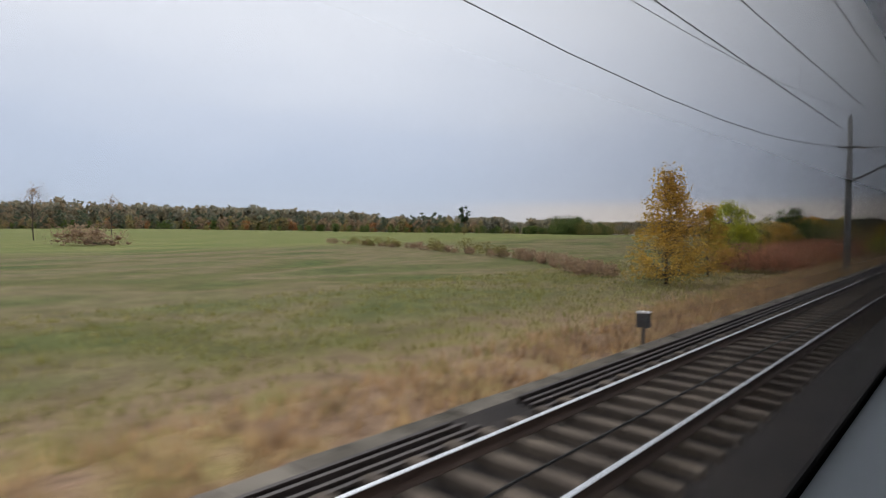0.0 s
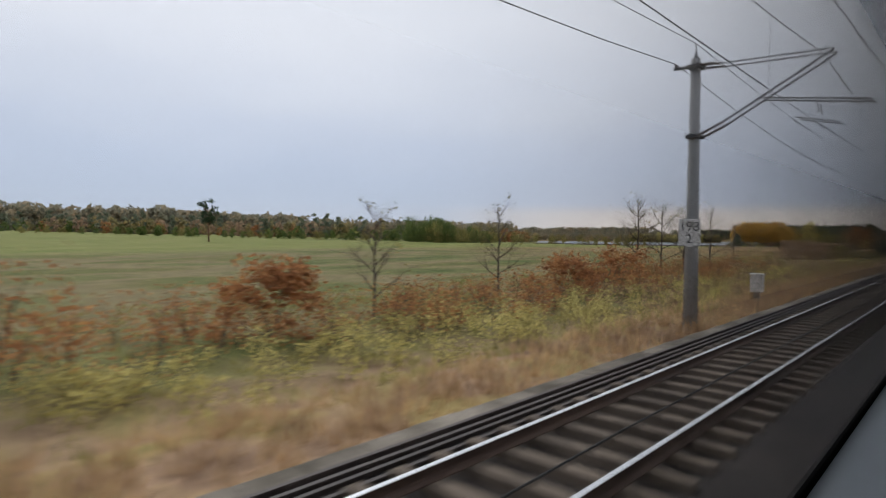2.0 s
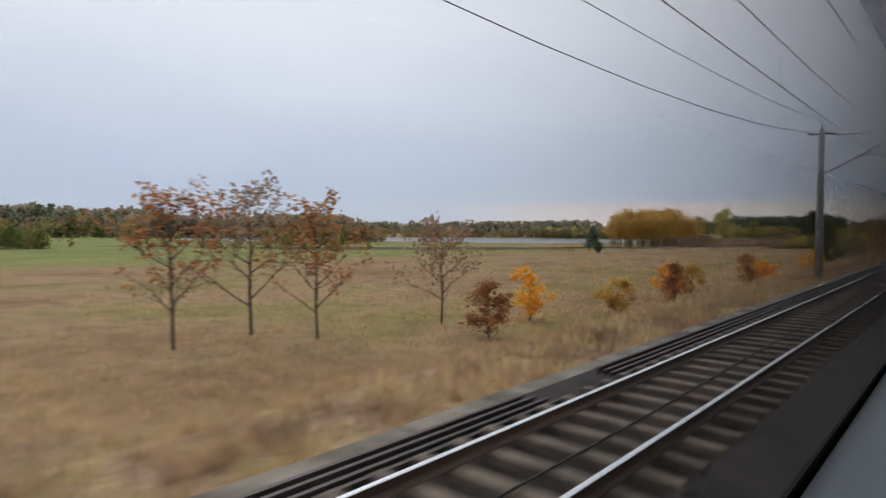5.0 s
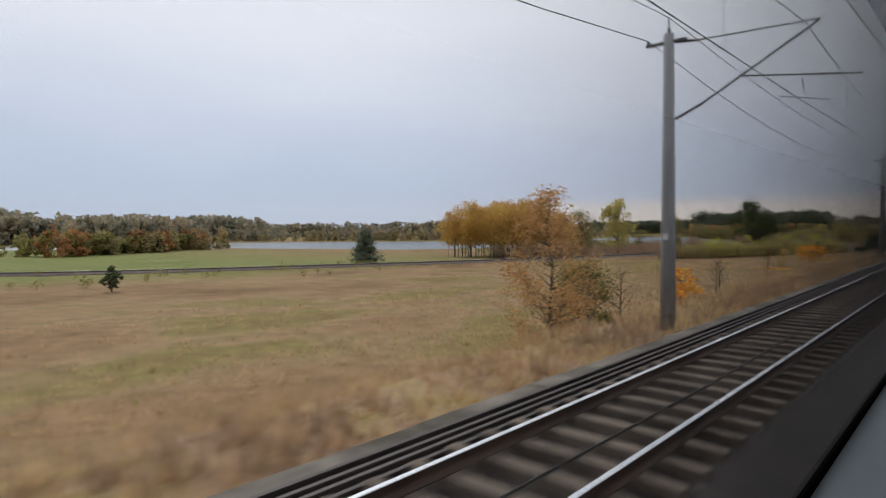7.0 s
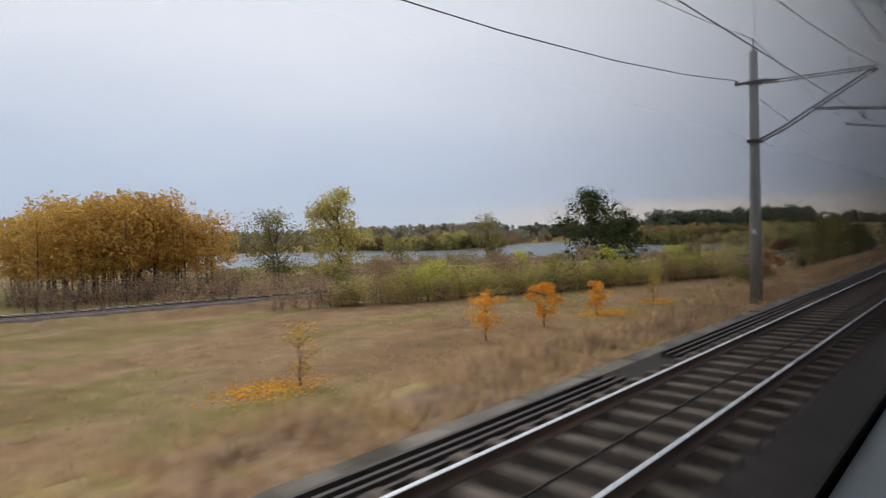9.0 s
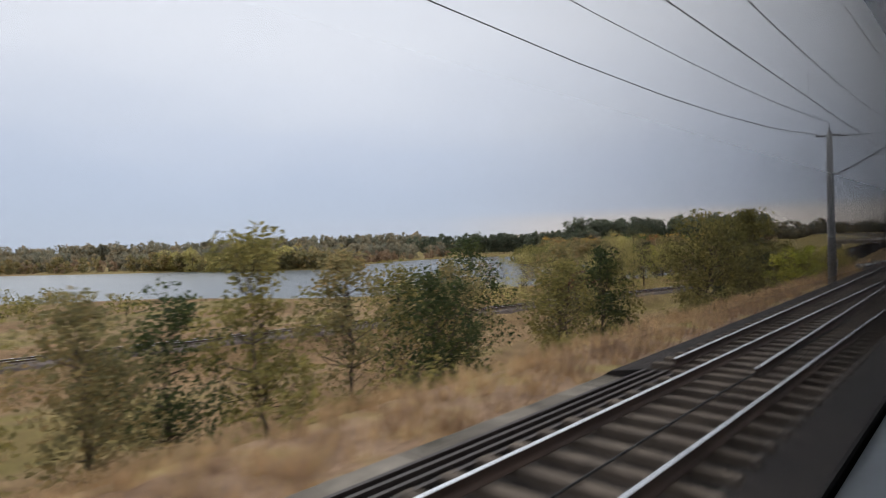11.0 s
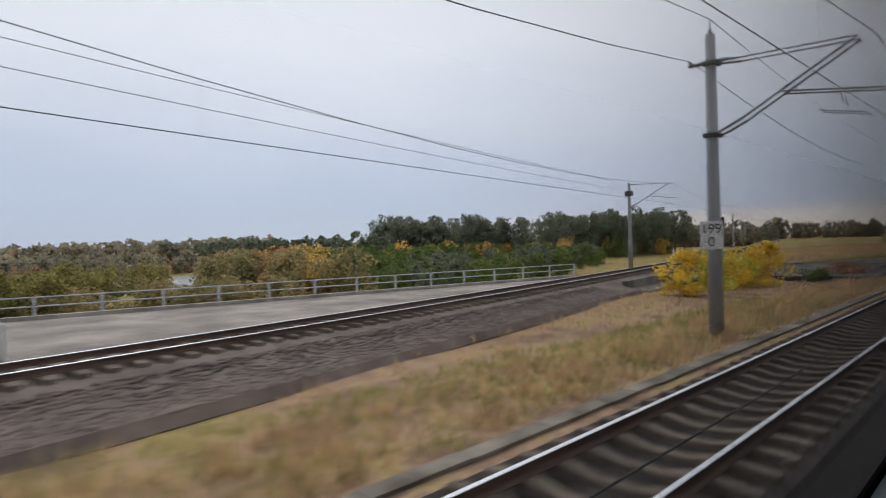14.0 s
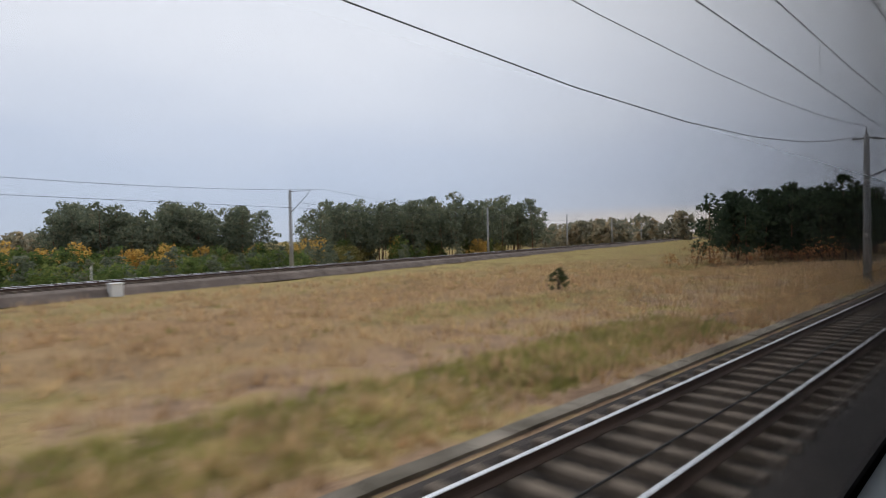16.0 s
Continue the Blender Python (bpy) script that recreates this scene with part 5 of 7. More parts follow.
def branchy(g, rng, p, d, length, r, level, tips, bend=0.35, kids=4):
    p, d = np.asarray(p, float), np.asarray(d, float)
    pts, rad = [p], [r]
    q = p.copy()
    for k in range(3):
        d = d + rng.normal(size=3) * bend * 0.35 + np.array((0, 0, 0.06))
        d /= np.linalg.norm(d)
        q = q + d * length / 3
        pts.append(q.copy())
        rad.append(r * (1 - 0.27 * (k + 1)))
    g.tube(pts, rad, 5 if level > 1 else 4, cap=False)
    tips.append(pts[-1])
    if level:
        for k in range(kids):
            i = rng.integers(1, 4)
            e = d + rng.normal(size=3) * 0.75
            e[2] = abs(e[2]) * 0.8 + 0.15
            branchy(g, rng, pts[i], e / np.linalg.norm(e), length * rng.uniform(0.45, 0.75), rad[i] * 0.6, level - 1, tips, bend, kids)


def tree(name, label, category, x, y, h, w, leaf, bark, shape="round", clear=0.2, n=3000, size=0.28, seed=1, clumps=42, trunk=0.03, lean=0.0, group="", stems=1, gap=None, z=None, solid=None):
    """A tree or shrub: tapered stems with limbs to each clump, and a crown of many leaves in uneven clumps."""
    rng = np.random.default_rng(seed)
    z = at_ground(x, y) if z is None else z
    root = thing(name, label, category, x, y, z - 0.08, rng.uniform(0, 360), group)
    us, rs = SHAPES[shape]
    gap = gap if gap is not None else 0.5 if shape == "shrub" else 0.2
    g = Geo()
    axis = []
    for s in range(stems):
        off = rng.normal(size=2) * (0.12 * w if stems > 1 else 0.0)
        top = h * (0.93 if shape in ("cone", "column") else 0.75) * (1 if s == 0 else rng.uniform(0.7, 0.95))
        pts = [(off[0] * (0.3 + 0.7 * k / 5) + lean * h * (k / 5) ** 1.4 + rng.normal() * 0.012 * h * (k > 0), off[1] * (0.3 + 0.7 * k / 5) + rng.normal() * 0.012 * h * (k > 0), top * k / 5) for k in range(6)]
        g.tube(pts, [trunk * h * (1.25 if k == 0 else 1 - 0.17 * k) / stems**0.4 for k in range(6)], 7)
        axis.append(np.array(pts))
    C = []
    for k in range(clumps):
        u = rng.uniform(0, 1) ** 0.9
        r = np.interp(u, us, rs) * w / 2 * rng.uniform(gap, 1.0)
        a = rng.uniform(0, 6.283)
        hz = h * (clear + (1 - clear) * u) * 0.97
        ax = axis[k % stems]
        ctr = np.array([np.interp(hz, ax[:, 2], ax[:, 0]), np.interp(hz, ax[:, 2], ax[:, 1])])
        c = np.array((ctr[0] + r * math.cos(a), ctr[1] + r * math.sin(a), hz))
        C.append(c)
        zb = max(0.1 * h, hz - r * rng.uniform(0.5, 1.0) - 0.05 * h)
        zb = min(zb, ax[-1, 2] * 0.97)
        b = np.array((np.interp(zb, ax[:, 2], ax[:, 0]), np.interp(zb, ax[:, 2], ax[:, 1]), zb))
        mid = (b + c) / 2 + np.array((0, 0, -0.04 * h)) + rng.normal(size=3) * 0.02 * h
        g.tube([b, mid, c], [trunk * h * 0.30, trunk * h * 0.18, trunk * h * 0.07], 4, cap=False)
    part("trunk", g, bark, root, soft=True)
    C = np.array(C)
    solid = shape == "shrub" if solid is None else solid
    n, size = int(n * (1.05 if solid else 1.25)), size * (1.27 if solid else 1.26)
    pick = rng.integers(0, clumps, n)
    cr = w * 0.5 * rng.uniform(0.22, 0.40, clumps)
    off = np.clip(rng.normal(size=(n, 3)), -1.7, 1.7) * 0.46
    off[:, 2] *= 0.8
    P = C[pick] + off * cr[pick][:, None]
    P = P[P[:, 2] > 0.03 * h]
    Q = leaf_quads(rng, P, size)
    part("crown", leafage("crown", rng, C, cr * 0.24, Q, leaf, 1) if solid else quad_mesh("crown", Q, leaf), leaf, root)
    return root


def bare_tree(name, label, x, y, h, seed=1, leaf=None, n=150, group="", size=0.14, level=3, bark=None):
    rng = np.random.default_rng(seed)
    root = thing(name, label, "tree", x, y, at_ground(x, y) - 0.06, rng.uniform(0, 360), group)
    g, tips = Geo(), []
    g.tube([(0, 0, 0), (0.01 * h, 0, 0.3 * h), (0, 0.015 * h, 0.62 * h), (0.02 * h, 0, h)], [0.013 * h, 0.011 * h, 0.007 * h, 0.0015 * h], 6)
    for k in range(13):
        zb = h * (0.20 + 0.058 * k)
        a = k * 2.4 + rng.uniform(-0.4, 0.4)
        d = np.array((math.cos(a), math.sin(a), 0.75))
        branchy(g, rng, (0, 0, zb), d / np.linalg.norm(d), h * 0.42 * (1 - 0.05 * k), 0.0062 * h, level - 1, tips, kids=6)
    part("trunk", g, bark or M_BARK, root)
    if leaf:
        T = np.array(tips)
        P = T[rng.integers(0, len(T), n)] + rng.normal(size=(n, 3)) * 0.012 * h
        part("crown", quad_mesh("crown", leaf_quads(rng, P, size), leaf), leaf, root, "few remaining leaves")
    return root


def pine(name, label, x, y, h, w, seed=1, n=2600, clear=0.05, size=0.30, group="", leaf=None):
    """A pine or fir: whorls of drooping limbs with needle tufts."""
    rng = np.random.default_rng(seed)
    root = thing(name, label, "tree", x, y, at_ground(x, y) - 0.06, rng.uniform(0, 360), group)
    g = Geo()
    g.tube([(0, 0, 0), (0.01 * h, 0, 0.5 * h), (0, 0, h * 0.98)], [0.03 * h, 0.02 * h, 0.004 * h], 7)
    P = []
    rows = 11
    for k in range(rows):
        u = k / (rows - 1)
        r0 = w / 2 * (1.02 - 0.82 * u**1.3) * rng.uniform(0.8, 1.1)
        zb = h * (clear + (0.95 - clear) * u)
        m = 7
        for j in range(m):
            a = 6.283 * j / m + k * 0.7 + rng.uniform(-0.3, 0.3)
            r = r0 * rng.uniform(0.65, 1.1)
            tip = np.array((r * math.cos(a), r * math.sin(a), zb + 0.10 * r))
            g.tube([(0, 0, zb), tip * (0.5, 0.5, 1) - (0, 0, 0.06 * r), tip], [0.008 * h, 0.005 * h, 0.002 * h], 4, cap=False)
            c = max(6, int(n / rows / m))
            s = rng.uniform(0.25, 1.05, c)[:, None]
            P.append(np.array((0, 0, zb)) * (1 - s) + tip * s + rng.normal(size=(c, 3)) * np.array((0.16, 0.16, 0.11)) * (0.5 * r0 + 0.12 * w))
    P = np.concatenate(P)
    P = P[P[:, 2] > 0.04]
    part("trunk", g, M_PINEBARK, root)
    pick = rng.integers(0, len(P), 70)
    part("crown", leafage("crown", rng, P[pick] * (0.8, 0.8, 0.96), np.full(70, 0.10 * w), leaf_quads(rng, P, size), leaf or L_PINE), leaf or L_PINE, root)
    return root


def ball_points(level):
    bm = bmesh.new()
    bmesh.ops.create_icosphere(bm, subdivisions=level, radius=1.0)
    V = np.array([v.co[:] for v in bm.verts])
    T = np.array([[v.index for v in f.verts] for f in bm.faces])
    bm.free()
    return V, T


CLUMP = {1: ball_points(1)}


def leafage(name, rng, C, R, Q, mat, level=1, squash=0.75):
    """Uneven inner clumps of foliage at C with sizes R, wrapped in the loose leaves Q, as one mesh."""
    B, T = CLUMP[level]
    n, k = len(C), len(B)
    V = C[:, None, :] + B[None] * (R[:, None, None] * rng.uniform(0.35, 1.25, (n, k, 1))) * np.array((1, 1, squash))
    F1 = (T[None] + k * np.arange(n)[:, None, None]).reshape(-1, 3)
    m = len(Q)
    F2 = (np.array([(0, 1, 2), (0, 2, 3)])[None] + 4 * np.arange(m)[:, None, None] + n * k).reshape(-1, 3)
    return tri_mesh(name, np.concatenate([V.reshape(-1, 3), Q.reshape(-1, 3)]), np.concatenate([F1, F2]), mat)


def leaf_tris(rng, P, size):
    """One small leaf spray (a triangle) at each point, turned at random."""
    n = len(P)
    a = rng.normal(size=(n, 3))
    a /= np.linalg.norm(a, axis=1, keepdims=True)
    b = rng.normal(size=(n, 3))
    b -= a * (a * b).sum(1, keepdims=True)
    b /= np.linalg.norm(b, axis=1, keepdims=True) + 1e-9
    s = np.asarray(size).reshape(-1, 1) * rng.uniform(0.55, 1.4, (n, 1))
    return np.stack([P + a * s * 0.62, P - a * s * 0.38 + b * s * 0.42, P - a * s * 0.30 - b * s * 0.42], 1)


def wood(name, label, spots, leaf, seed, kind="mixed", quads=70, bark=None, category="woodland", low=None, leaf_size=1.0, wide=1.0, clumps=None):
    """A far stand of trees as one body: stems and crowns of many loose leaf sprays in uneven clumps. spots: rows of x, y, height."""
    rng = np.random.default_rng(seed)
    root = thing(name, label, category, kind="stuff")
    stems, Q = Geo(), []
    near = quads > 60
    m = int(min(quads, 440) * 2.4 if near else 40 + quads * 2.2)
    kc = clumps or (22 if near else 10)
    pine_like = kind == "pine"
    for x, y, h in spots:
        z = at_ground(x, y) - 0.1
        w = h * wide * (rng.uniform(0.46, 0.66) if pine_like else rng.uniform(0.72, 1.05))
        lo = low if low is not None else (0.26 if pine_like else 0.08)
        lean = rng.normal(size=2) * 0.03 * h
        if bark:
            stems.tube([(x, y, z), (x + 0.5 * lean[0], y + 0.5 * lean[1], z + h * 0.5), (x + lean[0], y + lean[1], z + h * 0.86)], [0.009 * h, 0.006 * h, 0.002 * h], 4, cap=False)
        u = (np.arange(kc) + rng.uniform(0, 1, kc)) / kc
        ang = rng.uniform(0, 6.283, kc)
        if pine_like:
            prof = np.interp(u, (0, 0.2, 0.55, 0.85, 1), (0.7, 1.0, 0.95, 0.62, 0.15)) * rng.uniform(0.3, 1.1, kc)
            rc = w * rng.uniform(0.12, 0.21, kc) * np.interp(u, (0, 0.7, 1), (1.0, 0.95, 0.7))
            flat = 0.55
        else:
            prof = np.sqrt(np.clip(1 - (1.75 * u - 0.80) ** 2, 0.03, 1)) * rng.uniform(0.3, 1.0, kc)
            rc = w * rng.uniform(0.12, 0.20, kc)
            flat = 0.8
        r = prof * 0.40 * w
        hz = lo * h + (h - lo * h) * (0.06 + 0.90 * u) - 0.8 * rc * flat * u
        C = np.stack([x + lean[0] * u + r * np.cos(ang), y + lean[1] * u + r * np.sin(ang), z + np.maximum(hz, rc * flat * 0.7)], 1)
        pick = rng.integers(0, kc, m)
        off = rng.normal(size=(m, 3))
        off *= np.minimum(1, 1.7 / (np.linalg.norm(off, axis=1, keepdims=True) + 1e-9))
        P = C[pick] + off * 0.68 * rc[pick][:, None] * np.array((1, 1, flat))
        P[:, 2] = np.maximum(P[:, 2], z + 0.15)
        size = leaf_size * (0.6 * w * h * (1 - lo) * 0.95 / (m * 0.17)) ** 0.5
        Q.append(leaf_tris(rng, P, np.full(m, size)))
    Q = np.concatenate(Q)
    if bark:
        part("trunk", stems, bark, root)
    part("crown", tri_mesh("crown", Q.reshape(-1, 3), np.arange(3 * len(Q)).reshape(-1, 3), leaf), leaf, root)
    return root


def scrub(name, label, x0, x1, y0, y1, h, n, leaf, seed, size=0.16, category="shrubs", density=26, fx=None):
    """A run of low shrubs, built clump by clump with twigs and leaves."""
    rng = np.random.default_rng(seed)
    root = thing(name, label, category, kind="stuff")
    g, Q = Geo(), []
    for k in range(n):
        x, y = rng.uniform(x0, x1), rng.uniform(y0, y1)
        x += float(fx(y)) if fx else 0.0
        z = at_ground(x, y) - 0.04
        hh = h * rng.uniform(0.5, 1.15)
        for j in range(4):
            a, b = rng.uniform(0, 6.283), rng.uniform(0.15, 0.45) * hh
            g.tube([(x, y, z), (x + b * 0.4 * math.cos(a), y + b * 0.4 * math.sin(a), z + hh * 0.5), (x + b * math.cos(a), y + b * math.sin(a), z + hh * rng.uniform(0.75, 1))], [0.008 * hh, 0.006 * hh, 0.002 * hh], 3, cap=False)
        m = int(1.75 * density * hh / h)
        P = np.array((x, y, z + 0.56 * hh)) + np.clip(rng.normal(size=(m, 3)), -1.6, 1.6) * np.array((0.30, 0.30, 0.24)) * hh
        P[:, 2] = np.maximum(P[:, 2], z + 0.05)
        Q.append(leaf_quads(rng, P, size * 1.08))
    part("twig", g, M_BARK, root)
    part("foliage", quad_mesh("foliage", np.concatenate(Q), leaf), leaf, root)
    return root


def grass(name, label, spots, leaf, seed, h, blades=7, wide=0.35):
    """Tufts of standing grass: thin tapering blades."""
    rng = np.random.default_rng(seed)
    P = np.repeat(spots, blades, axis=0)
    n = len(P)
    a = rng.uniform(0, 6.283, n)
    r = rng.uniform(0, 1, n) * wide
    base = P + np.stack([r * np.cos(a), r * np.sin(a), np.zeros(n)], 1)
    hh = h * rng.uniform(0.45, 1.2, n)
    tilt = rng.uniform(0.05, 0.55, n)
    tip = base + np.stack([np.cos(a) * tilt * hh, np.sin(a) * tilt * hh, hh], 1)
    b = rng.uniform(0, 6.283, n)
    side = np.stack([np.cos(b), np.sin(b), np.zeros(n)], 1) * (0.045 * h + 0.012)
    V = np.stack([base - side, base + side, tip], 1).reshape(-1, 3)
    me = tri_mesh(name, V, np.arange(3 * n).reshape(n, 3), leaf)
    return tagged(new(name, me), label, "grass", kind="stuff")


def strip_spots(rows, n, depth, h0, h1, seed, skew=0.0):
    r = random.Random(seed)
    xs, ys = zip(*rows)
    out = []
    for k in range(n):
        s = r.random() * (len(rows) - 1)
        i = int(s)
        back = r.uniform(0, depth)
        h = r.uniform(h0, h1) * (1.0 + (r.random() ** 3) * 0.18)
        out.append((xs[i] + (xs[i + 1] - xs[i]) * (s - i) - back, ys[i] + (ys[i + 1] - ys[i]) * (s - i) + r.uniform(-4, 4) + skew * back, h))
    return out

# ---- plants, in order along the line ----
tree("birch_tree", "tall ochre-yellow birch in thinning autumn leaf", "tree", -18.5, 42.9, 8.5, 6.4, L_BIRCH, M_BARK, "cone", 0.03, 6000, 0.15, 3, 100, 0.013, gap=0.35)
tree("birch_tree", "smaller sparse ochre birch", "tree", -18.6, 51.9, 6.3, 4.4, L_BIRCH, M_BARK, "cone", 0.05, 2600, 0.13, 4, 70, 0.012, gap=0.35)
tree("shrub", "low amber shrub in the meadow grass", "shrub", -19.5, 60, 2.2, 3.6, L_AMBER, M_BARK, "shrub", 0.05, 1200, 0.15, 5, 26)
tree("shrub", "large yellow-green autumn bush", "shrub", -26.4, 86, 7.6, 7.4, L_YGREEN, M_BARK, "shrub", 0.03, 7500, 0.18, 6, 80, 0.015, stems=3)
tree("shrub", "low yellow-green bush beside a larger one", "shrub", -24.8, 82.5, 4.6, 6.4, L_YGREEN, M_BARK, "shrub", 0.02, 3600, 0.18, 106, 50, 0.014, stems=3)
tree("shrub", "twiggy olive bush between taller bushes", "shrub", -24.6, 96.5, 5.6, 6.0, L_LAKE, M_BARK, "shrub", 0.03, 2600, 0.17, 131, 50, 0.014, stems=4)
tree("shrub", "amber bush beside rusty scrub", "shrub", -22.5, 93, 4.8, 5.6, L_AMBER, M_BARK, "shrub", 0.03, 3000, 0.18, 7, 50, 0.014, stems=3)
tree("shrub", "dark green rounded bush in scrub", "shrub", -24.9, 102.8, 7.0, 6.8, L_GREEN, M_BARK, "shrub", 0.03, 5000, 0.2, 8, 60, 0.015, stems=3)
tree("shrub", "dark green low bush in scrub", "shrub", -24.5, 110, 4.4, 6.5, L_DARK, M_BARK, "shrub", 0.03, 3200, 0.2, 9, 44, 0.015, stems=3)
tree("shrub", "dark green low bush in scrub", "shrub", -25.5, 118, 4.0, 7.0, L_GREEN, M_BARK, "shrub", 0.03, 3200, 0.2, 10, 44, 0.015, stems=3)
scrub("red_scrub", "rust-red bramble scrub along the meadow's edge", -20.5, -13.5, 58, 120, 2.5, 240, L_BRAMBLE, 11, 0.17, density=105)
scrub("red_scrub", "brown scrub with bare twigs", -20.5, -13.0, 62, 118, 1.6, 90, L_RUST, 12, 0.11, density=50)
for i, (hx, hy, hh, hw, hl) in enumerate(((-10.4, 96, 1.7, 3.6, L_YGREEN), (-11.5, 99, 1.9, 4.2, L_YGREEN), (-10.2, 102, 1.9, 3.8, L_YELLOW), (-11.6, 105, 2.2, 4.4, L_YGREEN), (-10.4, 108, 2.3, 4.0, L_YGREEN), (-12.4, 110.5, 3.0, 4.6, L_YELLOW),
                                          (-10.5, 112.5, 2.6, 4.2, L_YGREEN), (-13.0, 115, 4.6, 5.0, L_YELLOW), (-10.7, 116.5, 3.0, 4.4, L_YGREEN), (-11.2, 120, 3.2, 4.6, L_YGREEN), (-10.6, 123.5, 3.1, 4.4, L_YGREEN), (-11.3, 127, 3.0, 4.4, L_YGREEN), (-10.8, 130, 2.5, 4.0, L_YGREEN))):
    tree("hedge_shrub", "dense yellow and green lineside bush", "shrub", hx + 0.35, hy, hh * 1.08, hw * 1.12, hl, M_BARK, "shrub", 0.02, 3400, 0.15, 20 + i, 60, 0.012, stems=3, group="lineside hedge")
scrub("mixed_thicket", "olive and rust thicket behind the lineside hedge", -25, -15, 102, 134, 4.2, 84, L_MIXED, 36, 0.18, density=150)
scrub("mixed_thicket", "rust-brown thicket behind the lineside hedge", -27, -17, 112, 138, 3.0, 44, L_RUST, 37, 0.18, density=110)
scrub("mixed_thicket", "green thicket behind the lineside hedge", -28, -20, 96, 126, 4.8, 66, L_GREEN, 38, 0.18, density=200)
scrub("hedge_foot", "yellow-green growth at the hedge's foot", -9.8, -8.3, 96, 133, 1.2, 80, L_YGREEN, 39, 0.14, density=110)
tree("shrub", "red-leaved shrub among straw grass", "shrub", -21.5, 145, 3.0, 4.6, L_RUST, M_BARK, "shrub", 0.03, 2400, 0.15, 31, 40, 0.012, stems=3)
tree("shrub", "red-leaved shrub among straw grass", "shrub", -23.5, 176, 2.9, 6.5, L_RUST, M_BARK, "shrub", 0.03, 2600, 0.15, 32, 44, 0.012, stems=3)
tree("shrub", "red-leaved shrub among straw grass", "shrub", -22.5, 168, 2.6, 5.5, L_RUST, M_BARK, "shrub", 0.03, 2200, 0.15, 33, 40, 0.012, stems=3)
scrub("olive_scrub", "olive and brown lineside scrub", -20.5, -14, 136, 206, 1.1, 200, L_LAKE, 34, 0.12, density=60)
scrub("red_scrub", "rusty brown scrub on the meadow's edge", -24, -17, 138, 204, 2.0, 170, L_RUST, 35, 0.13, density=60)
for i, (bx, by, bh) in enumerate(((-24.2, 183.2, 7.2), (-24.4, 188.8, 7.0), (-24.2, 194.2, 7.0), (-23.8, 200.8, 6.8), (-22.5, 151, 5.4), (-25, 164, 6.0))):
    bare_tree("bare_tree", "nearly leafless young tree at the field's edge", bx, by, bh, 40 + i, L_OLIVE, 160, "bare trees")
scrub("olive_scrub", "brown weeds and dry stalks beside the line", -22, -12, 160, 222, 1.3, 150, L_BROWN, 48, 0.11, density=60)
scrub("olive_scrub", "olive-yellow weeds beside the line", -19, -11.5, 136, 240, 0.9, 200, L_LAKE, 49, 0.11, density=40)
tree("bare_tree", "thin young tree with few tan leaves", "tree", -24.0, 209.6, 6.0, 3.4, L_BROWN, M_BARK, "cone", 0.12, 700, 0.075, 47, 70, 0.009, gap=0.3)
for i, (sx, sy, sh, sw, sl) in enumerate(((-25.5, 243, 3.2, 5.0, L_BROWN), (-24.5, 248, 3.2, 5.0, L_BROWN), (-24.0, 253, 3.2, 5.0, L_BROWN), (-23.0, 258, 2.6, 5.0, L_BROWN), (-22.4, 263, 2.5, 5.0, L_OLIVE), (-21.5, 268, 2.2, 5.0, L_BROWN))):
    tree("shrub", "twiggy autumn shrub in rust and olive", "shrub", sx, sy, sh, sw, sl, M_BARK, "shrub", 0.03, 1700, 0.15, 50 + i, 40, 0.012, stems=4, group="shrub thicket")
scrub("olive_scrub", "olive scrub beside the line", -20, -14.5, 256, 274, 1.4, 50, L_OLIVE, 57, 0.13, density=40)
tree("young_pine", "young bushy dark green pine", "tree", -16.2, 276.8, 4.0, 5.2, L_PINE, M_PINEBARK, "shrub", 0.0, 6500, 0.14, 58, 80, 0.014, stems=3, solid=True)
scrub("olive_scrub", "low brown scrub in the fallow field", -48, -18, 285, 335, 0.8, 110, L_OLIVE, 59, 0.12, density=40)
scrub("olive_scrub", "olive and brown weeds in the fallow field", -34, -16, 262, 300, 1.3, 110, L_OLIVE, 159, 0.12, density=60)
scrub("olive_scrub", "brown weeds in the fallow field", -40, -17, 262, 310, 1.1, 80, L_BROWN, 160, 0.12, density=50)
for i, (ox, oy, oh, ol) in enumerate(((-30, 344, 7.4, L_RUST), (-31.5, 349, 8.2, L_BROWN), (-28, 351, 7.0, L_RUST), (-27, 360, 6.2, L_BROWN))):
    bare_tree("young_maple", "half-bare rust-brown young tree over orange scrub", ox, oy, oh, 560 + i, ol, 1500, "rust-brown young trees", 0.22)
for i in range(9):
    ox, oy = -21.5 - 2.2 * math.sin(i * 1.7), 358 + i * 7.2
    tree("young_maple", "small orange-leaved lineside maple", "tree", ox, oy, 3.4 + 0.6 * math.sin(i * 2.3), 3.0, (L_RUST, L_ORANGE, L_AMBER)[i % 3], M_BARK, "round", 0.2, 1300, 0.16, 60 + i, 30, 0.014, group="row of young maples")
tree("young_maple", "small orange-leaved maple over fallen leaves", "tree", -18.0, 422.5, 4.2, 3.4, L_ORANGE, M_BARK, "round", 0.25, 1700, 0.15, 72, 34, 0.013)
tree("willow_bush", "grey-green upright willow on the slope", "tree", -23.0, 463.6, 8.2, 5.6, L_DARK, M_BARK, "column", 0.05, 5200, 0.18, 73, 70, 0.012, stems=3)
tree("aspen_tree", "orange-brown aspen with bare top", "tree", -17.6, 490.5, 9.2, 5.2, L_TAN, M_BARK, "column", 0.04, 5600, 0.12, 75, 100, 0.010, gap=0.3)
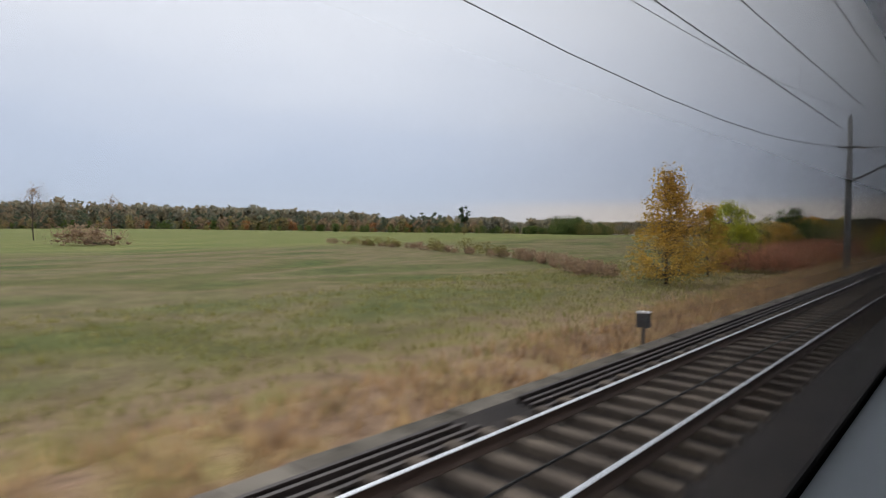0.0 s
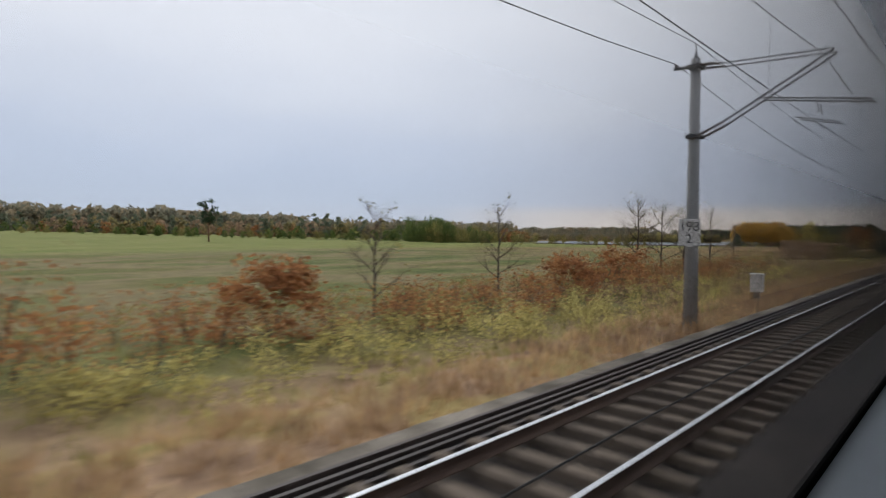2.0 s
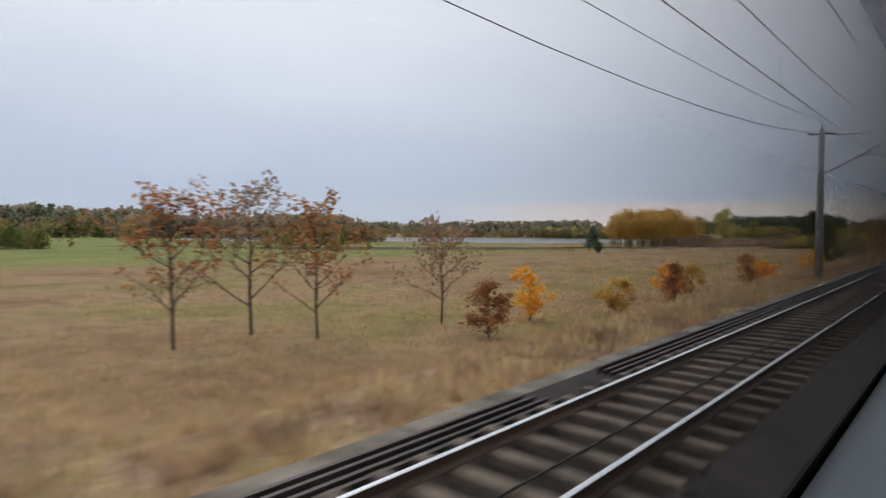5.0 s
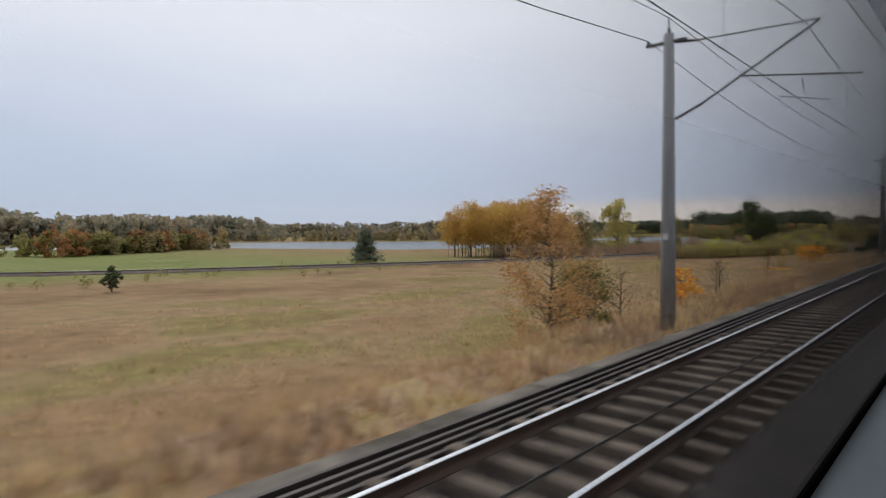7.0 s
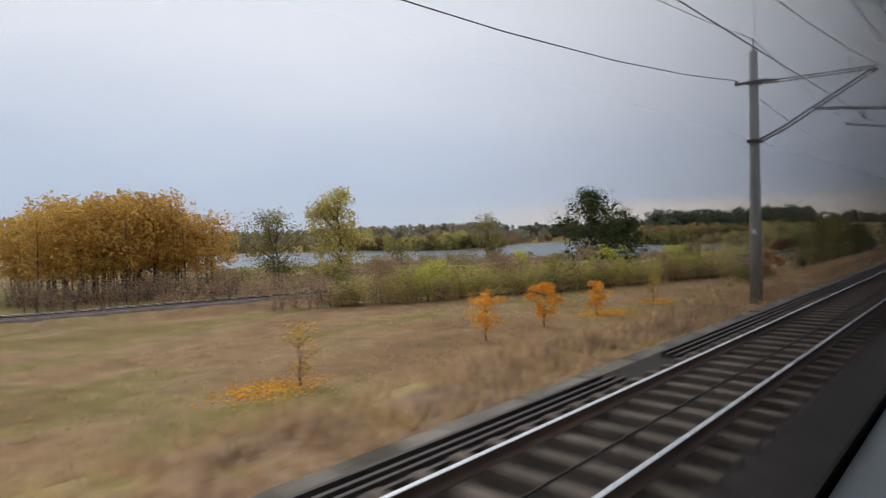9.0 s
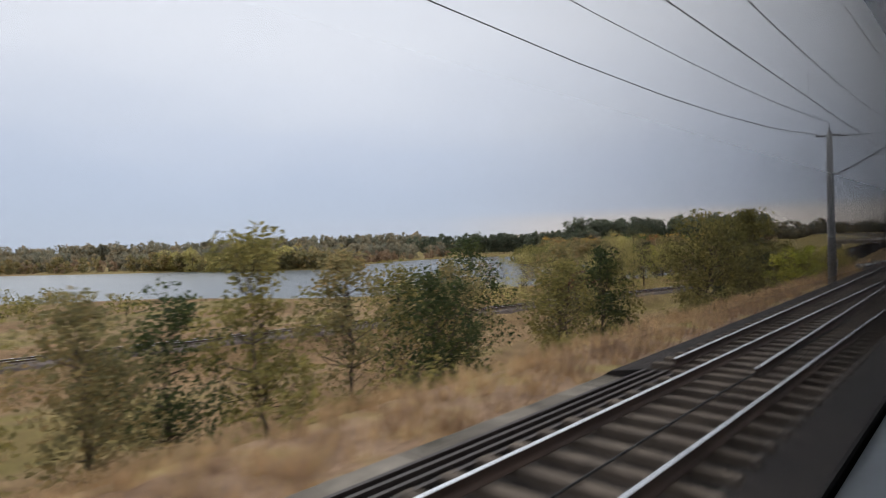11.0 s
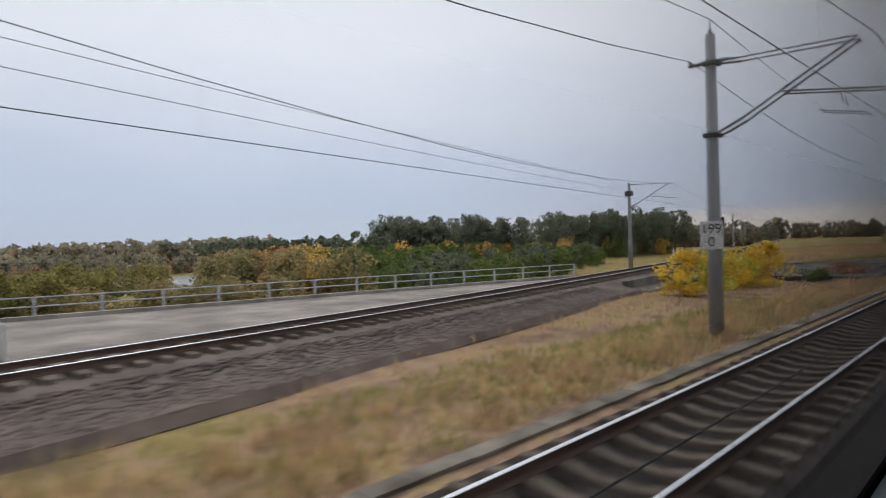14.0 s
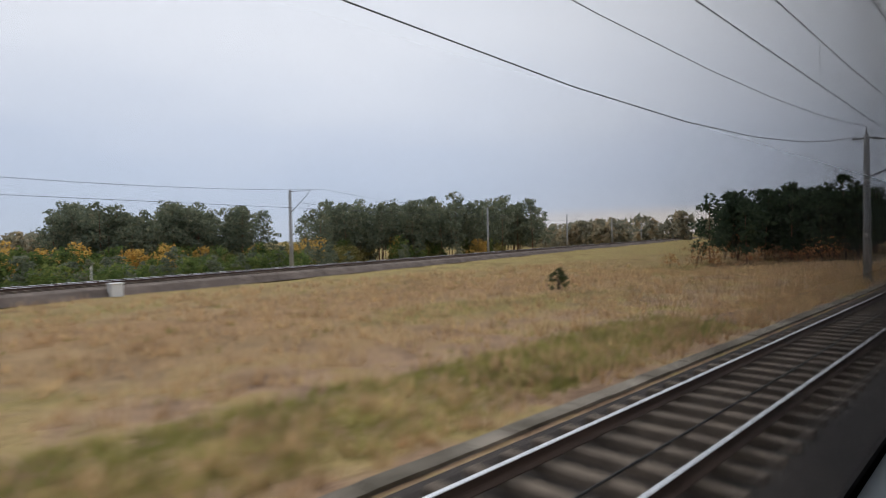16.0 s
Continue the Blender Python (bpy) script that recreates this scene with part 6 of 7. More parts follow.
for i, (bx, by, bh) in enumerate(((-22.5, 503, 5.5), (-23.0, 509, 5.2))):
    bare_tree("bare_tree", "thin leafless sapling in straw grass", bx, by, bh, 76 + i, L_OLIVE, 60, "saplings", level=2)
tree("willow_bush", "rounded grey-green willow shrub in straw grass", "shrub", -24.5, 506.5, 5.2, 6.0, L_OLIVE, M_BARK, "shrub", 0.04, 4600, 0.16, 79, 60, 0.012, stems=4)
for i, (bx, by, bh) in enumerate(((-24, 520, 5.2), (-27, 533, 3.6), (-24.5, 536, 5.0), (-28, 548, 4.5), (-24.5, 557, 5.0), (-23, 579, 5.4), (-24, 590, 4.2))):
    bare_tree("bare_tree", "thin leafless sapling in straw grass", bx, by, bh, 80 + i, L_AMBER, 50, "saplings", level=2)
tree("small_birch", "orange shrub by the line", "shrub", -13.5, 497, 2.6, 2.6, L_ORANGE, M_BARK, "shrub", 0.05, 900, 0.14, 88, 26)
pine("juniper_bush", "low spreading dark green juniper", -12.9, 563.6, 2.5, 5.6, 89, 3800, 0.02, 0.17)
tree("small_tree", "small dark green round tree in the field", "tree", -85, 491, 3.4, 2.6, L_DARK, M_BARK, "round", 0.2, 700, 0.25, 90, 24)
pine("fir_tree", "dark bushy fir standing alone", -129.6, 570, 9.2, 10.4, 91, 3600, 0.02, 0.5, leaf=L_PINEFAR)
sx = [(-37.0, 620, 4.6, L_AMBER, 300), (-37.5, 641, 4.8, L_ORANGE, 900), (-37.9, 651.4, 4.9, L_ORANGE, 1700), (-37.3, 661.8, 4.4, L_ORANGE, 1000), (-37, 677, 4.2, L_AMBER, 260), (-27.6, 694.5, 6.6, L_RUST, 2600)]
for i, (bx, by, bh, bl, bn) in enumerate(sx):
    tree("young_maple", "young orange maple in its fallen leaves", "tree", bx, by, bh, bh * 0.85, bl, M_BARK, "umbrella", 0.25, int(bn * 1.6), 0.15, 92 + i, 26, 0.014, group="row of young maples")
tree("shrub", "olive and rust lineside bush in straw grass", "shrub", -26.6, 687.5, 5.0, 5.8, L_OLIVE, M_BARK, "shrub", 0.02, 3600, 0.18, 99, 50, 0.012, stems=4)
tree("poplar_tree", "tall yellow-green poplar by the lake", "tree", -106, 674, 21, 14.0, L_LAKE, M_BARK, "round", 0.12, 4200, 0.5, 100, 80, 0.014)
tree("old_willow", "wide half-bare olive willow", "tree", -112, 662, 16, 18, L_OLIVE, M_BARK, "umbrella", 0.2, 2600, 0.38, 101, 70, 0.02, stems=2)
tree("old_willow", "leaning half-bare willow by the water", "tree", -103, 724, 15.5, 11, L_OLIVE, M_BARK, "umbrella", 0.25, 1500, 0.38, 102, 50, 0.02, lean=-0.15)
tree("old_willow", "small half-bare tree by the water", "tree", -104, 690, 9, 9, L_OLIVE, M_BARK, "umbrella", 0.2, 900, 0.35, 103, 40, 0.02)
tree("oak_tree", "broad dark green oak beyond the loop line", "tree", -73, 723, 19.8, 17.0, L_DARK, M_BARK, "round", 0.15, 8500, 0.34, 104, 110, 0.018, solid=True)
tree("oak_tree", "lower dark green oak crown beside it", "tree", -69, 733, 14, 12.0, L_DARK, M_BARK, "round", 0.12, 4400, 0.36, 105, 70, 0.018, solid=True)
for i in range(13):
    r = random.Random(700 + i)
    ty = 733 + i * 4.4 + r.uniform(-1.5, 1.5)
    tree("lineside_tree", "olive-brown lineside tree in thinning leaf", "tree", -26 - r.uniform(0, 9), ty, r.uniform(8.5, 12), r.uniform(6, 8.5), (L_OLIVE, L_MIXED, L_DARK)[i % 3], M_BARK, "round", 0.12,
         2600, 0.22, 710 + i, 60, 0.012, group="lineside trees", stems=1 + i % 2)
scrub("lineside_scrub", "olive scrub along the line", -24, -14, 738, 800, 2.2, 110, L_OLIVE, 119, 0.18, density=70)
rg = random.Random(5)
wood("aspen_grove", "dense grove of amber aspens", [(-112 - rg.uniform(0, 28) - 0.10 * (80 - k), 621 + k * 0.36 + rg.uniform(-2, 2), (12.5 + 8.0 * math.sin(math.pi * (k + 8) / 104) ** 0.6) * rg.uniform(0.82, 1.10)) for k in range(80)], L_AMBER, 6, quads=440, bark=M_BARK, low=0.24, wide=0.66, leaf_size=0.74, clumps=30)
scrub("lineside_scrub", "grey-brown leafless undergrowth at the grove's foot", -124, -104, 617, 654, 5.2, 130, L_BROWN, 128, 0.22, density=80)
HEDGE = lambda y: np.interp(y, [630, 652, 666, 683, 700, 714, 745], [-80, -71.5, -64, -56.5, -51, -46.5, -41])
for i in range(14):
    r = random.Random(840 + i)
    ty = 652 + i * 5.6 + r.uniform(-2, 2)
    th = r.uniform(4.5, 8.0)
    tree("shrub", ("olive bush in the thicket by the loop line", "brown half-bare bush in the thicket by the loop line", "yellow-green bush in the thicket by the loop line")[i % 3], "shrub", float(HEDGE(ty)) - r.uniform(0.5, 5), ty, th, th * r.uniform(0.9, 1.3),
         (L_OLIVE, L_BROWN, L_YGREEN)[i % 3], M_BARK, "shrub", 0.03, 1300, 0.26, 860 + i, 40, 0.012, stems=4, group="thicket bushes", solid=False)
scrub("lineside_scrub", "dense olive and yellow thicket along the loop line", -2.2, 1.4, 648, 732, 5.0, 120, L_LAKE, 107, 0.27, density=250, fx=HEDGE)
scrub("lineside_scrub", "yellow-green bushes in the thicket", -2.5, 1.0, 655, 722, 5.4, 22, L_YGREEN, 116, 0.24, density=250, fx=HEDGE)
scrub("lineside_scrub", "dark leafless undergrowth at the thicket's foot", -2.0, 2.4, 640, 735, 3.8, 150, L_BROWN, 117, 0.2, density=90, fx=HEDGE)
scrub("lineside_scrub", "brown leafless thicket beyond the loop line", -112, -84, 632, 742, 4.2, 170, L_BROWN, 108, 0.34, density=70)
scrub("lineside_scrub", "brown and olive brushwood towards the lake", -165, -105, 640, 770, 3.6, 140, L_OLIVE, 118, 0.45, density=60)
scrub("lineside_scrub", "olive bushes on the loop line's bank", -128, -92, 470, 560, 1.4, 60, L_OLIVE, 109, 0.25)
tree("old_willow", "tall olive-yellow willow with many stems", "tree", -19.5, 792.5, 10.5, 7.0, L_OLIVE, M_BARK, "round", 0.15, 6500, 0.2, 110, 80, 0.014, stems=4)
tree("old_willow", "tall olive-yellow willow with many stems", "tree", -21.5, 786, 11.5, 7.5, L_OLIVE, M_BARK, "round", 0.15, 5500, 0.2, 111, 80, 0.014, stems=4)
tree("shrub", "olive lineside bush in leaf", "shrub", -17.5, 798, 5.0, 5.0, L_OLIVE, M_BARK, "shrub", 0.03, 3000, 0.17, 112, 50, stems=3)
tree("shrub", "yellow-green lineside bush in leaf", "shrub", -14.5, 789, 4.0, 4.0, L_YGREEN, M_BARK, "shrub", 0.03, 2600, 0.16, 113, 44, stems=3)
tree("shrub", "olive scrub beside the line", "shrub", -15.5, 798.5, 3.4, 4.4, L_OLIVE, M_BARK, "shrub", 0.03, 2200, 0.16, 114, 44, stems=3)
tree("young_pine", "young dark pine on the bank", "tree", -22.6, 806.2, 7.4, 7.0, L_PINE, M_PINEBARK, "round", 0.0, 9000, 0.21, 115, 110, 0.014, stems=2, solid=True)
tree("young_pine", "small round pine on the lower bank", "tree", -33.6, 832.5, 5.2, 6.2, L_PINE, M_PINEBARK, "round", 0.0, 5600, 0.2, 116, 90, 0.014, stems=2, solid=True)
tree("red_bush", "dark red rounded shrub behind the loop line", "shrub", -56.5, 825, 4.6, 8.6, L_RED, M_BARK, "shrub", 0.02, 4200, 0.24, 117, 40, stems=3)
# thin lakeside trees between the loop line and the water
for i in range(86):
    r = random.Random(300 + i)
    ty = (828 + i * 3.0 if i < 16 else 880 + (i - 16) * 0.47) + r.uniform(-2, 2)
    lo = -float(loop_x(min(ty, 925))) + (9 if ty < 875 else 12)
    hi = float(np.interp(ty, *SHORE_NEAR)) - 2
    tx = -(lo + (max(hi, lo + 3) - lo) * (r.random() if i % 3 else 0.8 + 0.2 * r.random()))
    th = float(np.interp(ty, [826, 870, 884, 898, 925], [6.5, 8, 10, 9, 6.5])) * r.uniform(0.75, 1.2)
    tree("lakeside_tree", "thin half-bare tree on the lake shore", "tree", tx, ty, th, th * r.uniform(0.5, 0.75), (L_LAKE, L_BROWN, L_LAKE, L_OLIVE, L_BROWN)[i % 5], M_BARK, "round", 0.25,
         (420, 620, 720, 560, 300)[i % 5], 0.165, 400 + i, 34, 0.009, group="lakeside trees", stems=1 + i % 3, gap=0.3)
for i in range(22):
    r = random.Random(760 + i)
    ty = 829 + i * 1.25 + r.uniform(-1, 1)
    tx = -(57 + 1.02 * (852 - ty) * 0.75) - r.uniform(0, 10)
    th = r.uniform(7.5, 11.0) if i < 14 else r.uniform(10, 13)
    tree("lakeside_tree", "tan half-bare tree between the loop line and the lake", "tree", tx, ty, th, th * r.uniform(0.6, 0.85), (L_LAKE, L_BROWN, L_LAKE)[i % 3], M_BARK, "round", 0.2,
         (560, 320, 640)[i % 3], 0.17, 780 + i, 40, 0.010, group="lakeside trees", stems=1 + i % 3, gap=0.3)
for i in range(18):
    r = random.Random(970 + i)
    ty = 868 + i * 1.5 + r.uniform(-1, 1)
    tx = -(74 - (ty - 878) * 1.1) - r.uniform(-6, 7)
    th = r.uniform(7, 10.5)
    tree("lakeside_tree", "yellow-olive half-bare tree on the lake shore", "tree", tx, ty, th, th * r.uniform(0.7, 0.95), (L_LAKE, L_YGREEN, L_BROWN)[i % 3] if i % 2 else L_LAKE, M_BARK, "round", 0.22,
         820, 0.17, 990 + i, 40, 0.009, group="lakeside trees", stems=1 + i % 3, gap=0.3)
wood("autumn_trees", "tan and olive trees on the wooded spit across the lake", strip_spots(((-335, 857), (-264, 871), (-258, 893), (-272, 914)), 40, 16, 8, 12, 750), L_LAKE, 751, "mixed", 120, M_BARK, low=0.0)
wood("autumn_trees", "olive trees on the wooded spit across the lake", strip_spots(((-335, 855), (-266, 869), (-260, 893), (-285, 925)), 30, 20, 8.5, 12.5, 752), L_MIXED, 753, "mixed", 120, M_BARK, low=0.0)
for i in range(20):
    r = random.Random(900 + i)
    ty = 903 + i * 1.1
    th = r.uniform(5.5, 8)
    tree("lakeside_tree", "yellow-olive lakeside tree in thinning leaf", "tree", -40 - r.uniform(0, 22), ty, th, th * r.uniform(0.6, 0.8), (L_LAKE, L_OLIVE, L_LAKE)[i % 3], M_BARK, "round", 0.2, 620, 0.18, 930 + i, 34, 0.009, group="lakeside trees", stems=1 + i % 3)
wood("autumn_trees", "low mixed trees around the lake's inlet", strip_spots(((-80, 976), (-96, 978), (-118, 968), (-134, 950)), 46, 14, 3.5, 6.5, 128), L_MIXED, 129, "mixed", 200, M_BARK, low=0.02)
tree("lakeside_tree", "broad tan half-bare tree on the lake shore", "tree", -78, 883, 12.5, 10.0, L_LAKE, M_BARK, "round", 0.15, 5200, 0.24, 480, 60, 0.012, gap=0.3)
tree("lakeside_tree", "dark olive tree on the lake shore", "tree", -76, 889.5, 11.0, 6.0, L_DARK, M_BARK, "column", 0.1, 4600, 0.23, 481, 60, 0.012, stems=2)
tree("lakeside_tree", "yellow-green willow on the lake shore", "tree", -80, 908, 6.5, 8.0, L_LAKE, M_BARK, "round", 0.15, 2200, 0.18, 482, 50, 0.012, stems=3)
for i, (tx, ty, th, tw, tl) in enumerate(((-30, 899, 5.5, 6, L_LAKE), (-34, 908, 6.0, 6, L_YGREEN), (-31, 890, 6, 6, L_LAKE))):
    tree("shrub", "yellow-green bush below the bank", "shrub", tx, ty, th, tw, tl, M_BARK, "round", 0.05, 2600, 0.24, 500 + i, 50, stems=3, group="bank thicket")
for i, (tx, ty, th, tw, tl) in enumerate(((-14.8, 974.3, 2.9, 2.7, L_YELLOW), (-15.0, 972.3, 2.6, 2.5, L_YELLOW), (-15.4, 970.9, 2.1, 1.9, L_YGREEN), (-15.3, 968.4, 2.2, 1.9, L_YELLOW), (-14.6, 964.2, 2.5, 2.4, L_YGREEN), (-15.8, 963.0, 2.6, 2.4, L_YELLOW), (-19.0, 976.5, 2.2, 2.2, L_YELLOW))):
    tree("young_poplar", "bright yellow young poplar shrub", "shrub", tx, ty, th, tw * 1.22, tl, M_BARK, "column", 0.04, 1900, 0.13, 520 + i, 44, 0.012, stems=3, group="yellow shrubs")
tree("shrub", "low rust-red shrub on the old deck's edge", "shrub", -11.8, 982, 1.1, 3.6, L_RUST, M_BARK, "shrub", 0.02, 1500, 0.09, 530, 40, stems=4)
tree("shrub", "low green shrub on the deck's edge", "shrub", -13.0, 977.5, 1.0, 2.2, L_GREEN, M_BARK, "shrub", 0.02, 900, 0.1, 531, 30, stems=4)
tree("shrub", "small dark green bush in straw grass", "shrub", -22.0, 1093, 1.5, 1.4, L_DARK, M_BARK, "shrub", 0.02, 700, 0.1, 532, 24, stems=3)
rg = random.Random(8)
wood("pine_wood", "dark pine wood close to the line", [(-14 - rg.uniform(0, 16) - 0.05 * k, 1139 + k * 0.5 + rg.uniform(-3, 3), rg.uniform(7.4, 10.2)) for k in range(120)], L_PINE, 9, "pine", 300, M_PINEBARK, low=0.12, wide=1.1)
scrub("wood_edge", "rusty undergrowth at the pine wood's edge", -34, -16, 1132, 1200, 3.0, 70, L_RUST, 533, 0.25, density=50)
# forest beyond the branch line
rg = random.Random(11)
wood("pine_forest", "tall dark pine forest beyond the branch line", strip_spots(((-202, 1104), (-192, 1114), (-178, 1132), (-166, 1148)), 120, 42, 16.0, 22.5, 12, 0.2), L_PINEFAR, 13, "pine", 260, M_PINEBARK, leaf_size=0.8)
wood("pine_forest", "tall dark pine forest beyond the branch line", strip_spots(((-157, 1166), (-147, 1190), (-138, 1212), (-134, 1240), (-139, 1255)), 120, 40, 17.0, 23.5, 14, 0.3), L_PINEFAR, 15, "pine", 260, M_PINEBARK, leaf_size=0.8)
wood("pine_forest", "low dark pine plantation below the bank", strip_spots(((-66, 1000), (-80, 1025), (-95, 1060), (-112, 1100), (-122, 1140)), 150, 34, 4, 8, 16), L_GREEN, 17, "mixed", 200, low=0.0)
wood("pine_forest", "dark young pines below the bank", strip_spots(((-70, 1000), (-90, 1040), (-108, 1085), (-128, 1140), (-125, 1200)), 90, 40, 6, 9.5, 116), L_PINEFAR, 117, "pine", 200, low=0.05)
wood("autumn_trees", "amber birches in front of the pines", strip_spots(((-150, 1050), (-176, 1090), (-170, 1108), (-160, 1130), (-140, 1190), (-128, 1220)), 16, 16, 7, 12, 18), L_AMBER, 19, "mixed", 200, M_BIRCHBARK)
wood("autumn_trees", "olive mixed wood in front of the pines", strip_spots(((-120, 1010), (-150, 1060), (-160, 1100), (-145, 1150), (-130, 1230)), 110, 30, 6, 11, 20), L_GREEN, 21, "mixed", 200, M_BARK, low=0.02)
wood("autumn_trees", "olive and brown undergrowth below the pines", strip_spots(((-150, 1020), (-178, 1070), (-186, 1104), (-165, 1140), (-145, 1180), (-135, 1240)), 120, 26, 5, 9, 120), L_OLIVE, 121, "mixed", 200, M_BARK, low=0.0)
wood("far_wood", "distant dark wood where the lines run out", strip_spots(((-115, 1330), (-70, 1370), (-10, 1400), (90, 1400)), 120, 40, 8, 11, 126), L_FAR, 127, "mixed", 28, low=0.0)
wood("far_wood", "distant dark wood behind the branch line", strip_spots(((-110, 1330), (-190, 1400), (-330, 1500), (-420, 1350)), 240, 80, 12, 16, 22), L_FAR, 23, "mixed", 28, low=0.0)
wood("autumn_trees", "olive wood on the lake's wooded tongue", strip_spots(((-128, 938), (-140, 955), (-160, 968), (-172, 985)), 60, 16, 6, 10.5, 122), L_OLIVE, 123, "mixed", 200, M_BARK)
wood("autumn_trees", "mixed autumn wood between lake and pines", strip_spots(((-84, 990), (-112, 990), (-150, 1008), (-190, 1040), (-205, 1085)), 190, 34, 6, 11, 60), L_MIXED, 61, "mixed", 200, M_BARK, low=0.02)
wood("autumn_trees", "amber and rust trees before the pines", strip_spots(((-90, 992), (-120, 1000), (-160, 1020), (-190, 1055)), 30, 30, 6, 11, 62), L_AMBER, 63, "mixed", 200, M_BARK)
wood("autumn_trees", "rust-brown trees before the pines", strip_spots(((-100, 992), (-140, 1005), (-185, 1040), (-205, 1080)), 34, 30, 6, 11, 124), L_RUST, 125, "mixed", 200, M_BARK)
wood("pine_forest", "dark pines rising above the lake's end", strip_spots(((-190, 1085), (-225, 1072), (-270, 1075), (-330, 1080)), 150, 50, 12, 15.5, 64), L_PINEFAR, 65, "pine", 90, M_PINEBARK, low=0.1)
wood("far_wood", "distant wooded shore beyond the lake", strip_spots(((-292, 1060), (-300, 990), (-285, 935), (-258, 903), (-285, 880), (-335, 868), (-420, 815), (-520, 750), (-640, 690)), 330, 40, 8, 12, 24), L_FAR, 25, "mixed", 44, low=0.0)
wood("far_wood", "olive and amber trees on the far shore", strip_spots(((-268, 935), (-246, 902), (-268, 880), (-318, 864), (-400, 812), (-520, 735)), 120, 12, 6, 10, 26), L_MIXED, 27, "mixed", 44, low=0.0)
wood("far_wood", "rust trees on the far shore", strip_spots(((-285, 1050), (-285, 985), (-275, 940), (-250, 905), (-420, 800)), 60, 14, 4, 8, 28), L_BROWN, 29, "mixed", 50, low=0.0)
wood("far_wood", "dark wooded hill beyond the lake", strip_spots(((-420, 1180), (-480, 1080), (-560, 1000), (-700, 900), (-900, 760)), 320, 100, 14, 20, 30), L_FAR, 31, "mixed", 22, low=0.0)
wood("far_wood", "wood behind the green meadow", strip_spots(((-330, 560), (-345, 600), (-375, 640)), 130, 60, 16, 21, 32), L_FAR, 33, "mixed", 50, low=0.0)
wood("far_wood", "olive edge of the wood behind the meadow", strip_spots(((-300, 520), (-315, 570), (-340, 610)), 60, 25, 8, 12, 34), L_OLIVE, 35, "mixed", 50, low=0.0)
wood("far_wood", "rust-red trees at the meadow's wood", strip_spots(((-298, 530), (-318, 585), (-345, 630)), 14, 18, 10, 14, 136), L_RUST, 137, "mixed", 50, low=0.0)
wood("far_wood", "amber edge of the wood behind the meadow", strip_spots(((-300, 540), (-325, 600), (-345, 640)), 30, 25, 9, 13, 36), L_MIXED, 37, "mixed", 50, low=0.0)
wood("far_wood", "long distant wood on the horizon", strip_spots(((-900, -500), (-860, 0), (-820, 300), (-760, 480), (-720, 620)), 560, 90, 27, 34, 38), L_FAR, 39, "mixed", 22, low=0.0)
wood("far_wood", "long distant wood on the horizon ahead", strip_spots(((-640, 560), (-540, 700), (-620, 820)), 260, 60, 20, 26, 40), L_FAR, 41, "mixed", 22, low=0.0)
EDGE = ((-800, 60), (-700, 190), (-600, 290), (-500, 350), (-420, 420), (-380, 470))
for k, (kind, leaf, count, h0, h1) in enumerate((("mixed", L_MIXED, 70, 9, 16), ("pine", L_PINEFAR, 60, 15, 21), ("mixed", L_BROWN, 46, 9, 15), ("mixed", L_GREEN, 50, 7, 11), ("mixed", L_RUST, 14, 8, 12))):
    wood("far_wood", ("olive autumn trees beyond the loop line", "dark pines beyond the loop line", "brown thinning trees beyond the loop line", "green bushes beyond the loop line", "rust-red trees beyond the loop line")[k],
         strip_spots(EDGE, count, 50, h0, h1, 660 + k), leaf, 670 + k, kind, 46, low=0.0)
wood("green_copse", "green copse behind the loop line", [(-190 - rg.uniform(0, 18), 322 + k * 1.3, (6.5 + 6.5 * math.sin(math.pi * min(1.0, (k + 6) / 40))) * rg.uniform(0.7, 1.1)) for k in range(44)], L_GREEN, 42, "mixed", 300, low=0.0, leaf_size=0.8)
wood("green_copse", "olive trees in the copse behind the loop line", [(-186 - rg.uniform(0, 10), 326 + k * 4.2, rg.uniform(5, 10)) for k in range(13)], L_OLIVE, 47, "mixed", 200, low=0.0, leaf_size=0.8)
wood("green_copse", "low green bushes by the loop line", strip_spots(((-420, 250), (-330, 300), (-240, 345), (-205, 375)), 60, 16, 4, 7, 43), L_GREEN, 44, "mixed", 70, low=0.0)
wood("green_copse", "olive bushes by the loop line", strip_spots(((-500, 230), (-380, 290), (-260, 350), (-170, 420), (-140, 450)), 60, 16, 3, 6, 45), L_OLIVE, 46, "mixed", 60, low=0.0)
for i, (px_, py_, ph_) in enumerate(((-196, 225, 15.0),)):
    tree("lone_pine", "lone tall pine with a flat crown", "tree", px_, py_, ph_, 7.0, L_PINE, M_PINEBARK, "umbrella", 0.45, 900, 0.5, 560 + i, 26, 0.016)
bare_tree("bare_tree", "tall leafless tree far out in the meadow", -196, 42, 14, 570, L_BROWN, 500, "far bare trees", 0.4, level=3)
bare_tree("bare_tree", "tall leafless tree far out in the meadow", -196, 62, 12, 571, L_BROWN, 400, "far bare trees", 0.4, level=3)
tree("shrub", "wide low brown shrub out in the meadow", "shrub", -150, 45, 3.4, 17, L_BROWN, M_BARK, "shrub", 0.02, 1600, 0.4, 572, 50, stems=5)
scrub("ditch_scrub", "brown reeds along the meadow ditch", -2.5, 2.5, 44, 86, 1.4, 90, L_BROWN, 573, 0.22, density=60, fx=lambda y: np.interp(y, [44, 55, 66, 76, 86], [-24, -34, -52, -80, -120]))
scrub("ditch_scrub", "olive bushes along the meadow ditch", -2.0, 2.0, 60, 84, 2.2, 22, L_OLIVE, 574, 0.25, density=110, fx=lambda y: np.interp(y, [44, 55, 66, 76, 86], [-24, -34, -52, -80, -120]))

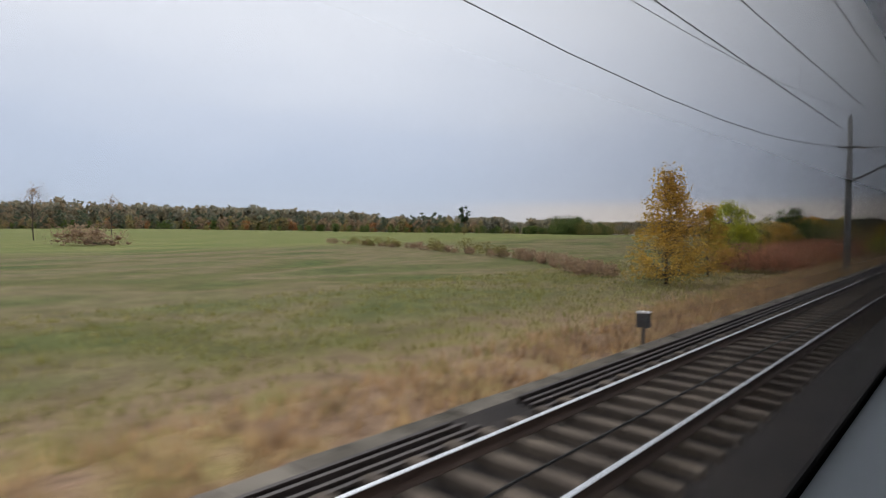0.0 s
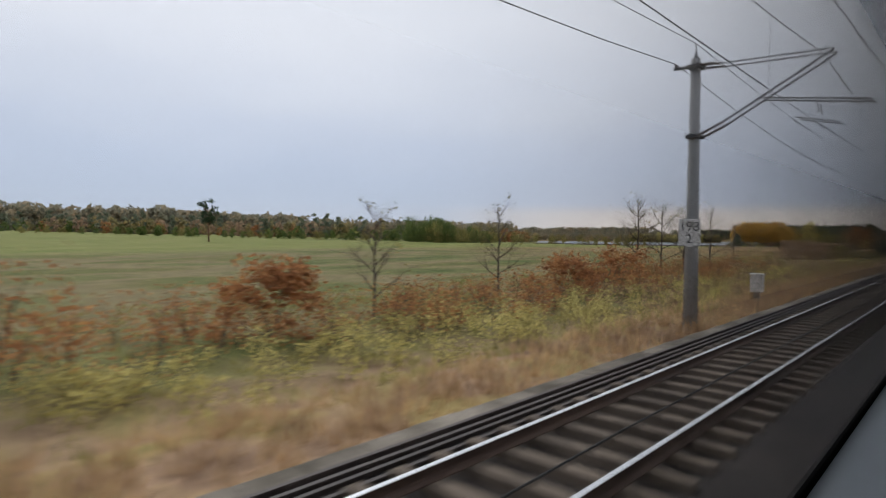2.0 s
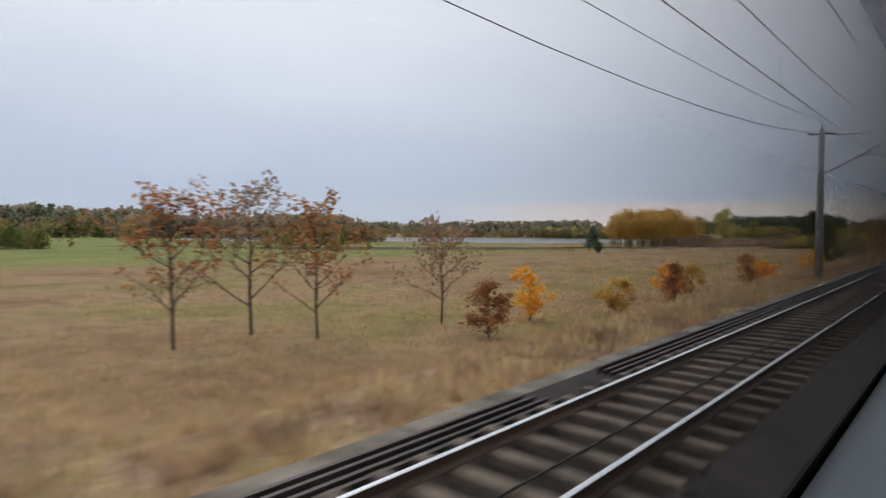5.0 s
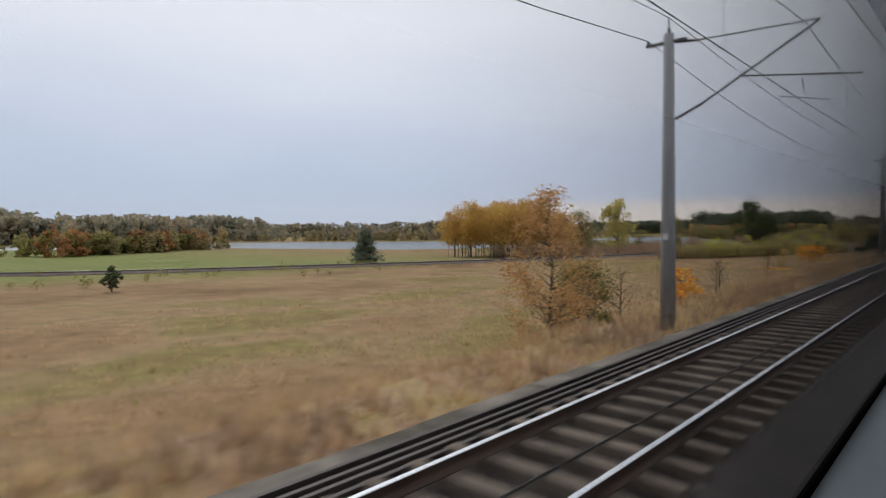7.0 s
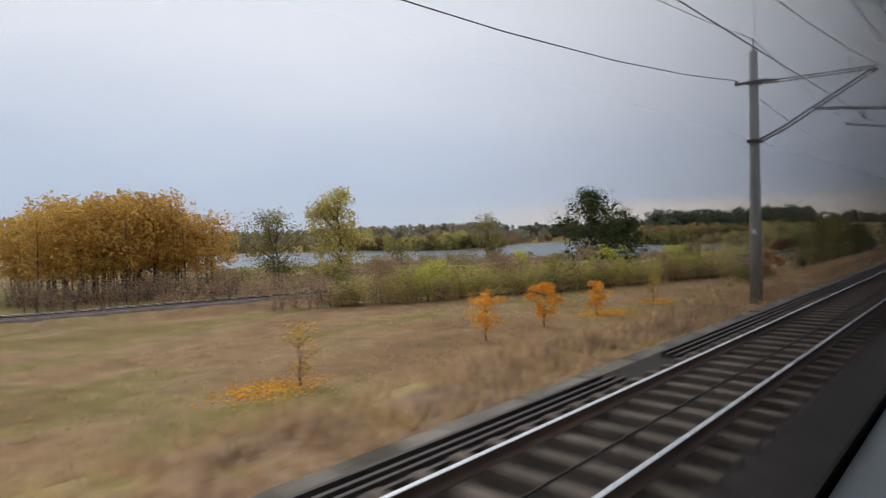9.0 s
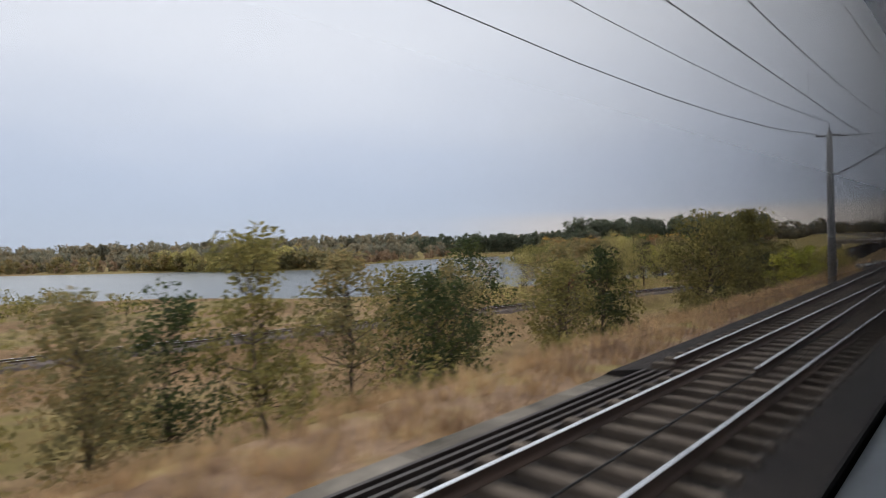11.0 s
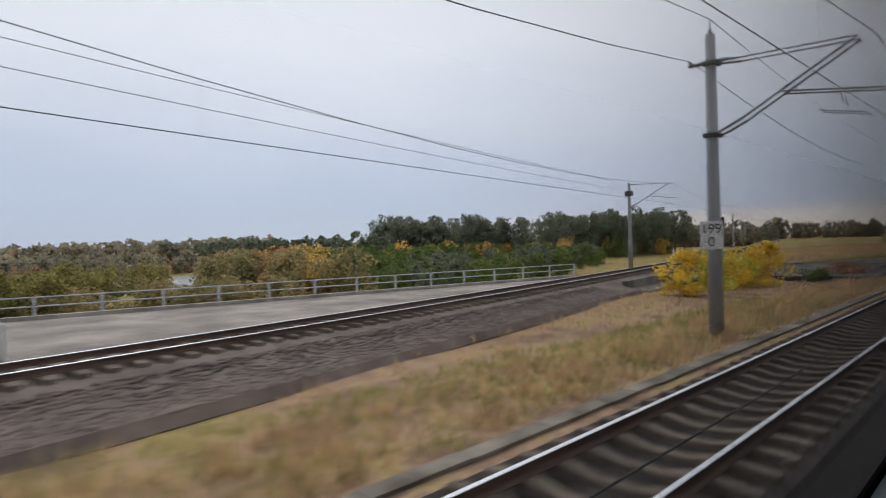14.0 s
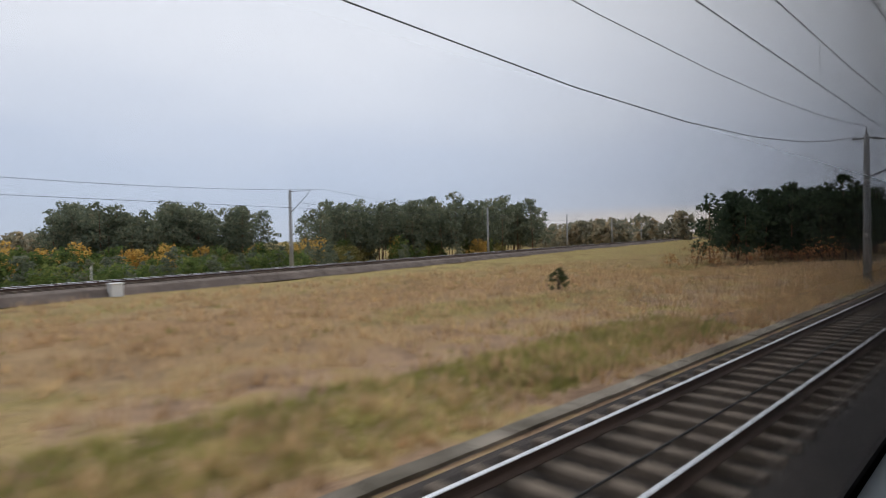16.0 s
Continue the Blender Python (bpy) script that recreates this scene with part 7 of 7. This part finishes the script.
# fallen leaves under the maples
for i, (fx_, fy_, fr_, fn_) in enumerate(((-37.9, 618, 3.2, 900), (-37.3, 664, 3.4, 900), (-37, 678, 2.6, 600), (-18.5, 421, 3.6, 1400))):
    r = np.random.default_rng(580 + i)
    P = np.stack([fx_ + r.normal(size=fn_) * fr_ * 0.5, fy_ + r.normal(size=fn_) * fr_ * 0.6, np.zeros(fn_)], 1)
    P[:, 2] = ground_z(P[:, 0], P[:, 1]) + 0.05
    tagged(new("fallen_leaves", quad_mesh("fallen_leaves", leaf_quads(r, P, 0.22), L_ORANGE)), "orange leaves fallen on the grass", "leaves", kind="stuff")


# standing grass beside the line and in the near meadow
def tufts(seed, n, x0, x1, y0, y1, power=1.0):
    r = np.random.default_rng(seed)
    x = x0 + (x1 - x0) * r.random(n) ** power
    y = r.uniform(y0, y1, n)
    return np.stack([x, y, ground_z(x, y) - 0.02], 1)


def keep(P):
    d = np.abs(P[:, 0] - branch_x(P[:, 1]))
    deck = (P[:, 1] > 978) & (P[:, 1] < 1046) & (P[:, 0] > np.interp(P[:, 1], *DECK) + 0.1) & (P[:, 0] < -5)
    gravel = (P[:, 1] > 846) & (P[:, 1] < 905) & (P[:, 0] > branch_x(P[:, 1]))
    return P[~(((P[:, 1] > 742) & (d < 3.1)) | deck | gravel)]


grass("verge_grass", "dry straw and rust grass along the cable trough", keep(tufts(600, 15000, -7.85, -10.8, -20, 1200)), L_STRAW, 601, 0.42, 8)
grass("verge_grass", "tall dry weeds beside the line", keep(tufts(602, 1500, -8.2, -9.8, -20, 830)), L_BROWN, 603, 0.5, 14, 0.5)
grass("verge_grass", "dry grass creeping over the cable trough", tufts(614, 5200, -7.1, -7.9, -20, 742), L_STRAW, 615, 0.26, 6, 0.14)
grass("meadow_grass", "straw tussocks on the fallow slope", keep(tufts(604, 17000, -10.5, -34, 230, 1180)), L_STRAW, 605, 0.38, 5, 0.4)
grass("meadow_grass", "green tussocks in the near meadow", keep(tufts(606, 11000, -9.5, -34, -20, 260)), L_GRASS, 607, 0.32, 6, 0.4)
grass("meadow_grass", "green tussocks among the straw", keep(tufts(608, 7000, -9, -40, 240, 1180)), L_GRASS, 609, 0.28, 6, 0.4)


scrub("shore_scrub", "yellow-olive undergrowth along the lake shore", -66, -44, 872, 932, 2.0, 150, L_LAKE, 66, 0.2, density=60)
scrub("shore_scrub", "tan undergrowth below the loop line", -92, -50, 800, 880, 1.6, 120, L_LAKE, 67, 0.2, density=40)
scrub("shore_scrub", "tan willows on the near shore", -100, -62, 806, 822, 4.2, 34, L_LAKE, 68, 0.22, density=130)

grass("verge_grass", "fresh green grass patch beside the parapet's end", tufts(610, 1500, -8.4, -12.5, 1062, 1084, 1.0), L_GRASS, 611, 0.26, 8, 0.4)
grass("verge_grass", "olive grass between the gravel and the main line", tufts(612, 2600, -7.9, -12.5, 884, 962), L_GRASS, 613, 0.26, 7, 0.35)

grass("shore_grass", "tan tussocks between the loop line and the lake", tufts(630, 9000, -42, -98, 802, 932), L_STRAW, 631, 0.55, 5, 0.6)
grass("shore_grass", "olive tussocks between the loop line and the lake", tufts(632, 5000, -42, -98, 802, 932), L_GRASS, 633, 0.55, 5, 0.6)

grass("meadow_grass", "rust-brown grass clumps between the lines", keep(tufts(640, 3000, -10, -42, 985, 1130)), L_STRAW, 641, 0.5, 9, 0.45)
grass("meadow_grass", "rust-brown grass clumps on the fallow slope", keep(tufts(642, 5200, -10, -60, 270, 790)), L_STRAW, 643, 0.42, 8, 0.45)

# grass in the deck's joints and along its edge
rj = np.random.default_rng(620)
JP = [np.stack([rj.uniform(-19.5, -8.6, 260), np.full(260, yj) + rj.normal(size=260) * 0.12, np.full(260, -0.68)], 1) for yj in ey[1:-1]]
JP.append(np.stack([-13.48 + rj.normal(size=500) * 0.04, rj.uniform(978, 1024, 500), np.full(500, -0.68)], 1))
JP = np.concatenate(JP)
JP = JP[(JP[:, 0] > np.interp(JP[:, 1], *DECK)) & (JP[:, 0] < -8.0)]
grass("joint_grass", "dry grass and moss in the deck's joints", JP, L_STRAW, 621, 0.10, 4, 0.1)
EP_Y = rj.uniform(978, 1044, 3200)
EP_X = np.interp(EP_Y, *DECK) + rj.normal(size=3200) * 0.35
grass("edge_grass", "olive grass along the old deck's edge", np.stack([EP_X, EP_Y, ground_z(EP_X, EP_Y) + 0.1], 1), L_GRASS, 622, 0.45, 6, 0.3)

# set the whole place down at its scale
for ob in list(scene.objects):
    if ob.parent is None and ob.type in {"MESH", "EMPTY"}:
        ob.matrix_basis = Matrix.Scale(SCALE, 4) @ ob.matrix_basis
